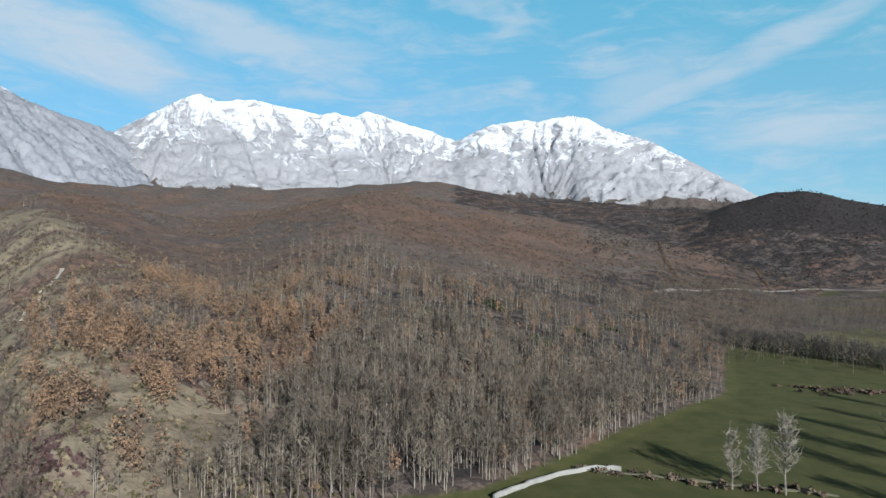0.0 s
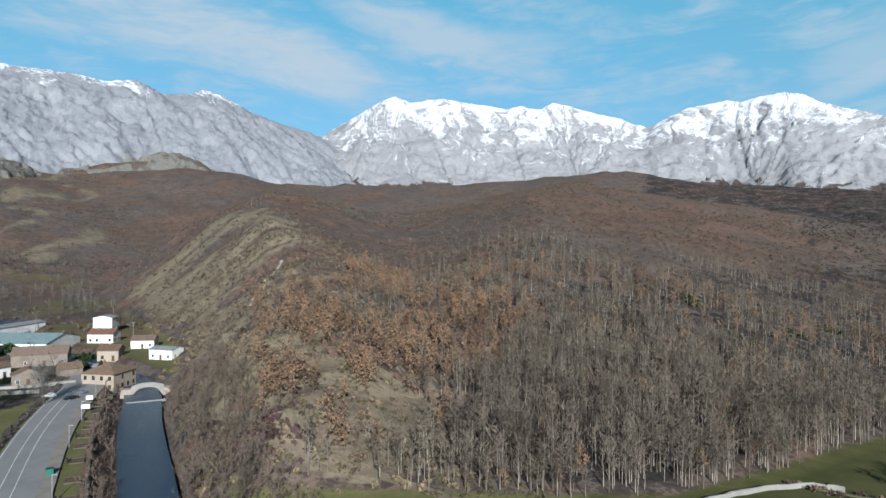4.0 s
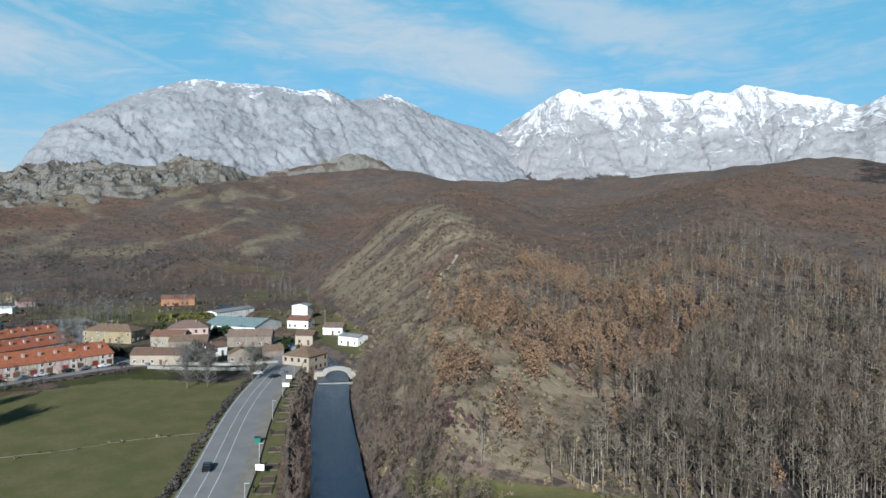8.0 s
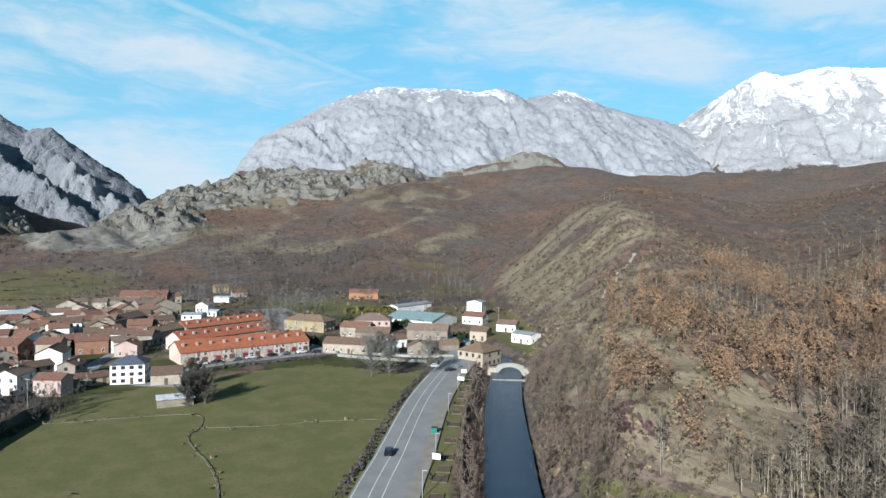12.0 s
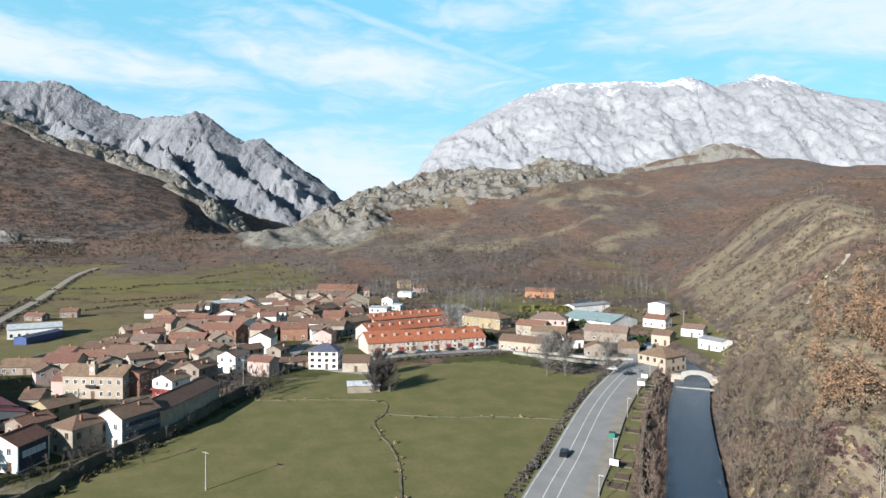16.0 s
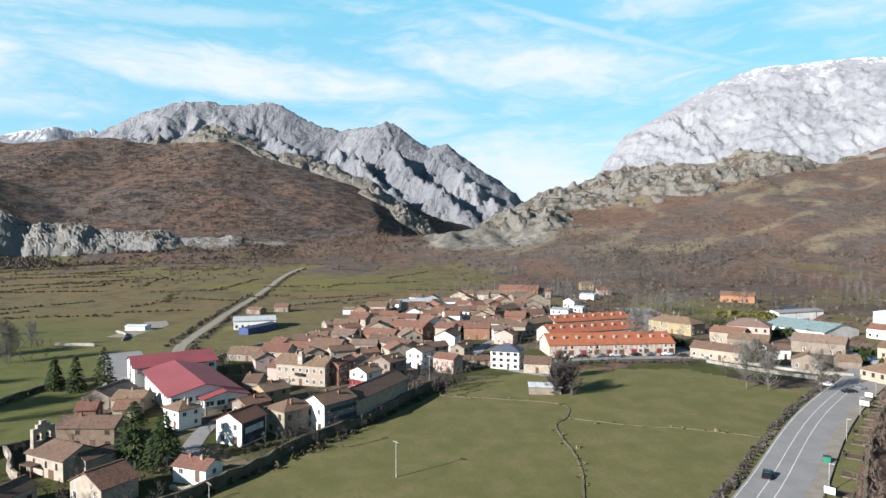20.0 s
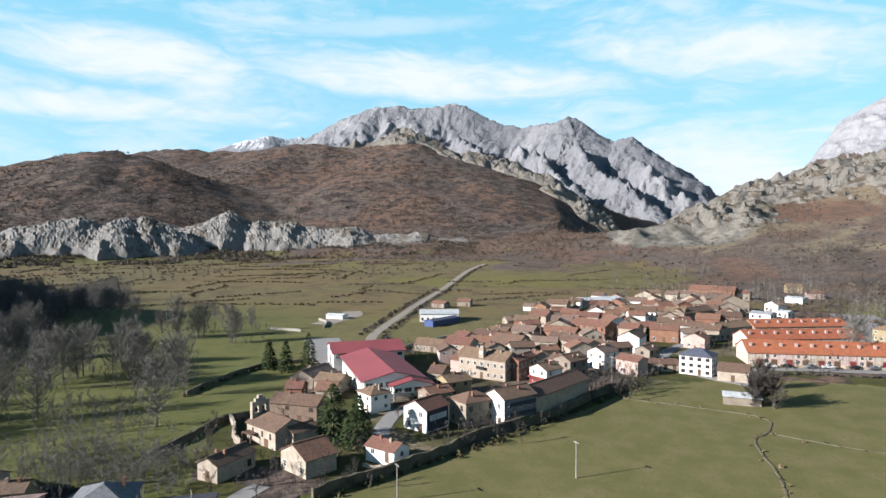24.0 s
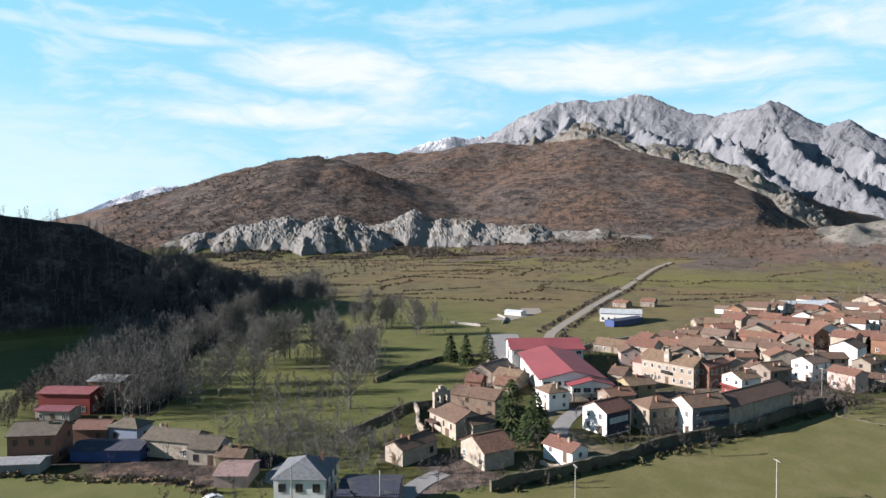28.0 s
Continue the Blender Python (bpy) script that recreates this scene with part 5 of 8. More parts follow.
paint("bark_pale", (0.215, 0.188, 0.152), (0.115, 0.098, 0.078), 2.0, bump=0.3, vary=0.4)
paint("bark_dark", (0.0792, 0.067, 0.0579), (0.11, 0.094, 0.0792), 2.0, bump=0.3, vary=0.3)
# wood_shade and the lighter wood_dusk are bark dimmed to stand in for shade.
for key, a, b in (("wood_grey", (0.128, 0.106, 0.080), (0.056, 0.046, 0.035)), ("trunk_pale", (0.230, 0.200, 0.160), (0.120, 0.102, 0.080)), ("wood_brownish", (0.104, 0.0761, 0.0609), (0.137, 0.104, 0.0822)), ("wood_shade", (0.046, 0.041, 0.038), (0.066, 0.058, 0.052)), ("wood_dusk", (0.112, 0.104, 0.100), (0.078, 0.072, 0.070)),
                  ("leaf_oak", (0.190, 0.118, 0.070), (0.128, 0.086, 0.056)), ("leaf_brown", (0.104, 0.0719, 0.0499), (0.0792, 0.0572, 0.0426)), ("leaf_olive", (0.0579, 0.0548, 0.0274), (0.0792, 0.067, 0.0335)),
                  ("leaf_green", (0.0213, 0.0335, 0.0122), (0.0305, 0.0396, 0.0152)), ("twig_grey", (0.131, 0.124, 0.111), (0.0914, 0.0861, 0.0766)), ("straw", (0.219, 0.171, 0.0914), (0.171, 0.134, 0.0731)), ("leaf_moss", (0.085, 0.082, 0.024), (0.060, 0.062, 0.020)), ("dry_leaf", (0.150, 0.116, 0.072), (0.110, 0.088, 0.052))):
    paint(key, a, b, 0.3, rough=0.9, bump=0.0, grain=0.2, spec=0.1)
    islands(PALETTE[key], 0.75)


def ribbon(name, line, left, right, z0, mat, parent=None, label="", follow=True, depth=0.6, n=3, width=None):
    """A band along a line, from left to right metres off it (right is positive), with a thickness."""
    pts = dense(line, n)
    bm = bmesh.new()
    rows = []
    for i, p in enumerate(pts):
        a, b = pts[max(i - 1, 0)], pts[min(i + 1, len(pts) - 1)]
        side = Vector((b.y - a.y, a.x - b.x)).normalized()
        row = []
        for off, zz in ((left, -depth), (left, 0), (right, 0), (right, -depth)):
            q = p + side * off
            row.append(bm.verts.new((q.x, q.y, zz + z0 + (ground_at(q.x, q.y) if follow else 0))))
        rows.append(row)
    for r0, r1 in zip(rows, rows[1:]):
        for k in range(3):
            bm.faces.new((r0[k], r0[k + 1], r1[k + 1], r1[k]))
    bm.faces.new(rows[0]), bm.faces.new(rows[-1][::-1])
    bmesh.ops.recalc_face_normals(bm, faces=bm.faces)
    return part(name, bm, mat, parent, label)


def dense(line, n):
    """A smooth curve through the points."""
    p = [Vector(q[:2]) for q in line]
    p = [2 * p[0] - p[1]] + p + [2 * p[-1] - p[-2]]
    out = []
    for i in range(1, len(p) - 2):
        for k in range(n):
            t = k / n
            a, b, c, d = p[i - 1], p[i], p[i + 1], p[i + 2]
            out.append(0.5 * ((2 * b) + (c - a) * t + (2 * a - 5 * b + 4 * c - d) * t * t + (3 * b - a - 3 * c + d) * t ** 3))
    out.append(p[-2])
    return out


def rough_wall(name, line, height, thick, mat, label, seed=0):
    """A dry-stone wall: a chain of blocks of uneven height and thickness."""
    rnd = random.Random(seed)
    pts = dense(line, 4)
    bm = bmesh.new()
    walked = []
    for a, b in zip(pts, pts[1:]):
        n = max(1, int((b - a).length / 1.6))
        walked += [a.lerp(b, k / n) for k in range(n)]
    walked.append(pts[-1])
    rows = []
    for i, p in enumerate(walked):
        a, b = walked[max(i - 1, 0)], walked[min(i + 1, len(walked) - 1)]
        side = Vector((b.y - a.y, a.x - b.x)).normalized() * thick / 2
        h = height * (rnd.uniform(0.88, 1.06) if height > 1 else rnd.uniform(0.55, 1.2))
        p = p + side.normalized() * rnd.gauss(0, 0.12)
        g = ground_at(p.x, p.y)
        rows.append([bm.verts.new((*(p + side * k * rnd.uniform(0.85, 1.2)), g + zz)) for k, zz in ((-1, -0.6), (-0.85, h), (0.85, h * rnd.uniform(0.9, 1.1)), (1, -0.6))])
    for r0, r1 in zip(rows, rows[1:]):
        for k in range(3):
            bm.faces.new((r0[k], r0[k + 1], r1[k + 1], r1[k]))
    bm.faces.new(rows[0]), bm.faces.new(rows[-1][::-1])
    bmesh.ops.recalc_face_normals(bm, faces=bm.faces)
    return tagged(part(name, bm, mat), label, "wall", kind="structure")

# ---- road, river and fields ----
road = tagged(ribbon("road", ROAD, -5.4, 5.4, 0.30, "asphalt", follow=False, n=6), "grey two-lane asphalt road with worn white lines", "road", kind="structure")
for off in (-4.9, -1.6, 1.0):
    ribbon("road_marking", ROAD[2:9], off - 0.09, off + 0.09, 0.306, "marking", road, follow=False, depth=0.004, n=8)
tagged(ribbon("pavement", ROAD[2:9], 5.45, 8.2, 0.42, "paving", follow=False, n=6), "pale kerbed pavement beside the road", "pavement", kind="structure")


def water_material():
    m = material("river_water", (0.012, 0.030, 0.055), (0.016, 0.034, 0.058), 0.3, rough=0.2, bump=0.0, grain=0.0, spec=0.24)
    bump = next(k for k in m.node_tree.nodes if k.type == "BUMP")
    bump.inputs["Strength"].default_value, bump.inputs["Distance"].default_value = 0.8, 0.3
    return m


PALETTE["river_water"] = water_material()
tagged(ribbon("river", RIVER, -6.0, 5.6, -1.75, "river_water", follow=False, depth=0.5, n=8), "dark blue-green river between wooded banks", "river", kind="structure")
tagged(ribbon("lane", [(-262, -60), (-301, -69), (-372, -69), (-440, -68), (-560, -62), (-686, -52), (-751, -37)], -2.5, 2.5, 0.12, "paving", n=8), "straight pale country lane crossing the meadows", "road", kind="structure")
tagged(ribbon("yard", [(-236, -70), (-255, -78), (-272, -84), (-290, -91)], -8, 8, 0.1, "asphalt"), "grey tarmac yard beside the red-roofed hall", "yard", kind="structure")
tagged(ribbon("car_park", [(-322, 172), (-345, 180), (-372, 190), (-402, 197)], -12, 12, 0.12, "asphalt"), "grey car park at the edge of the village", "car park", kind="structure")
tagged(ribbon("village_street", [(-215, 76), (-232, 62), (-262, 58), (-300, 82), (-330, 120)], -2.6, 2.6, 0.1, "asphalt"), "narrow tarmac street between houses", "street", kind="structure")
tagged(ribbon("village_street", [(-236, 142), (-262, 148), (-290, 152), (-325, 170)], -3.2, 3.2, 0.1, "asphalt"), "tarmac street behind the terraced houses", "street", kind="structure")
tagged(ribbon("village_street", [(-232, 66), (-240, 88), (-240, 115), (-236, 142), (-222, 156), (-205, 176)], -2.4, 2.4, 0.12, "asphalt"), "street in front of the terraced houses", "street", kind="structure")
tagged(ribbon("village_street", [(-96, -50), (-104, -52), (-112, -52), (-119, -50)], -2.2, 2.2, 0.1, "asphalt"), "short lane between old stone houses", "street", kind="structure")
tagged(ribbon("village_street", [(-150, -33), (-162, -34), (-178, -31), (-190, -14), (-202, -2), (-226, 24)], -2.2, 2.2, 0.1, "asphalt"), "village lane between old houses", "street", kind="structure")
tagged(ribbon("village_street", [(-112, -82), (-104, -80), (-102, -68), (-96, -50)], -2.4, 2.4, 0.1, "asphalt"), "lane along the houses below the wood", "street", kind="structure")

paint("field_stone", (0.105, 0.094, 0.060), (0.078, 0.070, 0.042), 1.2, bump=0.6, grain=0.5)
rough_wall("field_wall", [(-114, -38), (-124, -29), (-139, -17), (-154, -8), (-171, 9), (-191, 21), (-209, 35)], 2.5, 0.8, "drystone", "tall dry-stone wall round the meadow below the houses", 1)
rough_wall("field_wall", [(-195, 30), (-183, 58), (-176, 66), (-165, 62), (-157, 56), (-135, 53), (-121, 49), (-104, 42)], 0.2, 0.5, "field_stone", "low overgrown dry-stone field wall", 2)
rough_wall("field_wall", [(-165, 61), (-156, 74), (-149, 89), (-140, 103)], 0.16, 0.4, "field_stone", "low tumbled field wall across the meadow", 3)
rough_wall("field_wall", [(-233, 147), (-215, 158), (-201, 168), (-194, 178)], 1.1, 0.5, "concrete", "pale garden wall at the end of the meadow", 4)
rough_wall("field_wall", [(9, 131), (20, 142), (32, 150), (40, 150)], 1.1, 0.5, "concrete", "pale concrete wall at the foot of the wood", 5)
rough_wall("field_wall", [(32, 150), (48, 146), (64, 141), (82, 136)], 0.4, 0.7, "field_stone", "low stone edge between two meadows", 6)
rough_wall("field_wall", [(-130, -81), (-146, -78.5), (-160, -77), (-170, -66)], 1.6, 0.8, "drystone", "dark hedge-topped stone wall by the churchyard", 7)
rough_wall("field_wall", [(-184, -101), (-205, -99), (-227, -93), (-236, -78)], 1.6, 0.8, "drystone", "long stone wall below the meadow", 8)
rough_wall("field_wall", [(-161, -76), (-154, -71.5), (-146, -68), (-141, -64)], 1.8, 0.7, "stone", "curved churchyard wall of pale stone", 9)
rough_wall("river_wall", [(-80, 75), (-89, 84), (-107, 101), (-135, 129), (-160, 157)], 1.0, 0.7, "drystone", "stone wall along the river bank", 10)
rough_wall("terrace_wall", [(-131.6, -32.6), (-131.0, -29.5), (-130.6, -25.6)], 0.9, 0.5, "stone", "pale stone terrace wall below the cottage", 41)
for line, seed in (([(-309, -108), (-313, -118), (-316, -127)], 15), ([(-322, -100), (-340, -104), (-352, -112)], 16), ([(-250, -52), (-280, -44), (-300, -30)], 17)):
    rough_wall("field_wall", line, 1.3, 0.5, "concrete", "pale rendered yard wall at the village edge", seed)

tagged(ribbon("yard", [(-336, -106), (-352, -103), (-372, -98), (-392, -104)], -6, 6, 0.1, "paving"), "pale gravel building plot beside the lane", "yard", kind="structure")
# ---- houses ----
house(-360, -104, 75, 11, 6, 2.2, "ab", "white", "sheet_white", "plain", 0, "low white shed on a building plot")
house(-145.9, -57.3, 54, 12.3, 8.4, 4.3, "ab", "stone", "tile_brown", "church", 1, "old stone church nave with a brown tiled roof")
house(-144.4, -50.9, 53, 4.8, 6.8, 3.8, "bc", "stone", "tile_brown", "plain", 0, "stone chancel wing with a brown tiled roof")
house(-128.8, -43.6, 52, 9.4, 7.5, 3.9, "bc", "stone", "tile_red", "barn", 1, "small stone barn with a patched red tile roof")
house(-135.7, -28.1, 60, 8.2, 5.0, 2.4, "ab", "white", "tile_red", "plain", 1, "small white cottage with a red tiled roof", 1.0)
house(-163.6, -57.7, 80, 13.8, 7.0, 5.2, "ab", "rubble", "tile_brown", "plain", 2, "long brick and stone house with a brown tiled roof")
house(-175.5, -40.1, 45, 7.1, 6.5, 5.0, "hip", "white", "tile_tan", "plain", 2, "white two-storey house with a tan hipped roof")
house(-203.1, -66.8, 73, 8.8, 13.2, 3.6, "bc", "plaster", "tile_pale", "plain", 1, "small house with a faded pinkish roof")
house(-196.2, -58.1, 74, 9.1, 8.0, 3.4, "ab", "plaster", "tile_tan", "plain", 1, "low house with a tan tiled roof")
house(-186.4, -66.7, 92, 5.1, 6.0, 3.4, "ab", "brick", "tile_red", "plain", 1, "small brick house with a red tiled roof")
house(-187.3, -56.9, 90, 6.1, 7.0, 3.0, "ab", "plaster", "tile_red", "plain", 1, "low house with an orange-brown tiled roof")
house(-160.8, -23.0, 56, 7.8, 8.7, 5.7, "bc", "white", "tile_red", "gallery", 2, "white house with a glazed gallery and orange tiled roof")
house(-166.6, -11.6, 40, 7.6, 9.5, 6.2, "hip", "plaster", "tile_tan", "plain", 2, "plastered village house with a tan hipped roof")
house(-168.6, -1.6, 42, 7.6, 11.0, 7.3, "bc", "white", "tile_tan", "balconies", 2, "white house with dark balconies and a tan tiled roof")
house(-183.2, 9.6, 146, 29.0, 9.0, 6.4, "ab", "stone", "tile_brown", "barn", 0, "long windowless stone barn with a brown tiled roof")
house(-220.0, -9.6, 61, 18.6, 9.5, 7.0, "ab", "cream", "tile_tan", "clock", 2, "cream town hall with a clock turret")
house(-219.6, 1.6, 61, 5.0, 12.5, 6.8, "bc", "brick", "tile_red", "plain", 2, "brick wing of the town hall with a red roof")
house(-254.8, -22.3, 70, 11.2, 9.0, 5.5, "ab", "cream", "tile_red", "plain", 2, "cream house with a red tiled roof")
house(-261.1, -2.6, 61, 13.0, 12.0, 5.0, "ab", "cream", "tile_tan", "plain", 1, "broad house with a tan tiled roof")
house(-196.0, -19.4, 38, 7.0, 8.5, 4.4, "bc", "ochre", "tile_tan", "plain", 2, "ochre house with a tan tiled roof")
house(-184.0, -23.6, 42, 6.7, 8.0, 3.5, "bc", "plaster", "tile_red", "plain", 1, "low house with a red-brown tiled roof")
house(-207.4, -25.3, 74, 5.0, 7.0, 4.5, "ab", "plaster", "tile_brown", "plain", 1, "village house with a brown tiled roof")
house(-210.0, 9.6, 44, 7.4, 7.6, 5.4, "bc", "white", "tile_tan", "band", 2, "small white house with a red ground floor and tan roof")
house(-223.0, 18.6, 44, 7.6, 9.0, 6.0, "bc", "plaster", "tile_brown", "plain", 2, "grey plastered house with a dark brown roof")
house(-239.0, 31.6, 49, 7.2, 9.0, 6.0, "bc", "white", "tile_pale", "plain", 2, "pale house with a faded pink roof")
house(-267.8, 47.2, 64, 8.8, 10.5, 7.2, "bc", "white", "tile_brown", "plain", 0, "tall white gabled house with a brown roof")
house(-265.6, -35.4, 71, 13.6, 8.0, 3.0, "ab", "plaster", "tile_tan", "plain", 1, "long low outbuilding with a tan roof")
house(-357.7, -43.7, 97, 21.7, 14.0, 4.5, "ab", "white", "sheet_white", "plain", 1, "white farm hall with a pale metal roof")
house(-341.9, -40.2, 148, 22.7, 6.0, 3.0, "ab", "blue", "sheet_blue", "plain", 0, "blue metal lean-to farm shed")
house(-418.0, -50.1, 58, 10.8, 6.0, 3.0, "ab", "plaster", "tile_red", "plain", 1, "small house with a red roof")
house(-427.7, -34.7, 79, 9.0, 7.0, 3.6, "ab", "plaster", "tile_red", "plain", 1, "small house with a red tiled roof")
house(-406.9, 8.2, 79, 7.1, 6.0, 3.0, "ab", "white", "tile_pale", "plain", 1, "small white shed in a field")
house(-431.2, 53.7, 115, 30.0, 12.0, 5.0, "ab", "grey", "sheet_white", "plain", 0, "grey industrial hall with a white metal roof")
house(-426.0, 61.1, 104, 13.0, 9.0, 4.0, "ab", "white", "sheet_white", "plain", 0, "low white hall with a flat pale roof")
house(-298.0, 4.2, 66, 10.9, 8.0, 4.5, "ab", "plaster", "tile_pale", "plain", 1, "plastered house with a pale tiled roof")
house(-339.4, -0.1, 110, 12.9, 8.0, 3.6, "ab", "plaster", "tile_pale", "plain", 1, "long low house with a pale tiled roof")
house(-296.1, 20.6, 61, 16.2, 8.0, 4.5, "ab", "brick", "tile_red", "plain", 1, "brick barn with white windows and a red roof")
house(-309.2, 36.4, 50, 19.4, 10.0, 6.0, "ab", "brick", "tile_red", "plain", 2, "terracotta house with a red tiled roof")
house(-271.5, 12.1, 79, 10.7, 7.0, 4.0, "ab", "stone", "tile_pale", "barn", 0, "stone outbuilding with a pale tiled roof")
house(-264.2, 25.7, 27, 20.6, 9.0, 5.0, "ab", "plaster", "tile_brown", "plain", 1, "village house with a brown tiled roof")
house(-316.3, 46.9, 112, 11.0, 9.0, 6.5, "bc", "white", "tile_red", "plain", 2, "white house with a red tiled roof")
house(-359.8, 30.0, 70, 9.8, 8.0, 5.0, "ab", "brick", "tile_red", "plain", 1, "brick house with a red tiled roof")
house(-372.0, 45.5, 79, 10.5, 8.0, 4.5, "bc", "white", "tile_red", "plain", 1, "white gabled house with a red tiled roof")
house(-343.7, 37.6, 73, 12.4, 8.0, 5.5, "ab", "plaster", "tile_red", "plain", 1, "plastered house with a red tiled roof")
house(-342.5, 47.8, 79, 9.1, 8.0, 5.0, "ab", "cream", "tile_red", "plain", 1, "cream house with a red tiled roof")
house(-369.4, 59.3, 79, 7.7, 8.0, 5.0, "ab", "plaster", "tile_red", "plain", 1, "plastered house with a red tiled roof")
house(-351.7, 64.5, 92, 9.7, 9.0, 5.5, "ab", "white", "tile_red", "plain", 1, "white house with a red tiled roof")
house(-232.2, 63.7, 62, 10.7, 9.0, 6.6, "hip", "white", "slate", "villa", 3, "white three-storey villa with a blue slate roof")
house(-222.8, 72.8, 66, 9.6, 8.0, 3.6, "ab", "stone", "tile_brown", "barn", 1, "stone barn with a brown tiled roof")
house(-192.4, 65.0, 74, 9.9, 6.0, 2.4, "ab", "plaster", "sheet_white", "plain", 0, "low shed with a pale sheet roof")
house(-254.6, 113.2, 86, 53.4, 16.0, 4.6, "ab", "rowpink", "orange", "row", 2, "row of terraced houses with a bright orange roof")
house(-286.5, 119.4, 100, 50.2, 13.0, 5.0, "ab", "rowpink", "orange", "row", 1, "second row of terraced houses with a bright orange roof")
house(-320.5, 131.7, 101, 46.3, 12.0, 5.2, "ab", "cream", "orange", "row", 1, "third row of terraced houses with an orange roof")
house(-487.0, 143.9, 61, 31.2, 13.0, 6.5, "ab", "brick", "tile_red", "plain", 2, "large red brick building with a red roof")
house(-357.6, 131.3, 50, 10.7, 9.0, 6.0, "ab", "white", "sheet_grey", "plain", 2, "white house with a grey roof")
house(-413.0, 158.8, 30, 9.4, 7.0, 4.5, "bc", "white", "tile_pale", "plain", 1, "small white gabled village house")
house(-387.8, 155.1, 37, 6.3, 7.0, 3.2, "ab", "white", "sheet_white", "plain", 1, "low white house with a pale roof")
house(-462.4, 191.7, 40, 11.9, 8.0, 3.5, "ab", "white", "sheet_white", "plain", 0, "low white flat pavilion")
house(-363.3, 87.6, 65, 10.5, 9.0, 6.0, "ab", "plaster", "tile_tan", "plain", 1, "village house with a tan tiled roof")
house(-368.2, 97.4, 132, 28.2, 9.0, 5.5, "ab", "plaster", "tile_brown", "plain", 1, "long village house with a brown tiled roof")
house(-410.9, 130.2, 95, 20.7, 12.0, 6.0, "bc", "cream", "tile_brown", "plain", 1, "gabled village house with a brown roof")
house(-312.8, 80.1, 63, 13.9, 9.0, 5.5, "ab", "white", "tile_brown", "plain", 1, "white village house with a brown roof")
house(-305.9, 90.0, 58, 8.7, 9.0, 5.0, "ab", "plaster", "tile_brown", "plain", 1, "village house with a brown tiled roof")
house(-311.0, 98.8, 121, 21.5, 9.0, 5.5, "ab", "stone", "tile_tan", "plain", 1, "stone village house with a tan roof")
house(-283.1, 77.0, 58, 8.8, 8.0, 4.6, "bc", "pink", "tile_red", "plain", 1, "pink gabled house with a red roof")
house(-295.2, 77.7, 96, 10.0, 7.0, 5.0, "ab", "white", "tile_pale", "plain", 1, "white house with a faded roof")
house(-313.3, 61.8, 87, 9.1, 8.0, 5.0, "ab", "plaster", "tile_red", "plain", 1, "village house with a red roof")
house(-376.1, 80.2, 91, 13.6, 8.0, 5.0, "ab", "plaster", "tile_red", "plain", 1, "village house with a red roof")
house(-349.4, 64.1, 79, 8.4, 8.0, 5.5, "ab", "white", "tile_red", "plain", 1, "white house with a red roof")
house(-324.1, 72.1, 79, 5.7, 8.0, 5.5, "ab", "plaster", "tile_brown", "plain", 1, "village house with a brown roof")
house(-422.9, 113.1, 95, 13.0, 8.0, 4.0, "bc", "cream", "tile_red", "plain", 1, "cream gabled house with a red roof")
house(-481.7, 161.4, 79, 10.2, 9.0, 5.0, "ab", "cream", "tile_red", "plain", 1, "cream house with a red roof")
house(-237.7, 48.4, 80, 6.9, 5.0, 2.6, "ab", "plaster", "tile_brown", "barn", 0, "low garden shed with a brown roof")
house(-235.5, 54.1, 93, 6.2, 5.0, 2.8, "ab", "cream", "tile_brown", "plain", 1, "low garden house with a brown roof")
house(-533.4, 218.4, 78, 11.4, 9.0, 5.0, "ab", "ochre", "tile_tan", "plain", 2, "ochre house with a tan roof")
house(-491.8, 216.5, 79, 11.4, 8.0, 4.0, "ab", "pink", "tile_red", "plain", 1, "pink house with a red roof")
house(-297.9, 170.1, 25, 24.9, 11.0, 5.6, "hip", "ochre", "tile_tan", "plain", 2, "ochre house with a tan hipped roof")
house(-273.7, 194.0, 48, 18.4, 12.0, 6.5, "hip", "pink", "tile_pale", "plain", 2, "pink apartment house with a faded red roof")
house(-282.4, 233.7, 18, 31.6, 28.0, 6.5, "ab", "white", "sheet_teal", "plain", 0, "white factory hall with a teal metal roof")
house(-348.1, 277.4, 10, 9.9, 36.1, 5.5, "bc", "white", "sheet_grey", "plain", 0, "pale industrial hall with a grey roof")
house(-261.6, 256.9, 22, 12.4, 9.0, 4.6, "ab", "white", "tile_red", "plain", 1, "white house with a red-striped roof")
house(-289.8, 285.6, 23, 10.2, 8.0, 8.5, "bc", "white", "sheet_grey", "plain", 1, "tall narrow white house with a grey roof")
house(-230.7, 251.0, 27, 10.5, 8.0, 4.0, "ab", "white", "tile_pale", "plain", 1, "white house beside the river with a pale roof")
house(-199.4, 229.8, 4, 11.5, 8.0, 4.4, "ab", "white", "sheet_grey", "plain", 1, "white riverside house with a grey roof")
house(-184.6, 183.7, 9, 12.6, 12.6, 6.0, "hip", "cream", "tile_tan", "arch", 2, "cream house with arched windows and a tan hipped roof")
house(-226.8, 226.7, 25, 8.9, 8.0, 4.6, "ab", "cream", "tile_tan", "plain", 1, "cream house with a tan roof")
house(-210.5, 205.5, 28, 10.4, 7.0, 3.4, "ab", "grey", "sheet_grey", "plain", 0, "grey shed with a flat roof")
house(-231.6, 151.2, 36, 20.2, 9.0, 4.2, "ab", "cream", "tile_tan", "plain", 1, "long old cream farmhouse with a tan roof")
house(-265.4, 178.4, 32, 15.0, 9.0, 5.0, "ab", "plaster", "tile_red", "plain", 1, "farm building with an orange-brown roof")
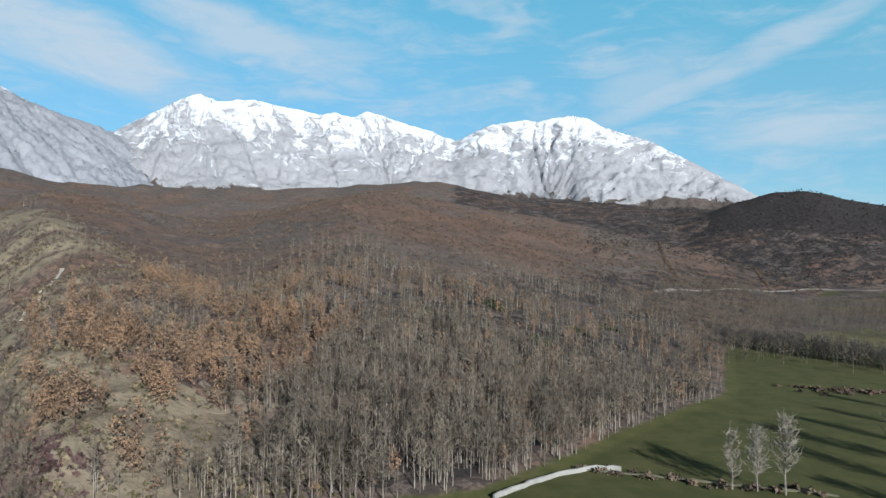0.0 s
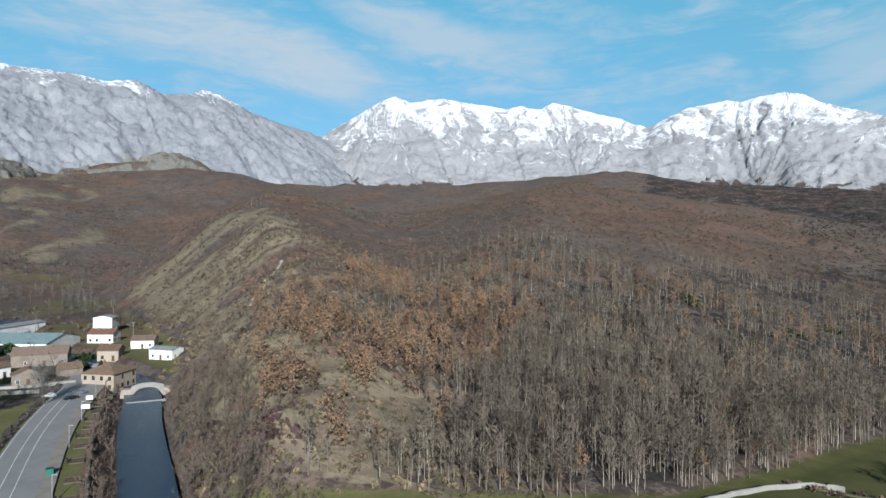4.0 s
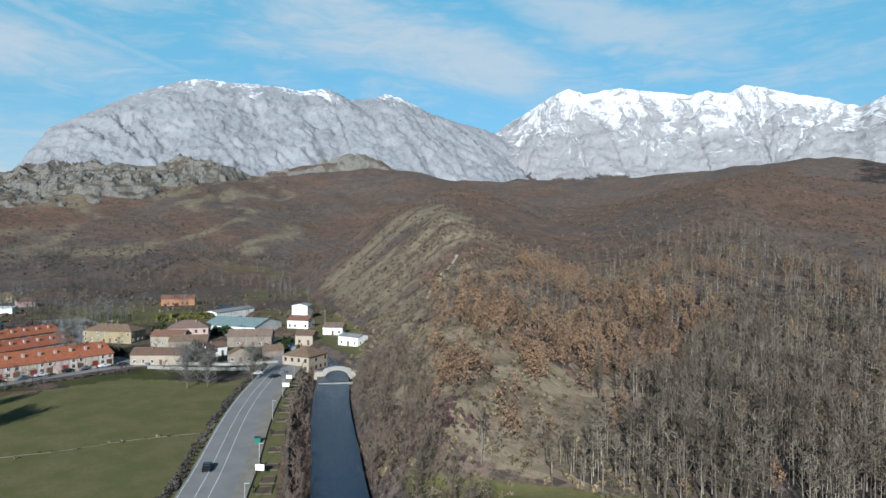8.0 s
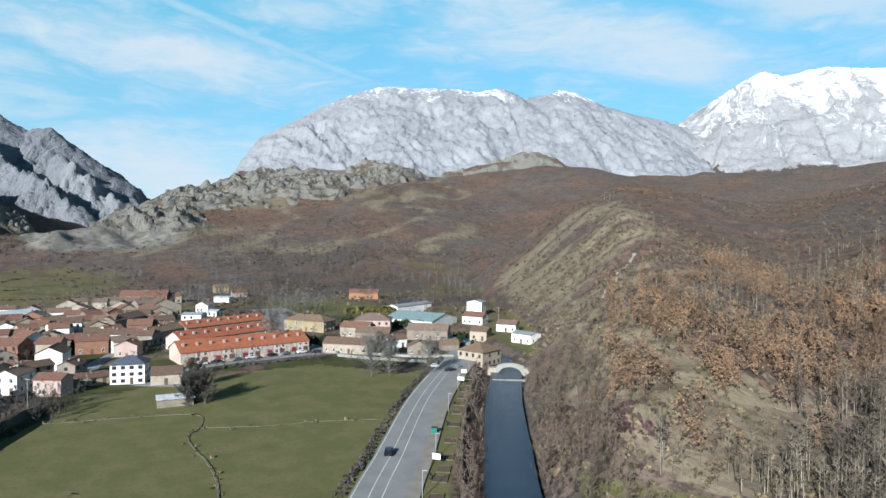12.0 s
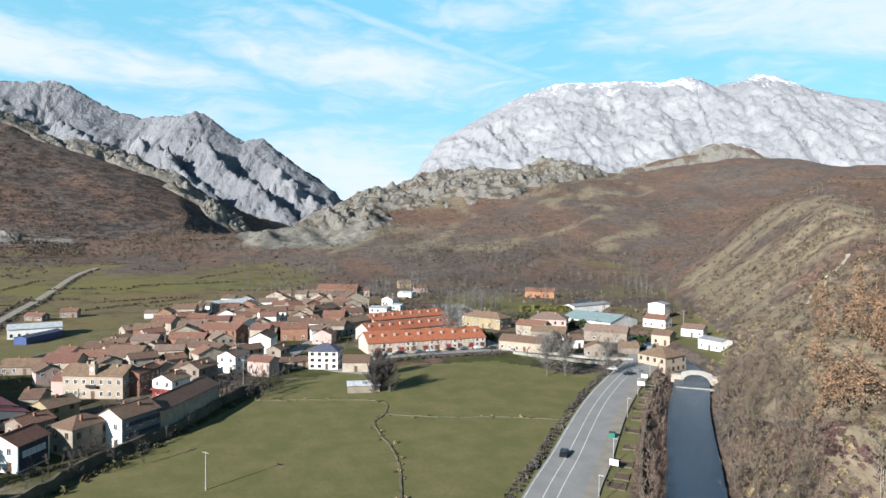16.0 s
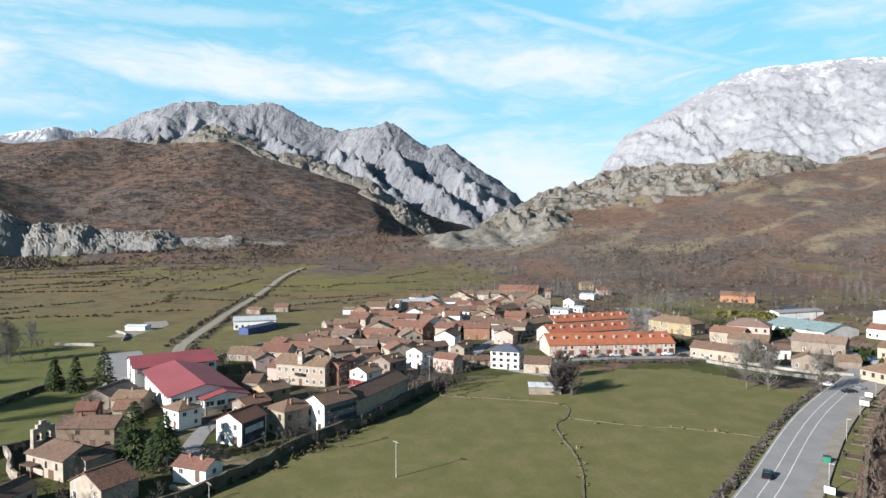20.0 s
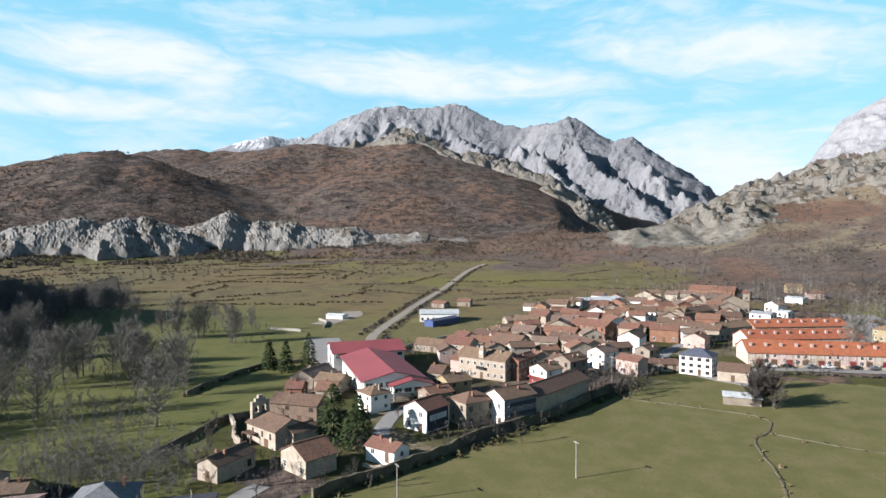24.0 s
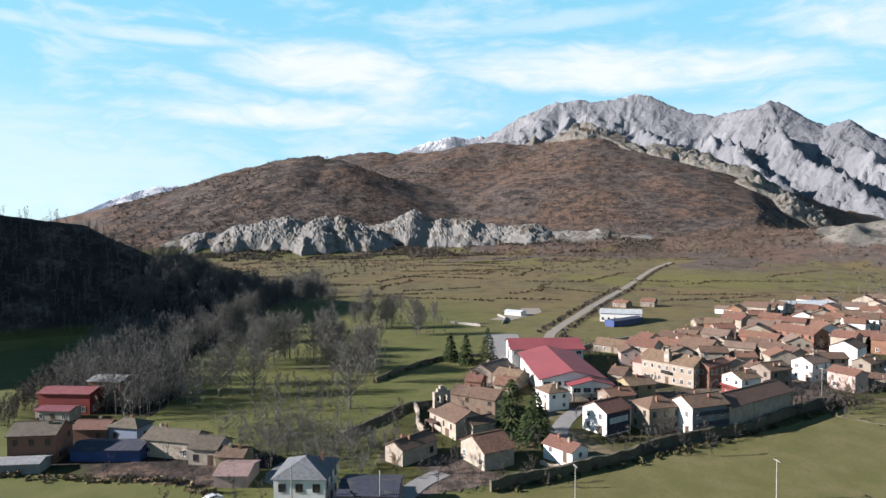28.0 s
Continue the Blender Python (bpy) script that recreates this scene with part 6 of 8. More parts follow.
house(-249.4, 176.9, 45, 16.0, 9.0, 4.6, "ab", "plaster", "tile_tan", "plain", 1, "farm building with a tan roof")
house(-229.6, 174.3, 85, 9.0, 7.0, 4.0, "ab", "white", "tile_tan", "plain", 1, "white farmhouse with a tan roof")
house(-237.3, 201.2, 40, 19.8, 10.0, 5.0, "ab", "plaster", "tile_pale", "plain", 1, "broad farm building with a faded brown roof")
house(-209.1, 171.7, 53, 9.5, 7.0, 3.6, "bc", "plaster", "tile_tan", "plain", 1, "gabled outbuilding with a tan roof")
house(-421.1, 289.3, 49, 22.9, 10.0, 5.0, "ab", "terracotta", "tile_red", "plain", 1, "orange-walled building with a red roof")
house(-208.3, 188.3, 59, 7.6, 7.0, 3.0, "ab", "plaster", "tile_tan", "plain", 0, "low outbuilding with a tan roof")
house(-94.5, -136.0, 118, 10.0, 7.5, 6.4, "ab", "brick", "tile_mossy", "plain", 2, "bare brick house with a dull brown tiled roof")
house(-101.6, -122.4, 112, 15.3, 7.0, 2.6, "ab", "blue", "sheet_dark", "plain", 0, "long dark-roofed shed with a blue side wall")
house(-108.8, -136.8, 112, 8.4, 5.5, 3.2, "ab", "brick", "tile_red", "plain", 1, "low brick house with a red tiled roof")
house(-111.7, -128.6, 100, 8.0, 5.6, 3.6, "hip", "shaded_white", "tile_mossy", "plain", 1, "white house tinted blue for shade, with a dark hipped roof")
house(-108.4, -110.6, 98, 12.5, 7.0, 4.0, "ab", "stone", "tile_mossy", "plain", 1, "old stone house with a mossy tile roof")
house(-107.8, -100.2, 104, 6.6, 7.0, 3.6, "ab", "stone", "tile_mossy", "barn", 1, "stone barn with a mossy brown roof")
house(-107.4, -93.4, 108, 6.0, 5.4, 2.6, "ab", "ochre", "tile_brown", "plain", 1, "small ochre house with a brown roof")
house(-100.8, -87.0, 112, 6.5, 8.0, 2.4, "ab", "pink", "sheet_pink", "plain", 0, "low walled outbuilding with a pale pink roof")
house(-124.0, -164.5, 108, 15.0, 8.0, 5.8, "ab", "red_paint", "sheet_red", "plain", 1, "crimson farm building with a crimson metal roof")
house(-116.6, -160.5, 108, 9.5, 5.0, 3.0, "ab", "stone", "sheet_red", "plain", 1, "low stone wing with a crimson metal roof")
house(-87.6, -133.5, 118, 11.0, 4.2, 2.2, "ab", "grey", "sheet_grey", "plain", 0, "low shed with a pale grey sheet roof beside the brick house")
house(-134.0, -161.0, 106, 10.0, 8.0, 7.2, "ab", "brick", "sheet_grey", "plain", 1, "tall brick farm building with a grey roof")
house(-97.3, -68.0, 110, 9.2, 10.0, 6.2, "hip", "white", "tile_grey", "villa", 2, "grey-roofed white villa with a hipped slate roof")
house(-99.6, -55.7, 110, 10.3, 9.0, 4.0, "ab", "plaster", "sheet_dark", "plain", 0, "house with a dark roof beside the lane")
house(-124.8, -59.7, 70, 5.4, 10.6, 3.6, "bc", "stone", "tile_brown", "plain", 1, "low stone house with a mossy brown roof")


CORE = [(-327, 1), (-281, 26), (-286, 48), (-300, 70), (-345, 112), (-406, 135), (-480, 138), (-480, 95), (-434, 40), (-369, 5)]


def fill_village():
    """The close-set houses of the old core, wherever there is still room among those above."""
    rnd = random.Random(77)
    taken_spots = [o.matrix_basis.translation.xy for o in bpy.data.objects if o.get("group") == "village buildings"]
    made = 0
    for _ in range(900):
        x, y = rnd.uniform(-480, -281), rnd.uniform(0, 140)
        if made >= 46 or not inside(np.array([x]), np.array([y]), CORE)[0] or min((p - Vector((x, y))).length for p in taken_spots) < 11.0:
            continue
        taken_spots.append(Vector((x, y)))
        wall = rnd.choice(("plaster", "plaster", "cream", "white", "stone", "brick"))
        roof = rnd.choice(("tile_red", "tile_brown", "tile_tan", "tile_pale", "tile_red"))
        house(x, y, rnd.choice((62, 70, 78, 100)) + rnd.uniform(-8, 8), rnd.uniform(8, 13), rnd.uniform(7.5, 9.5), rnd.uniform(4.4, 6.2), rnd.choice(("ab", "ab", "bc")), wall, roof, "plain", rnd.choice((1, 2)),
              {"plaster": "weathered plastered", "cream": "cream-painted", "white": "whitewashed", "stone": "old rubble-stone", "brick": "bare brick"}[wall] + " village house with a " + {"tile_red": "red", "tile_brown": "brown", "tile_tan": "tan", "tile_pale": "faded"}[roof] + " tiled roof")
        made += 1


fill_village()
NEAR_CORE = [(-214, -16), (-262, -34), (-327, 1), (-281, 26), (-250, 60), (-226, 44)]


def fill_between():
    """Houses and sheds between the hall and the old core."""
    rnd = random.Random(78)
    spots = [o.matrix_basis.translation.xy for o in bpy.data.objects if o.get("group") == "village buildings"]
    for _ in range(500):
        x, y = rnd.uniform(-327, -214), rnd.uniform(-34, 60)
        if not inside(np.array([x]), np.array([y]), NEAR_CORE)[0] or min((p - Vector((x, y))).length for p in spots) < 10.5:
            continue
        spots.append(Vector((x, y)))
        wall = rnd.choice(("plaster", "stone", "stone", "pink"))
        house(x, y, rnd.choice((50, 64, 110)) + rnd.uniform(-8, 8), rnd.uniform(6, 11), rnd.uniform(6, 8), rnd.uniform(3.0, 5.4), rnd.choice(("ab", "bc")), wall, rnd.choice(("tile_red", "tile_brown", "tile_red")), "plain", rnd.choice((1, 2)),
              {"plaster": "weathered plastered", "stone": "rubble-stone", "pink": "faded pink"}[wall] + " house with an uneven tiled roof in the village")


fill_between()


def red_hall():
    """The long hall under a red roof: two naves that meet at an angle, with a band of windows and an open undercroft."""
    ob = stand("red_roofed_hall", -200, -38, 0)
    tagged(ob, "long white hall with a wide red metal roof", "hall")
    inv = ob.matrix_world.inverted()
    for x, y, turn, w, d, h, base in HALL:
        m = inv @ pose(x, y, 0, 0, 0, turn)
        rise = d / 2 * 0.24
        bm = bmesh.new()
        put_box(bm, -w / 2, w / 2, -d / 2, d / 2, base, h)
        for s in (-1, 1):
            v = [bm.verts.new(p) for p in ((s * w / 2, -d / 2, h), (s * w / 2, d / 2, h), (s * w / 2, 0, h + rise))]
            bm.faces.new(v)
        bm.transform(m)
        part("wall", bm, "white", ob)
        bm = bmesh.new()
        for s in (-1, 1):
            for z0, z1 in ((0.0, 0.2),):
                pts = [(-w / 2 - 0.7, s * (d / 2 + 0.9), h - 0.27), (w / 2 + 0.7, s * (d / 2 + 0.9), h - 0.27), (w / 2 + 0.7, 0, h + rise), (-w / 2 - 0.7, 0, h + rise)]
                top = [bm.verts.new((a, b, c + z1)) for a, b, c in pts]
                bot = [bm.verts.new((a, b, c + z0)) for a, b, c in pts]
                bm.faces.new(top), bm.faces.new(bot)
                for i in range(4):
                    bm.faces.new((bot[i], bot[(i + 1) % 4], top[(i + 1) % 4], top[i]))
        bmesh.ops.recalc_face_normals(bm, faces=bm.faces)
        bm.transform(m)
        part("roof", bm, "hall_red", ob, "faded red metal roof")
        n = int(w / 3.2)
        for i in range(n):
            win = put_window(ob, 0, 0, 0, 0, 1.7, 1.2)
            win.matrix_local = m @ pose(-w / 2 + (i + 0.5) * w / n, -d / 2, h - 2.0)
        for i in range(int(d / 3)):
            win = put_window(ob, 0, 0, 0, 0, 2.1, 1.3)
            win.matrix_local = m @ pose(w / 2, -d / 2 + (i + 0.5) * d / int(d / 3), h - 2.1, 0, 0, 90)
        if base > 0:
            for k in (-0.45, 0, 0.45):
                bm = boxes((w / 2 - 0.9, w / 2 - 0.4, k * d - 0.25, k * d + 0.25, -1.0, base))
                bm.transform(m)
                part("pillar", bm, "concrete", ob)


# x, y, turn, length, depth, eaves height, underside
HALL = [(-206.0, -45.0, 24.5, 41, 18.5, 5.8, -1.0), (-189.0, -32.2, 24.5, 8, 12, 4.8, 2.3), (-235.8, -57.2, 113, 26, 19, 6.5, -1.0)]
red_hall()


def bell_gable():
    ob = stand("bell_gable", -148.4, -62.4, 146)
    tagged(ob, "stone bell gable with two arched openings", "bell gable")
    bm = bmesh.new()
    put_box(bm, -2.4, 2.4, -0.5, 0.5, -1, 6.2)
    for x0, x1 in ((-2.4, -1.7), (-0.35, 0.35), (1.7, 2.4)):
        put_box(bm, x0, x1, -0.5, 0.5, 6.2, 8.2)
    put_box(bm, -2.4, 2.4, -0.5, 0.5, 8.2, 9.0)
    put_box(bm, -1.4, 1.4, -0.45, 0.45, 9.0, 9.7)
    put_box(bm, -0.6, 0.6, -0.4, 0.4, 9.7, 10.4)
    for cx in (-1.02, 1.02):
        for s in (-1, 1):
            a = [bm.verts.new((cx + s * 0.68, y, 8.2)) for y in (-0.49, 0.49)] + [bm.verts.new((cx + s * 0.68, y, 7.6)) for y in (-0.49, 0.49)] + [bm.verts.new((cx + s * 0.1, y, 8.2)) for y in (-0.49, 0.49)]
            bm.faces.new((a[0], a[2], a[4])), bm.faces.new((a[1], a[5], a[3])), bm.faces.new((a[2], a[3], a[5], a[4]))
    part("gable", bm, "stone", ob)
    for cx in (-1.02, 1.02):
        bm = bmesh.new()
        bmesh.ops.create_cone(bm, cap_ends=True, segments=12, radius1=0.42, radius2=0.2, depth=0.7, matrix=pose(cx, 0, 7.2))
        part("bell", bm, "dark_metal", ob)


bell_gable()


def pole(x, y, h, label, arm=True):
    ob = stand("utility_pole", x, y, 35)
    tagged(ob, label, "pole", "utility poles")
    bm = bmesh.new()
    bmesh.ops.create_cone(bm, cap_ends=True, segments=8, radius1=0.16, radius2=0.10, depth=h + 1, matrix=pose(0, 0, h / 2 - 0.5))
    part("post", bm, "concrete", ob)
    if arm:
        part("crossarm", boxes((-0.9, 0.9, -0.06, 0.06, h - 0.35, h - 0.2)), "concrete", ob)
        for k in (-0.75, 0, 0.75):
            part("insulator", boxes((k - 0.05, k + 0.05, -0.05, 0.05, h - 0.2, h + 0.05)), "glass", ob)


for x, y, h in ((-130, 12, 7.6), (-212, 31, 9.0), (-249, 263, 10.0), (-115, -22, 7.0), (-96, -52, 8.5), (-90, -66, 9.0), (-360, 140, 14.0), (-300, 170, 10.0), (-255, -228, 12.0)):
    pole(x, y, h, "pale concrete utility pole with a short crossarm")


def parked_car(x, y, turn, paint_name, label, z=0.3):
    ob = stand("car", x, y, turn, z)
    tagged(ob, label, "car", "cars")
    bm = bmesh.new()
    prof = ((-2.05, 0.35), (-2.1, 0.75), (-1.9, 0.95), (-1.2, 1.02), (-0.55, 1.45), (0.75, 1.47), (1.55, 1.02), (2.0, 0.95), (2.1, 0.7), (2.05, 0.35))
    sides = [[bm.verts.new((px, s * (0.86 if pz < 1.2 else 0.68), pz)) for px, pz in prof] for s in (-1, 1)]
    bm.faces.new(sides[0][::-1]), bm.faces.new(sides[1])
    for i in range(len(prof)):
        j = (i + 1) % len(prof)
        bm.faces.new((sides[0][i], sides[0][j], sides[1][j], sides[1][i]))
    body = part("body", bm, paint_name, ob)
    part("windscreen", boxes((-0.95, -0.9, -0.6, 0.6, 1.1, 1.36)), "glass", body)
    for s in (-1, 1):
        part("side_window", boxes((-0.6, 0.95, s * 0.80 - 0.03, s * 0.80 + 0.03, 1.06, 1.36)), "glass", body)
    for px in (-1.3, 1.35):
        for s in (-1, 1):
            bm = bmesh.new()
            bmesh.ops.create_cone(bm, cap_ends=True, segments=14, radius1=0.33, radius2=0.33, depth=0.22, matrix=pose(px, s * 0.80, 0.33, 90))
            wheel = part("wheel", bm, "rubber", ob)
            bm = bmesh.new()
            bmesh.ops.create_cone(bm, cap_ends=True, segments=10, radius1=0.19, radius2=0.19, depth=0.24, matrix=pose(px, s * 0.80, 0.33, 90))
            part("rim", bm, "sheet_grey", wheel)


paint("car_white", (0.434, 0.434, 0.434), (0.406, 0.406, 0.406), 1.0, rough=0.25, bump=0.0, grain=0.0, spec=0.6)
paint("car_grey", (0.112, 0.119, 0.126), (0.105, 0.112, 0.119), 1.0, rough=0.25, bump=0.0, grain=0.0, spec=0.6)
parked_car(-116, 86.6, 137, "car_black", "black car on the asphalt road")
for i, (x, y) in enumerate(((-243, 92), (-243.5, 98), (-243, 106), (-243.5, 112), (-243, 121), (-242.5, 127), (-241.5, 134), (-238, 139), (-232, 147))):
    parked_car(x, y, 90 + 6 * (i % 3), ("car_white", "car_black", "car_grey")[i % 3], "car parked in front of the terraced houses", 0.15)
for i, (x, y) in enumerate(((-178, 165), (-183, 158), (-174, 158), (-118, -36), (-90, -84), (-236, -70), (-330, 178), (-342, 182))):
    parked_car(x, y, 40 * i, ("car_grey", "car_white", "car_black")[i % 3], "car parked beside the village street", 0.15)


def footbridge():
    ob = new("stone_footbridge")
    ob.matrix_world = pose(-164.5, 180.5, 0, 0, 0, 40)
    tagged(ob, "small pale stone arch bridge over the river", "bridge")
    bm = bmesh.new()
    n, span = 14, 5.2
    top = [(-span + 2 * span * i / n, 0.0 + 1.0 * (1 - (2 * i / n - 1) ** 2)) for i in range(n + 1)]
    low = [(-span + 2 * span * i / n, -2.2 + 2.7 * math.sqrt(max(0.0, 1 - ((2 * i / n - 1) / 0.86) ** 2)) if abs(2 * i / n - 1) < 0.86 else -3.0) for i in range(n + 1)]
    for s0, s1 in ((-1.5, 1.5),):
        a = [[bm.verts.new((x, s, z)) for x, z in line] for s in (s0, s1) for line in (top, low)]
        for i in range(n):
            bm.faces.new((a[0][i], a[0][i + 1], a[1][i + 1], a[1][i])), bm.faces.new((a[2][i], a[3][i], a[3][i + 1], a[2][i + 1]))
            bm.faces.new((a[0][i], a[2][i], a[2][i + 1], a[0][i + 1])), bm.faces.new((a[1][i], a[1][i + 1], a[3][i + 1], a[3][i]))
    bmesh.ops.recalc_face_normals(bm, faces=bm.faces)
    part("arch", bm, "concrete", ob)
    for s in (-1, 1):
        part("abutment", boxes(*[(min(s * 5.2, s * 8.6), max(s * 5.2, s * 8.6), -1.5, 1.5, -3.2, 0.0)]), "stone", ob)
    for s in (-1.4, 1.4):
        bm = bmesh.new()
        rows = [[bm.verts.new((x, s + k, z + q)) for k, q in ((-0.12, 0), (-0.12, 0.5), (0.12, 0.5), (0.12, 0))] for x, z in top]
        for r0, r1 in zip(rows, rows[1:]):
            for k in range(3):
                bm.faces.new((r0[k], r0[k + 1], r1[k + 1], r1[k]))
        bmesh.ops.recalc_face_normals(bm, faces=bm.faces)
        part("parapet", bm, "concrete", ob)


footbridge()
rough_wall("weir", [(-160, 166), (-155, 170), (-151, 174)], 0.22, 0.6, "concrete", "low white weir with broken water", 31)
for v in bpy.data.objects["weir"].data.vertices:
    v.co.z = v.co.z + 1.35 if v.co.z < -1 else v.co.z
bpy.data.objects["weir"].location.z = 0.0


def riverside_park():
    """Beds, benches, trees, boards and a bin on the strip between road and river."""
    line = dense(ROAD[2:9], 12)
    rnd = random.Random(8)
    for i in range(8, len(line) - 6, 4):
        p, q = line[i], line[i + 1]
        way = (q - p).normalized()
        side = Vector((way.y, -way.x))
        turn = math.degrees(math.atan2(way.y, way.x))
        c = p + side * 11.2
        bed = stand("garden_bed", c.x, c.y, turn, ground_at(c.x, c.y))
        tagged(bed, "rectangular garden bed with a pale edging", "garden bed", "park beds")
        part("edging", boxes((-1.9, 1.9, -1.5, -1.3, -0.6, 0.3), (-1.9, 1.9, 1.3, 1.5, -0.6, 0.3), (-1.9, -1.7, -1.3, 1.3, -0.6, 0.3), (1.7, 1.9, -1.3, 1.3, -0.6, 0.3)), "drystone", bed)
        part("soil", boxes((-1.7, 1.7, -1.3, 1.3, -0.6, 0.22)), "leaf_brown", bed)
        if i % 8 == 0:
            c = p + side * 9.2
            bench = stand("park_bench", c.x, c.y, turn, 0.42)
            tagged(bench, "wooden park bench on the pavement", "bench", "park benches")
            part("seat", boxes((-0.8, 0.8, -0.2, 0.2, 0.42, 0.48)), "wood_brown", bench)
            part("backrest", boxes((-0.8, 0.8, 0.2, 0.25, 0.5, 0.9)), "wood_brown", bench)
            for k in (-0.65, 0.65):
                part("leg", boxes((k - 0.04, k + 0.04, -0.18, 0.24, -0.3, 0.42)), "dark_metal", bench)
        if i % 12 == 0:
            c = p + side * 8.6
            lamp = stand("street_lamp", c.x, c.y, turn, 0.3)
            tagged(lamp, "slim grey street lamp beside the road", "street lamp", "street lamps")
            part("post", boxes((-0.06, 0.06, -0.06, 0.06, -0.2, 5.2)), "sheet_grey", lamp)
            part("head", boxes((-0.12, 0.12, -0.9, 0.1, 5.1, 5.25)), "sheet_grey", lamp)
    for x, y, w, label in ((-104.5, 91, 1.9, "white notice board on posts"), (-157, 147.5, 2.4, "white board beside the road"), (-165, 156.5, 2.0, "white board near the houses")):
        ob = stand("notice_board", x, y, 30, 0.3)
        tagged(ob, label, "sign", "notice boards")
        part("board", boxes((-w / 2, w / 2, -0.05, 0.05, 0.9, 2.2)), "white", ob)
        for k in (-w / 2 + 0.1, w / 2 - 0.1):
            part("post", boxes((k - 0.05, k + 0.05, 0.06, 0.14, -0.5, 2.2)), "wood_brown", ob)
    ob = stand("recycling_bin", -121.2, 104.8, 45, 0.3)
    tagged(ob, "green recycling bin beside the road", "bin")
    part("body", boxes((-0.7, 0.7, -0.55, 0.55, 0, 1.35)), "green_plastic", ob)
    part("lid", boxes((-0.75, 0.75, -0.6, 0.6, 1.35, 1.5)), "dark_metal", ob)


riverside_park()

# ---- rock ----


def build_outcrop(name, label, points, width, seed):
    """A rib of pale limestone standing out of the slope."""
    crest = ridge(points)
    xs, ys = [p[0] for p in crest], [p[1] for p in crest]
    x, y = np.meshgrid(np.arange(min(xs) - 90, max(xs) + 90, 2.7), np.arange(min(ys) - 90, max(ys) + 90, 2.7))
    wx, wy = x + 16 * fractal(x, y, 50, 3, seed=seed + 1), y + 16 * fractal(x, y, 50, 3, seed=seed + 2)
    d, along = line_distance(wx, wy, crest)
    g = land(x, y)
    top = np.interp(along, np.arange(len(crest)), [p[2] for p in crest])
    along_noise = fractal(along * 31 + 0 * x, d * 0.2, 40, 3, seed=seed + 4)
    lift = np.clip((top - g) * np.clip(0.95 + 0.4 * along_noise, 0.6, 1.2), 3.5 + 9 * np.clip(along_noise + 0.2, 0, 1), None)
    width = width * np.clip(0.95 + 0.5 * along_noise, 0.6, 1.2)
    h = g - 3 + (0.92 * lift + 3) * np.clip(1 - (d / width) ** 1.25, 0, 1) ** 1.1
    jag = fractal(wx, wy, 11, 4, 0.66, seed=seed + 3, ridged=True) + 0.5 * fractal(wx, wy, 34, 2, seed=seed + 6)
    h = h + np.clip((h - g) / 8, 0, 1) * jag * 4.6 + np.clip((h - g) / 8, 0, 1) * 2.2 * fractal(x * 0.8 + y * 0.6, (y * 0.8 - x * 0.6) * 0.4, 8, 3, 0.6, seed=seed + 8, ridged=True) - np.clip(4 - (h - g), 0, 4)
    h = np.where(d > width, g - 4, h)
    return tagged(sheet(name, x, y, h, PALETTE["outcrop"], smooth=False), label, "rock", kind="structure")


PALETTE["outcrop"] = rock_material("outcrop_limestone", (0.178, 0.172, 0.162), (0.062, 0.059, 0.054), 0.045, 0.7)
build_outcrop("limestone_outcrop", "long broken grey limestone outcrop above the meadows",
              [(120.76, 1080, -0.56), (119.4, 1075, 0.04), (117.9, 1065, 0.7), (115.4, 1060, 1.7), (113, 1045, 1.1), (110.6, 1040, 1.2), (109.1, 1035, 0.54), (107.1, 1025, 0.1), (104.8, 1020, 0.34),
               (102.2, 1010, -0.6), (99.9, 1000, -1.2), (97.6, 995, -1.7), (96.1, 990, -1.6), (94.9, 985, -2.3)], 62, 210)
build_outcrop("limestone_outcrop", "rounded grey limestone outcrop at the foot of the dark hill",
              [(135.6, 1090, -1.4), (134.4, 1085, -0.6), (132.5, 1080, 0.0), (131.8, 1070, -0.5), (130.8, 1062, 0.2), (128.7, 1050, 1.1), (126.2, 1040, 1.4), (124.6, 1035, 0.6), (123.3, 1030, 1.3),
               (121.4, 1030, 1.5), (119.9, 1035, 1.1), (119.3, 1045, 0.0)], 76, 230)

# ---- trees and shrubs ----


def hill_side(x, y):
    d, _ = line_distance(x, y, FOOT)
    return np.where(inside(x, y, FOOT), d, -d)


def polar(x, y):
    return np.degrees(np.arctan2(-x, y)), np.hypot(x, y)


def oak_zone(x, y):
    """Where brown-leaved oaks stand rather than bare trees: a ragged edge, and some of each among the other."""
    az, r = polar(x, y)
    return np.clip((az + 14 * fractal(x, y, 70, 3, seed=61) - 8) / 14, 0, 1) + 0.8 * fractal(x, y, 7, 2, seed=62) > 0.6


def open_ground(x, y):
    """The bare knoll and its slopes."""
    n = fractal(x, y, 30, 3, seed=63)
    az, r = polar(x, y)
    return (np.hypot(x + 66, y - 141) < 20 * (1 + 0.5 * n)) | ((az > 27) & (n > -0.15) & (r > 190))


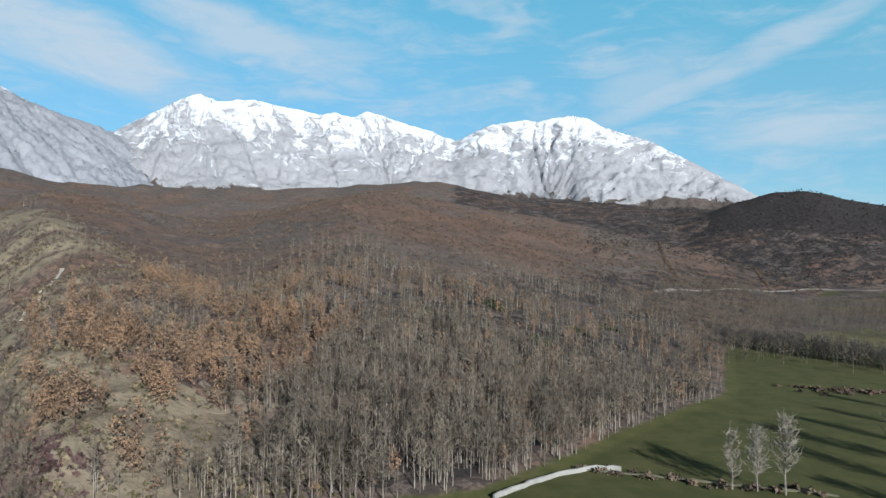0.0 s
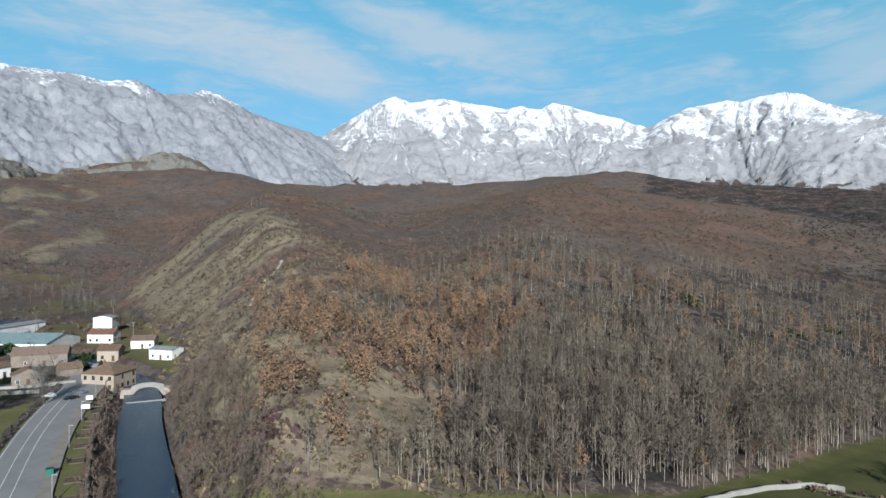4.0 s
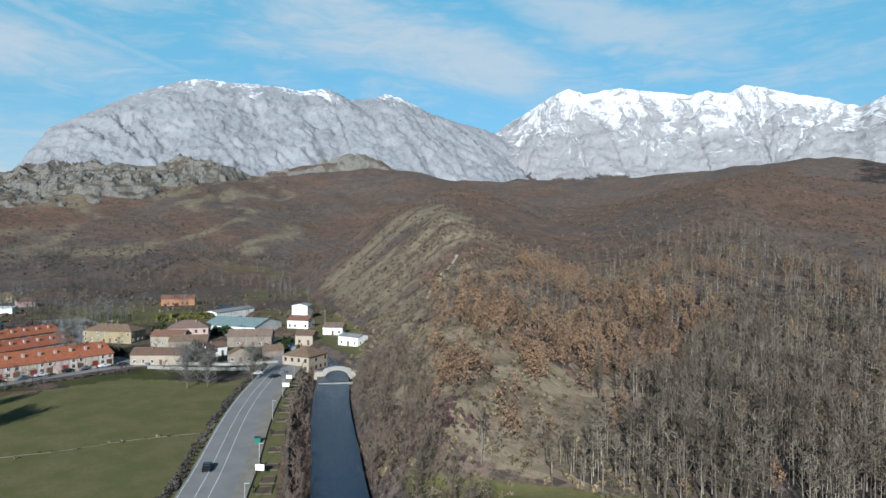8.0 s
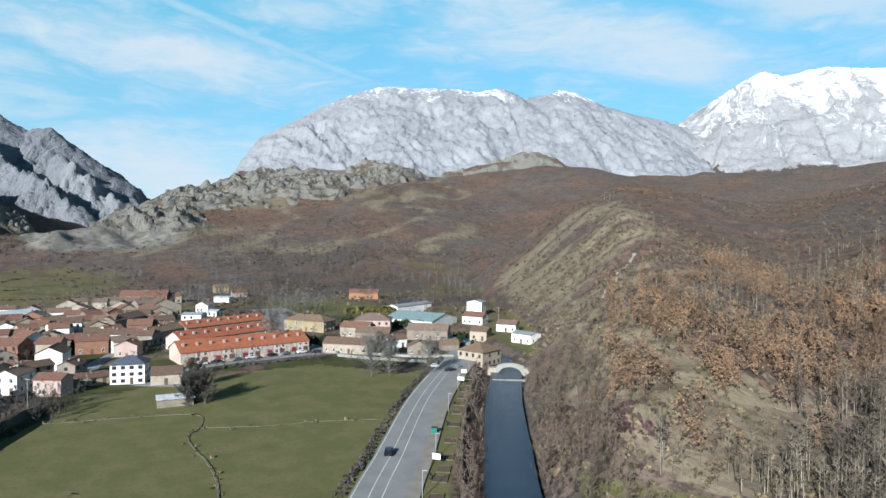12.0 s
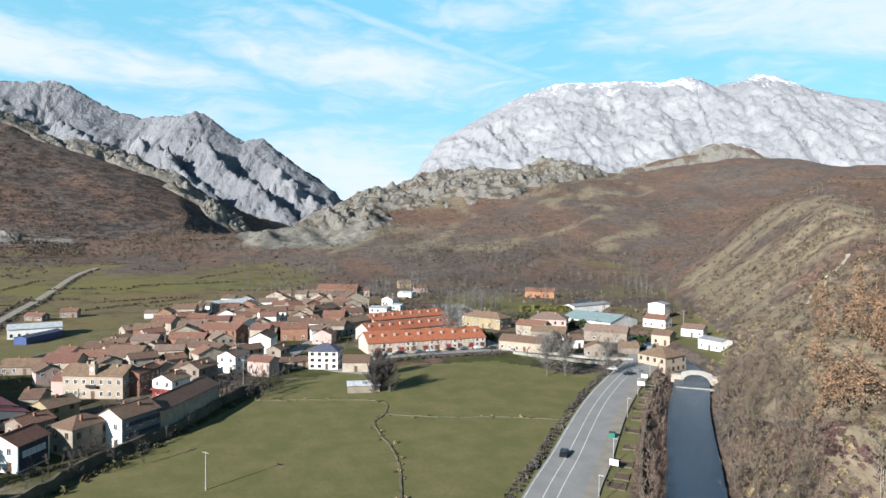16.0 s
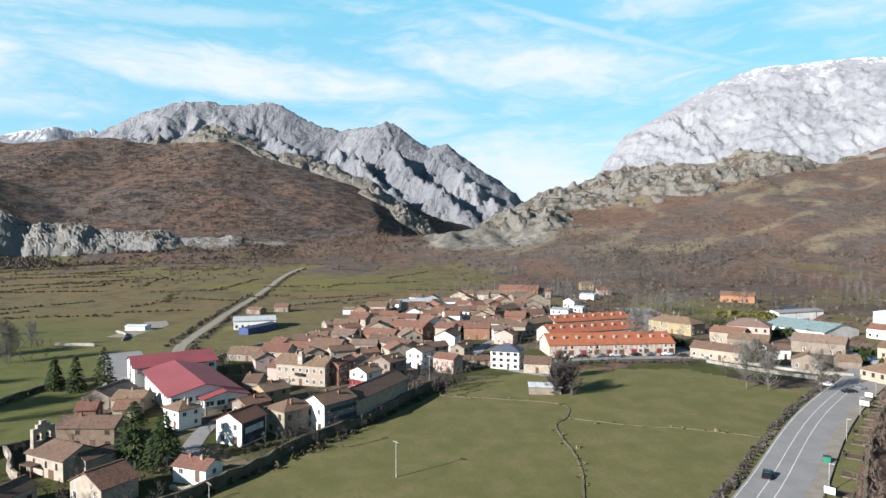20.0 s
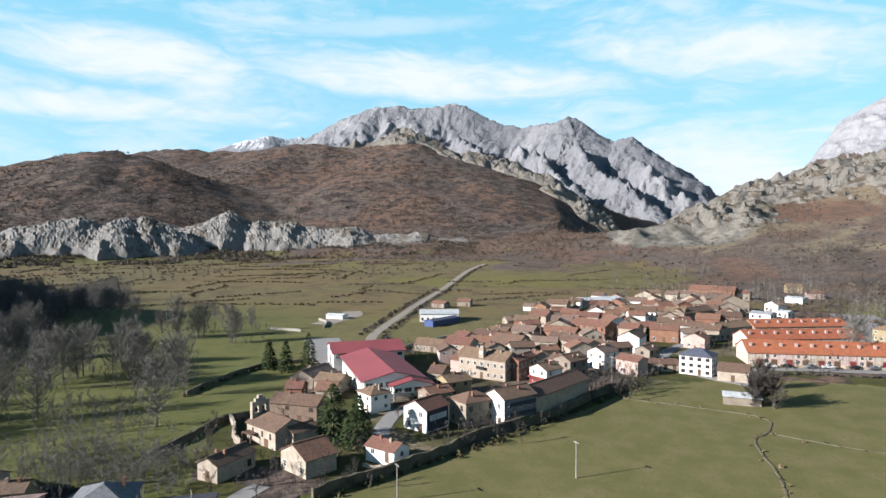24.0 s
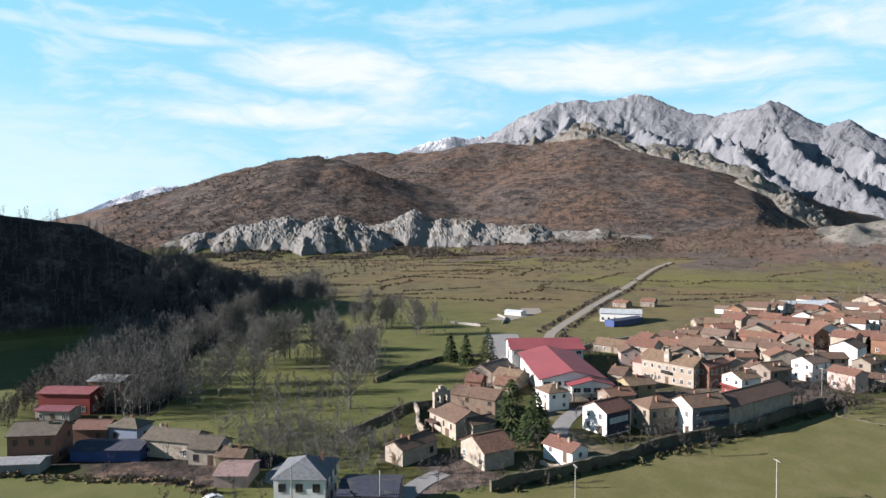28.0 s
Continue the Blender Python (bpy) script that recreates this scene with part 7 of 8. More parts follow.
paint("bramble", (0.075, 0.045, 0.042), (0.06, 0.038, 0.034), 0.3, rough=0.9, bump=0.0, grain=0.2, spec=0.1)
paint("track_earth", (0.16, 0.125, 0.085), (0.11, 0.088, 0.06), 1.0, bump=0.4, grain=0.5)
BARE = [grow(s, 10.5, 3.0, 15, 170, low=0.28, thick=0.014, twig_size=0.06) for s in (1, 2, 3, 4, 5)]
BARE_LIGHT = [grow(s, 9.5, 2.8, 7, 56, low=0.3, thick=0.015, twig_size=0.085, sides=3) for s in (11, 12, 13, 14)]
BROAD = [grow(s, 12.0, 5.6, 44, 2300, low=0.14, thick=0.017, twig_size=0.032) for s in (21, 22, 23)]
BROAD_LIGHT = [grow(s, 9.0, 4.2, 13, 310, low=0.12, thick=0.012, twig_size=0.038, sides=3) for s in (24, 25, 26)]
FAR_TREE = [grow(s, 9.0, 4.0, 8, 84, low=0.12, thick=0.013, twig_size=0.10, sides=3) for s in (28, 29, 30)]
OAK = [grow(s, 6.2, 2.6, 7, 40, low=0.2, thick=0.012, twig_size=0.06, leaves=160, leaf=0.235, sides=3) for s in (31, 32, 33, 34)]
BUSHY = [grow(s, 6.0, 2.6, 10, 190, low=0.08, stems=3, twig_size=0.045, sides=3) for s in (41, 42, 43)]
SHRUB = [shrub(s, 1.6, 13, 9) for s in (51, 52, 53, 54)]
BRUSH = [shrub(s, 1.5, 10, 24) for s in (55, 56, 57, 58)]

front = scatter(900, -26, 14, 122, 214, 5, lambda x, y: (hill_side(x, y) > 4) & ~oak_zone(x, y) & ~open_ground(x, y))[:270]
plant_singles([single_tree("bare_tree", "tall slender bare tree with pale grey bark", k, ("bark_pale", "bark_dark", "bark_pale")[i % 3], None, "wood_grey") for i, k in enumerate(BARE)], [tuple(p) for p in front], (0.75, 1.15), 6)
taken = scatter(3000, -27, 30, 126, 250, 7, lambda x, y: (hill_side(x, y) > 4) & ~open_ground(x, y) & (~oak_zone(x, y) | (fractal(x, y, 9, 2, seed=64) > 0.45)))
deep = scatter(4800, -30, 36, 214, 620, 8, lambda x, y: (hill_side(x, y) > 5) & (~oak_zone(x, y) | (fractal(x, y, 9, 2, seed=64) > 0.35)) & ~open_ground(x, y) & (fractal(x, y, 80, 3, seed=65) > -0.55 + (np.hypot(x, y) - 300) / 420))
scattered("bare_woodland", "dense bare grey woodland covering the hillside", "woodland", BARE_LIGHT, np.concatenate([taken, deep]), ("trunk_pale", "leaf_brown", "wood_grey"), (0.65, 1.1), 9)
oaks = scatter(3600, 2, 34, 150, 470, 10, lambda x, y: (hill_side(x, y) > 8) & oak_zone(x, y) & ~open_ground(x, y) & (fractal(x, y, 45, 3, seed=67) > -0.30 + (np.hypot(x, y) - 225) / 260))
some = scatter(380, -26, 12, 128, 360, 11, lambda x, y: hill_side(x, y) > 6)
clumps = np.concatenate([np.random.default_rng(4).normal((cx, cy), s, (n, 2)) for cx, cy, s, n in ((-83, 137, 4, 40), (-71, 154, 2.2, 22), (-108, 203, 9, 40), (-53, 221, 8, 30), (-70, 188, 8, 34), (-86, 177, 8, 34), (-62, 129, 3.5, 14), (-90, 165, 5, 20))])
scattered("oak_scrub", "orange-brown leaved oak scrub on the hillside", "woodland", OAK, np.concatenate([oaks, some, clumps]), ("wood_brownish", "leaf_oak"), (0.65, 1.15), 12)
heath = scatter(14000, -30, 47, 190, 1250, 13, lambda x, y: (hill_side(x, y) > 10) & (fractal(x, y, 70, 4, seed=69) > -0.25))
scattered("heath_scrub", "grey and brown heath scrub over the upper hill", "shrubs", SHRUB, heath, ("wood_grey", "leaf_brown"), (0.7, 1.7), 14)
knoll = scatter(3800, 12, 46, 118, 420, 15, lambda x, y: (hill_side(x, y) > 3) & (fractal(x, y, 22, 3, seed=71) > 0.02))
scattered("hillside_brush", "dry brown brush on the bare slope", "shrubs", BRUSH, knoll, ("wood_brownish", "dry_leaf"), (0.4, 1.1), 16)


def along_river(n, first, last, near, far, seed):
    rng = np.random.default_rng(seed)
    line = dense(RIVER[first:last], 10)
    out = []
    for _ in range(n):
        k = rng.integers(0, len(line) - 1)
        p = line[k].lerp(line[k + 1], rng.random())
        way = (line[k + 1] - line[k]).normalized()
        off = rng.uniform(near, far)
        out.append((p.x + way.y * off, p.y - way.x * off))
    return np.array(out)


east_bank = along_river(320, 5, 10, 7.0, 24, 17)
scattered("riverbank_thicket", "bare grey thicket on the river bank", "woodland", BUSHY + BROAD_LIGHT[:2], east_bank[:150], ("wood_grey", "leaf_brown"), (0.45, 1.0), 18)
scattered("riverbank_thicket", "bare reddish-brown thicket on the river bank", "woodland", BUSHY, east_bank[170:], ("wood_brownish", "leaf_brown"), (0.6, 1.05), 118)
west_bank = along_river(105, 5, 11, -12.0, -6.8, 19)
scattered("riverbank_thicket", "bare brownish alders between wall and river", "woodland", BUSHY, west_bank, ("wood_brownish", "leaf_brown"), (0.5, 0.95), 20)
scattered("riverbank_brush", "olive and straw-coloured brush on the bank", "shrubs", BRUSH, along_river(420, 5, 11, 9.0, 34, 21), ("wood_brownish", "dry_leaf"), (0.35, 0.8), 22)

road_line = dense(ROAD[1:10], 14)
rng = np.random.default_rng(23)
hedge = np.array([(p.x + (q - p).normalized().y * o, p.y - (q - p).normalized().x * o) for p, q in zip(road_line, road_line[1:]) for o in rng.uniform(-8.4, -6.3, 5)])
# Hedge twigs taken very dark, the hedge's own shadow included in the colour.
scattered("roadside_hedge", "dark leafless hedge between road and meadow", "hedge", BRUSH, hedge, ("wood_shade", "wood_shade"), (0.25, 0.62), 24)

g = np.random.default_rng(25)
GROVES = [(-163, -143), (-227, -193), (-191, -155), (-196, -151), (-206, -151), (-223, -148), (-202, -131), (-198, -122), (-195, -112), (-192, -109), (-285, -168), (-282, -159), (-301, -161), (-291, -150),
          (-359, -267), (-346, -240), (-336, -273), (-366, -242), (-346, -172), (-273, -126), (-309, -134), (-232, -186), (-222, -199), (-216, -156), (-186, -148), (-212, -144), (-230, -143), (-318, -226),
          (-330, -210), (-250, -206), (-262, -222), (-156, -128), (-150, -136)]
MEADOW_TREES = GROVES + [(gx + g.normal(0, 4), gy + g.normal(0, 4)) for gx, gy in GROVES[1:21:2]]
plant_singles([single_tree("meadow_tree", "broad bare tree standing in the meadow", k, "bark_dark", None, "twig_grey") for k in BROAD],
              [(-153, -92), (-200, -149), (-194, -112), (-256, 128), (-186, 131), (-182, 136), (-176, 150), (98, 122), (106, 139), (112, 158), (121, 148), (126, 172), (138, 190), (150, 214)] + MEADOW_TREES, (0.85, 1.45), 26)
BIGBUSH = [(-188, 67), (-190, 70), (-193, 71), (-187, 72), (-209, 77)]
plant_singles([single_tree("field_bush", "rounded bare bush-like tree at the meadow wall", k, "bark_dark", None, "wood_shade") for k in [grow(s, 8.5, 4.8, 44, 3600, low=0.05, stems=4, thick=0.018, twig_size=0.045) for s in (27, 28)]],
              BIGBUSH + [(-213, 156), (-211, 158)], (0.78, 1.0), 127)
FIELD_TREES = [(61, 139), (66, 138), (67, 141), (71, 136)]
plant_singles([single_tree("young_tree", "slender bare tree with whitish bark in the meadow", k, "bark_pale") for k in (grow(81, 15.0, 4.6, 26, 700, low=0.25, twig_size=0.055), grow(82, 13.0, 3.8, 22, 560, low=0.2, twig_size=0.055))], FIELD_TREES, (0.85, 1.05), 27)
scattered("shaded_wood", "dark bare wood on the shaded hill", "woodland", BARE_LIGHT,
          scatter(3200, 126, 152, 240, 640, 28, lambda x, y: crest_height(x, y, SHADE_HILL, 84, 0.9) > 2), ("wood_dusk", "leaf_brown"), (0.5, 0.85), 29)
scattered("grove_undergrowth", "grey bare bushes under the meadow trees", "shrubs", BUSHY, np.concatenate([np.random.default_rng(80 + k).normal(p, 5.5, (7, 2)) for k, p in enumerate(GROVES[:28])]), ("twig_grey", "leaf_brown"), (0.45, 1.0), 81)
foot = np.concatenate([scatter(9000, 116, 149, 190, 500, 30, lambda x, y: inside(x, y, FOOT_WOOD))[:820], scatter(6000, 116, 142, 360, 660, 32, lambda x, y: inside(x, y, FAR_WOOD) & (fractal(x, y, 30, 3, seed=85) > -0.1))[:200]])
# Trees within the hill's shadow get the dimmer bark colour.
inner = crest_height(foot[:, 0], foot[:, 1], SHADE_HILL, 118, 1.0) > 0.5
scattered("hill_foot_trees", "crowded bare trees, bark dimmed for shade, at the hill foot", "woodland", BROAD_LIGHT, foot[inner], ("wood_dusk", "leaf_brown"), (0.8, 1.35), 31)
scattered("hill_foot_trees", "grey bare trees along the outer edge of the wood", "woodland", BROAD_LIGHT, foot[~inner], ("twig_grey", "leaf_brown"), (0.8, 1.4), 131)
# Undergrowth takes the darkest bark, painting in the gloom under the trees.
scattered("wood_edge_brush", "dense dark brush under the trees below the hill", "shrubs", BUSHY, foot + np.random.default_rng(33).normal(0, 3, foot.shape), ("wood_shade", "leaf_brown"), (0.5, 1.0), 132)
scattered("east_valley_trees", "grey bare trees along the far side of the meadow", "woodland", FAR_TREE,
          scatter(2600, -40, -9, 330, 800, 32, lambda x, y: (fractal(x, y, 60, 3, seed=75) > np.where(np.hypot(x, y) > 460, -0.30, 0.0)) & (hill_side(x, y) < 90)), ("wood_grey", "leaf_brown"), (0.7, 1.2), 33)
scattered("east_valley_trees", "dense row of bare trees closing the meadow", "woodland", BROAD_LIGHT,
          np.concatenate([np.random.default_rng(5).normal((164 + 48 * k, 371 - 78 * k), 7, (26, 2)) for k in np.linspace(0, 1, 8)]), ("wood_shade", "leaf_brown"), (0.8, 1.1), 34)
scattered("valley_hedges", "scattered bare trees and hedges on the far meadows", "hedge", BROAD_LIGHT[:1] + SHRUB + SHRUB + SHRUB,
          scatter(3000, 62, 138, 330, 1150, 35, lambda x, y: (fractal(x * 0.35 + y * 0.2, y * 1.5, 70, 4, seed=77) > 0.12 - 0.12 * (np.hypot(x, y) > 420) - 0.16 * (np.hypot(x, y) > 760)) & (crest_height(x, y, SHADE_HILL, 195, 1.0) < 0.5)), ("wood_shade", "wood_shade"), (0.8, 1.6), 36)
POPLARS = (-377, 208)
scattered("village_end_trees", "row of tall grey poplars behind the village", "woodland", BARE_LIGHT,
          np.concatenate([scatter(1500, 42, 82, 430, 950, 37, lambda x, y: (fractal(x, y, 60, 3, seed=79) > 0.12) & (hill_side(x, y) < 0)), np.random.default_rng(6).normal(POPLARS, (10, 7), (50, 2))]), ("twig_grey", "leaf_brown"), (0.7, 1.35), 38)
scattered("slope_scrub", "low brown scrub on the slopes behind the village", "shrubs", SHRUB,
          scatter(27000, 44, 140, 850, 1900, 39, lambda x, y: (land(x, y) > 14) & (fractal(x, y, 110, 4, seed=81) > np.where(polar(x, y)[0] < 80, 0.08, -0.12))), ("wood_brownish", "leaf_brown"), (0.9, 2.1), 40)
gardens = np.concatenate([scatter(2600, 45, 118, 120, 440, 41, lambda x, y: inside(x, y, VILLAGE) & (fractal(x, y, 20, 3, seed=83) > -0.1)), np.random.default_rng(7).normal((-120, -40), 9, (20, 2)), np.random.default_rng(8).normal((-82, -86), 12, (26, 2)),
                          np.random.default_rng(9).normal((-150, -14), 6, (14, 2))])
spots = [(h.matrix_world.translation.x, h.matrix_world.translation.y) for h in bpy.data.objects if h.get("group") == "village buildings"]
clear = np.array([min((gx - a) ** 2 + (gy - b) ** 2 for a, b in spots) > 42 and not inside(np.array([gx]), np.array([gy]), [(-104, -24), (-165, 12), (-188, 40), (-200, 84), (-178, 128), (-100, 50)])[0] for gx, gy in gardens])
# Bark kept very dark so shrubs also stand in for shade between houses.
scattered("garden_shrubs", "bare garden shrubs between the houses", "shrubs", BUSHY, gardens[clear], ("wood_shade", "leaf_brown"), (0.45, 0.95), 42)


def rows_of(lines, step, spread, seed):
    """Places strung along lines."""
    g = np.random.default_rng(seed)
    out = []
    for line in lines:
        pts = dense(line, 6)
        for p, q in zip(pts, pts[1:]):
            for k in range(max(1, int((q - p).length / step))):
                m = p.lerp(q, g.random())
                out.append((m.x + g.normal(0, spread), m.y + g.normal(0, spread)))
    return np.array(out)


scattered("hedgerow", "dark bramble hedge along the stone walls", "hedge", BRUSH, rows_of([[(-128, -82), (-146, -79), (-163, -77)], [(-184, -101), (-205, -99), (-227, -93)],
          [(-114, -36), (-139, -15), (-171, 11), (-209, 37)]], 1.3, 0.7, 51), ("wood_shade", "leaf_olive"), (0.4, 0.85), 52)
scattered("lane_hedge", "dark hedge of bare bushes beside the country lane", "hedge", BRUSH, rows_of([[(-262, -54), (-301, -63), (-372, -63), (-440, -62), (-560, -56), (-686, -46), (-740, -34)], [(-300, -75), (-372, -75), (-440, -74), (-550, -69)]], 2.2, 1.0, 85), ("wood_shade", "wood_shade"), (0.5, 1.1), 86)
scattered("wall_tufts", "tufts of bramble and dry grass along the field walls", "shrubs", BRUSH, rows_of([[(-195, 30), (-183, 58), (-176, 66)], [(-165, 62), (-157, 56), (-135, 53), (-121, 49), (-104, 42)], [(-165, 61), (-156, 74), (-149, 89), (-140, 103)]], 2.2, 0.8, 87), ("wood_brownish", "dry_leaf"), (0.2, 0.5), 88)
scattered("street_hedge", "dark leafless hedge between meadow and street", "hedge", BRUSH, rows_of([[(-222, 80), (-231, 92), (-232, 102), (-231, 113), (-229, 128), (-227, 136)]], 0.8, 0.5, 97), ("wood_shade", "wood_shade"), (0.4, 0.75), 98)
scattered("garden_conifers", "yellow-green conifer hedge below a red-roofed house", "hedge", BRUSH, rows_of([[(-350, 228), (-344, 236), (-340, 246), (-337, 252)]], 0.25, 1.6, 99), ("wood_brownish", "leaf_moss"), (1.6, 2.6), 100)
scattered("garden_evergreens", "dark evergreen trees among the white houses", "shrubs", BRUSH, np.concatenate([np.random.default_rng(40 + k).normal(c, 1.5, (14, 2)) for k, c in enumerate(((-311, 202), (-237, 222), (-240, 226), (-276, 212), (-277, 217), (-262, 150)))]), ("wood_shade", "leaf_green"), (1.4, 2.8), 101)
rough_wall("field_wall", [(-226, 142), (-212, 149), (-204, 154), (-192, 162)], 1.2, 0.5, "concrete", "pale rendered wall at the top of the meadow", 43)
scattered("farm_hedge", "tall dark hedge climbing past the crimson-roofed farm", "hedge", BUSHY, rows_of([[(-104, -166), (-112, -173), (-122, -183), (-138, -197), (-156, -211)]], 0.7, 1.6, 103), ("wood_shade", "wood_shade"), (0.6, 1.05), 104)
scattered("farm_trees", "grey bare trees crowding round the farm", "woodland", BROAD_LIGHT, np.concatenate([np.random.default_rng(60 + k).normal(c, 3.5, (9, 2)) for k, c in enumerate(((-128, -145), (-136, -148), (-143, -152), (-148, -166), (-150, -178), (-139, -138)))]), ("twig_grey", "leaf_brown"), (0.8, 1.3), 105)
scattered("hamlet_brush", "brown brush along the edge of the hamlet", "shrubs", BRUSH, rows_of([[(-82, -142), (-87, -124), (-92, -108), (-95, -98), (-93, -86)]], 0.7, 0.9, 106), ("wood_brownish", "dry_leaf"), (0.35, 0.8), 107)
scattered("gully_scrub", "dark scrub in straight gullies on the brown hill", "shrubs", BRUSH, rows_of([[(359, 1115), (296, 884), (252, 712)], [(505, 1128), (462, 989), (410, 831)]], 1.4, 1.1, 53), ("wood_shade", "leaf_brown"), (0.8, 1.6), 54)
scattered("bramble_patch", "low dark purple-brown bramble patch", "shrubs", BRUSH, np.random.default_rng(11).normal((-80, 121), (5.5, 3.5), (130, 2)), ("wood_shade", "bramble"), (0.5, 0.9), 56)
scattered("evergreen_bushes", "dark evergreen bushes among bare trees", "shrubs", BRUSH, np.concatenate([np.random.default_rng(12).normal(c, 2.6, (16, 2)) for c in ((21, 301), (37, 257), (-12, 262), (83, 333), (60, 300))]), ("wood_shade", "leaf_green"), (1.0, 1.8), 58)
BRUSH_SPOTS = [(-125, -69), (-126, -75), (-122, -78), (-128, -104), (-124, -99), (-136, -96), (-116, -88), (-112, -98)]
CHURCHYARD = [(-112, -72), (-128, -92), (-118, -84)] + [(-159, -128), (-139, -107), (-127, -90), (-124, -79), (-147, -99), (-120, -95), (-164, -120), (-165, -109)] + BRUSH_SPOTS
scattered("churchyard_brush", "reddish and grey bare brush between lane and meadow", "shrubs", BUSHY, np.concatenate([np.random.default_rng(13 + k).normal(c, 5.5, (24, 2)) for k, c in enumerate(CHURCHYARD)]), ("twig_grey", "leaf_brown"), (0.35, 0.8), 60)
scattered("east_hill_scrub", "dark scrub on the eastern hills", "shrubs", SHRUB, scatter(6000, -42, -12, 850, 1900, 61, lambda x, y: (fractal(x, y, 150, 4, seed=87) > -0.1) & (land(x, y) > 12)), ("wood_shade", "wood_shade"), (1.0, 2.4), 62)
def plain_hedges(seed, n, az0, az1, r0, r1):
    """Lines for the broken hedges of the far meadows, most of them lying across the valley."""
    rnd = random.Random(seed)
    lines = []
    for _ in range(n):
        az, r = rnd.uniform(az0, az1), math.sqrt(rnd.uniform(r0 * r0, r1 * r1))
        long = rnd.uniform(25, 110)
        turn = rnd.gauss(0, 0.35) if rnd.random() < 0.8 else rnd.uniform(0.8, 1.5)
        p, u = bearing(az, r), bearing(az + 90, 1.0)
        u = Vector((u.x * math.cos(turn) - u.y * math.sin(turn), u.x * math.sin(turn) + u.y * math.cos(turn)))
        lines.append([(p.x + u.x * long * k + rnd.gauss(0, 3), p.y + u.y * long * k + rnd.gauss(0, 3)) for k in (-0.5, -0.2, 0.2, 0.5)])
    return lines


scattered("plain_hedge", "brown broken hedges across the dry meadows", "hedge", BRUSH, rows_of(plain_hedges(3, 44, 80, 138, 450, 1000), 1.1, 1.6, 91), ("wood_brownish", "leaf_brown"), (0.45, 1.0), 92)
scattered("plain_hedge", "olive bramble hedges across the green meadows", "hedge", BRUSH, rows_of(plain_hedges(4, 46, 76, 134, 420, 1000), 1.0, 1.3, 93), ("wood_brownish", "leaf_olive"), (0.4, 0.9), 94)
scattered("barn_thicket", "dark thicket of bare bushes beside the long barn", "shrubs", BUSHY, np.random.default_rng(16).normal((-208, 33), (7, 5), (34, 2)), ("wood_shade", "leaf_brown"), (0.6, 1.1), 96)
tagged(ribbon("hill_track", [(185, 582), (326, 739), (486, 850), (566, 848)], -2.6, 2.6, 0.2, "paving", n=10), "pale track along the foot of the brown hill", "track", kind="structure")
tagged(ribbon("hill_track", [(-108, 140), (-90, 131), (-76, 122), (-62, 122), (-50, 124), (-34, 120)], -1.2, 1.2, 0.06, "track_earth", n=10), "dirt path across the dry knoll", "track", kind="structure")
tagged(ribbon("hill_track", [(-277, 327), (-213, 281), (-150, 205), (-93, 163), (-70, 158), (-40, 168)], -1.1, 1.1, 0.06, "track_earth", n=12), "faint earth path along the slope", "track", kind="structure")


scattered("hill_foot_thicket", "brown bare trees and bushes where the lane meets the hill", "woodland", FAR_TREE + SHRUB + SHRUB, scatter(1100, 85, 101, 745, 960, 67, lambda x, y: fractal(x, y, 50, 3, seed=90) > -0.15), ("wood_brownish", "leaf_brown"), (0.5, 1.2), 68)
scattered("outcrop_brush", "dark leafless brush below the limestone outcrop", "shrubs", SHRUB, scatter(5200, 92, 140, 880, 1010, 65, lambda x, y: fractal(x, y, 45, 3, seed=89) > 0.0), ("wood_shade", "wood_grey"), (1.2, 2.8), 66)


def ledge(label, x, y, turn, length, width, height, seed):
    """A low rib of bedrock showing through the turf, its strata on edge."""
    u, v = np.meshgrid(np.linspace(-0.5, 0.5, 40), np.linspace(-0.5, 0.5, 24))
    ca, sa = math.cos(radians(turn)), math.sin(radians(turn))
    px, py = x + ca * u * length - sa * v * width, y + sa * u * length + ca * v * width
    edge = np.clip(1.2 - 2.2 * np.hypot(u, v) + 0.6 * fractal(px, py, 4, 3, seed=seed), 0, 1)
    strata = fractal(u * length * 0.3, v * width, 1.6, 3, 0.6, seed=seed + 1, ridged=True)
    z = land(px, py) - 0.5 + np.clip(edge * 2, 0, 1) * 0.45 + edge * height * (0.55 + 0.6 * strata)
    return tagged(sheet("rock_ledge", px, py, z, PALETTE["ledge_stone"]), label, "rock", kind="structure")


PALETTE["ledge_stone"] = rock_material("ledge_stone", (0.118, 0.094, 0.068), (0.056, 0.046, 0.036), 0.014, 0.9)
ledge("pale slanting rock strata on the dry knoll", -47, 144, 115, 15, 6, 1.5, 3)
ledge("pale slanting rock strata on the dry knoll", -42, 139, 112, 9, 4, 1.0, 4)
ledge("dark broken rock ledge under the oaks", -60, 169, 160, 15, 6, 3.2, 5)
ledge("broken rock ledge under the oaks", -50, 165, 165, 10, 4, 1.8, 6)
ledge("grey rock rib above the river bank", -38, 131, 10, 12, 4, 1.5, 7)
paint("chalk", (0.27, 0.24, 0.195), (0.19, 0.165, 0.13), 0.8, bump=0.8, grain=0.5)
tagged(ribbon("rock_scar", [(-191, 309), (-180, 282), (-174, 266)], -0.9, 0.9, 0.7, "chalk", depth=1.4, n=14), "bare white strip of eroded rock on the slope", "rock", kind="structure")
tagged(ribbon("rock_scar", [(-172, 262), (-166, 250), (-157, 230)], -0.5, 0.6, 0.6, "chalk", depth=1.4, n=14), "narrow white strip of eroded rock on the slope", "rock", kind="structure")
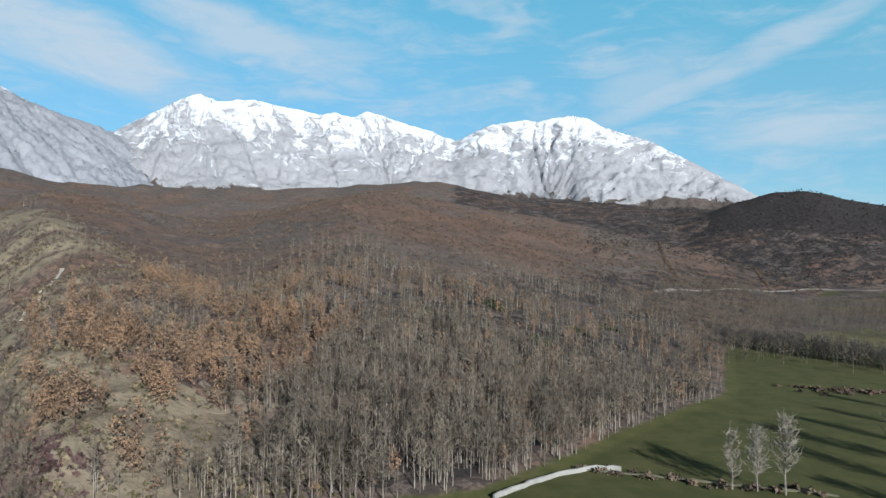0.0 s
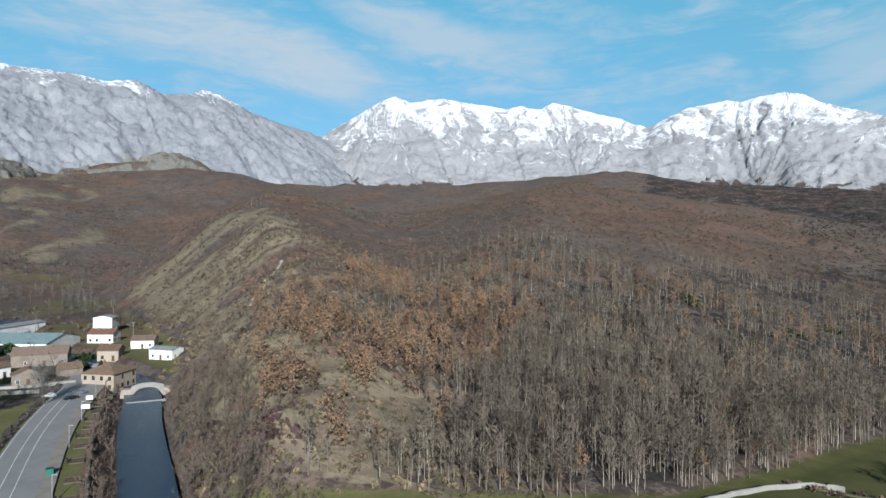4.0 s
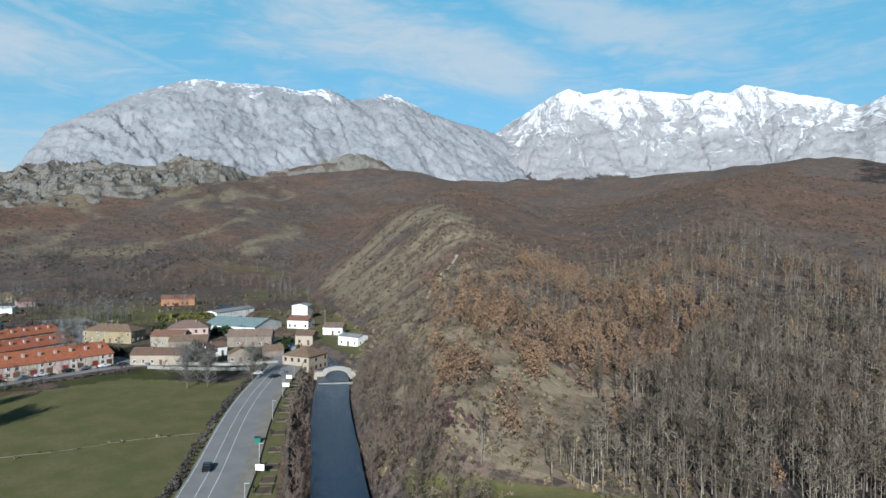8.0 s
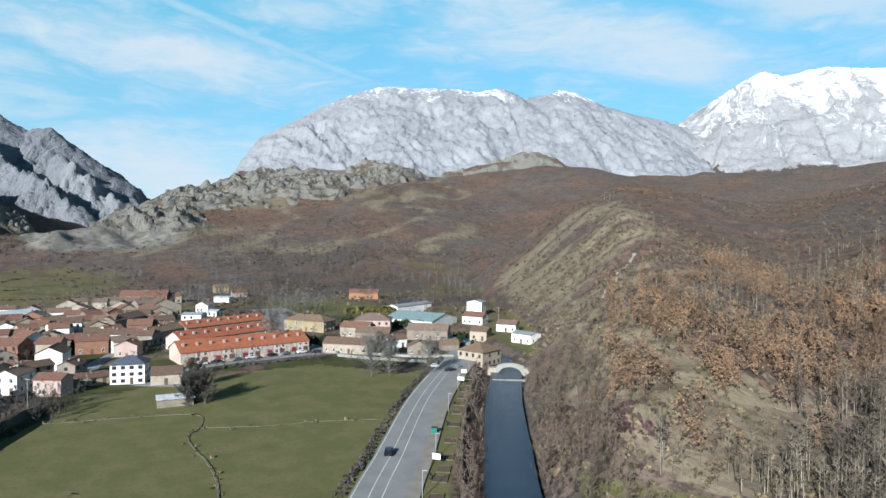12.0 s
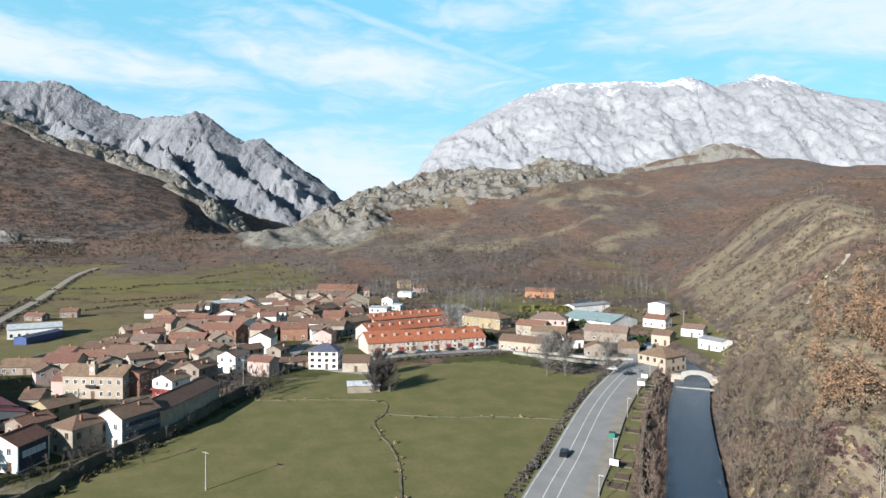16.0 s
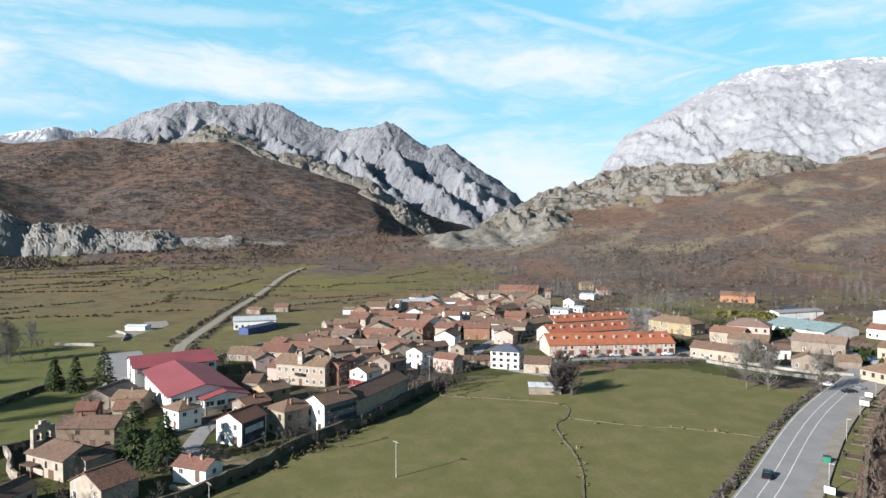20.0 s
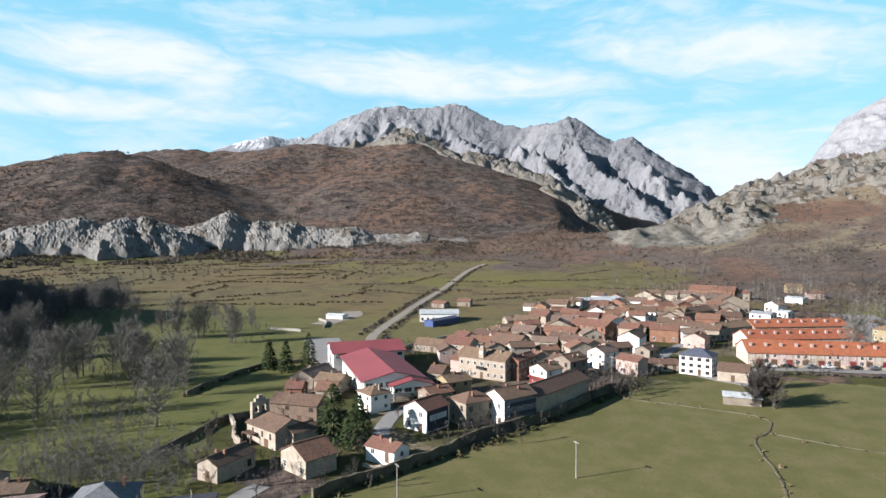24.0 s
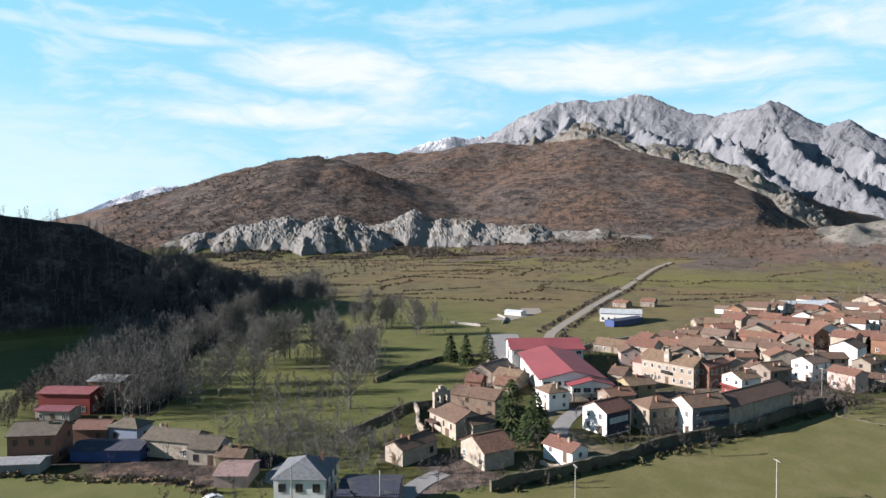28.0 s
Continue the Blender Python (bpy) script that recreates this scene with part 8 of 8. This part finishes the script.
scattered("village_edge_scrub", "dark bare scrub and hedges behind the village", "shrubs", BRUSH + BROAD_LIGHT[:1], scatter(3600, 38, 68, 400, 900, 71, lambda x, y: (hill_side(x, y) < 5) & (fractal(x, y, 50, 3, seed=91) > 0.0)), ("wood_shade", "wood_grey"), (0.8, 1.4), 72)
scattered("meadow_edge_brush", "dark brush along the foot of the wood", "shrubs", BRUSH, np.concatenate([rows_of([[(28, 152), (41, 147), (60, 141), (80, 136)], [(126, 252), (140, 246), (160, 240)]], 1.2, 1.2, 73), np.random.default_rng(14).normal((150, 243), (9, 3), (60, 2))]), ("wood_shade", "leaf_brown"), (0.5, 1.0), 74)
scattered("grey_brush", "low grey-violet brush on the slope", "shrubs", BUSHY, np.random.default_rng(15).normal((-97, 147), (6, 4), (60, 2)), ("wood_grey", "leaf_brown"), (0.4, 0.7), 76)


scattered("spur_scrub", "grey-brown leafless scrub on the steep slope", "shrubs", SHRUB, scatter(3600, 24, 48, 200, 520, 77, lambda x, y: (hill_side(x, y) > 8) & (fractal(x * 0.75 - y * 0.66, (x * 0.66 + y * 0.75) * 0.25, 22, 3, seed=25) > -0.05)), ("wood_brownish", "wood_grey"), (0.6, 1.3), 78)


scattered("knoll_tufts", "brown and olive tufts of scrub on the dry knoll", "shrubs", BRUSH + SHRUB, scatter(2600, 8, 42, 118, 190, 83, lambda x, y: (hill_side(x, y) > 2) & (fractal(x, y, 12, 3, seed=93) > 0.05)), ("wood_brownish", "leaf_olive"), (0.2, 0.62), 84)


def conifer(seed, height, wide=0.27):
    rnd = random.Random(seed)
    tv, tf, lv, lf = [], [], [], []
    tube((0, 0, -0.4), (0, 0, height), 0.022 * height, 0.02, 6, tv, tf)
    for k in range(int(620 * wide / 0.27)):
        f = rnd.random() ** 0.7
        zc = height * (0.08 + 0.9 * (1 - f) if rnd.random() < 1 else 0)
        reach = height * wide * (1 - zc / height) ** 0.8 * rnd.uniform(0.5, 1.12) + 0.15
        a = rnd.uniform(0, 6.283)
        p = Vector((math.cos(a) * reach, math.sin(a) * reach, zc - 0.18 * reach))
        out = Vector((math.cos(a), math.sin(a), -0.35)).normalized()
        w = Vector((-math.sin(a), math.cos(a), rnd.uniform(-0.5, 0.5))).normalized()
        s = rnd.uniform(0.35, 0.75)
        b = len(lv)
        lv.extend((p - out * s * 1.3, p - w * s * 0.55, p + out * s, p + w * s * 0.55))
        lf.append((b, b + 1, b + 2, b + 3))
    ob = new("conifer")
    tagged(ob, "dark green conifer with drooping branches", "tree", "conifers")
    new("trunk", plain_mesh("trunk", tv, tf, [PALETTE["bark_dark"]])).parent = ob
    new("crown", plain_mesh("crown", lv, lf, [PALETTE["leaf_green"]])).parent = ob
    return ob


for i, (x, y, h) in enumerate(((-223, -90, 11), (-220, -82.5, 11.5), (-229, -77, 13), (-148.5, -44, 14), (-145, -37, 12.5), (-212, 198, 8), (-205, 200, 7), (-300, 60, 6))):
    conifer(90 + i, h, 0.40 if i in (3, 4) else 0.30).matrix_basis = pose(x, y, ground_at(x, y))
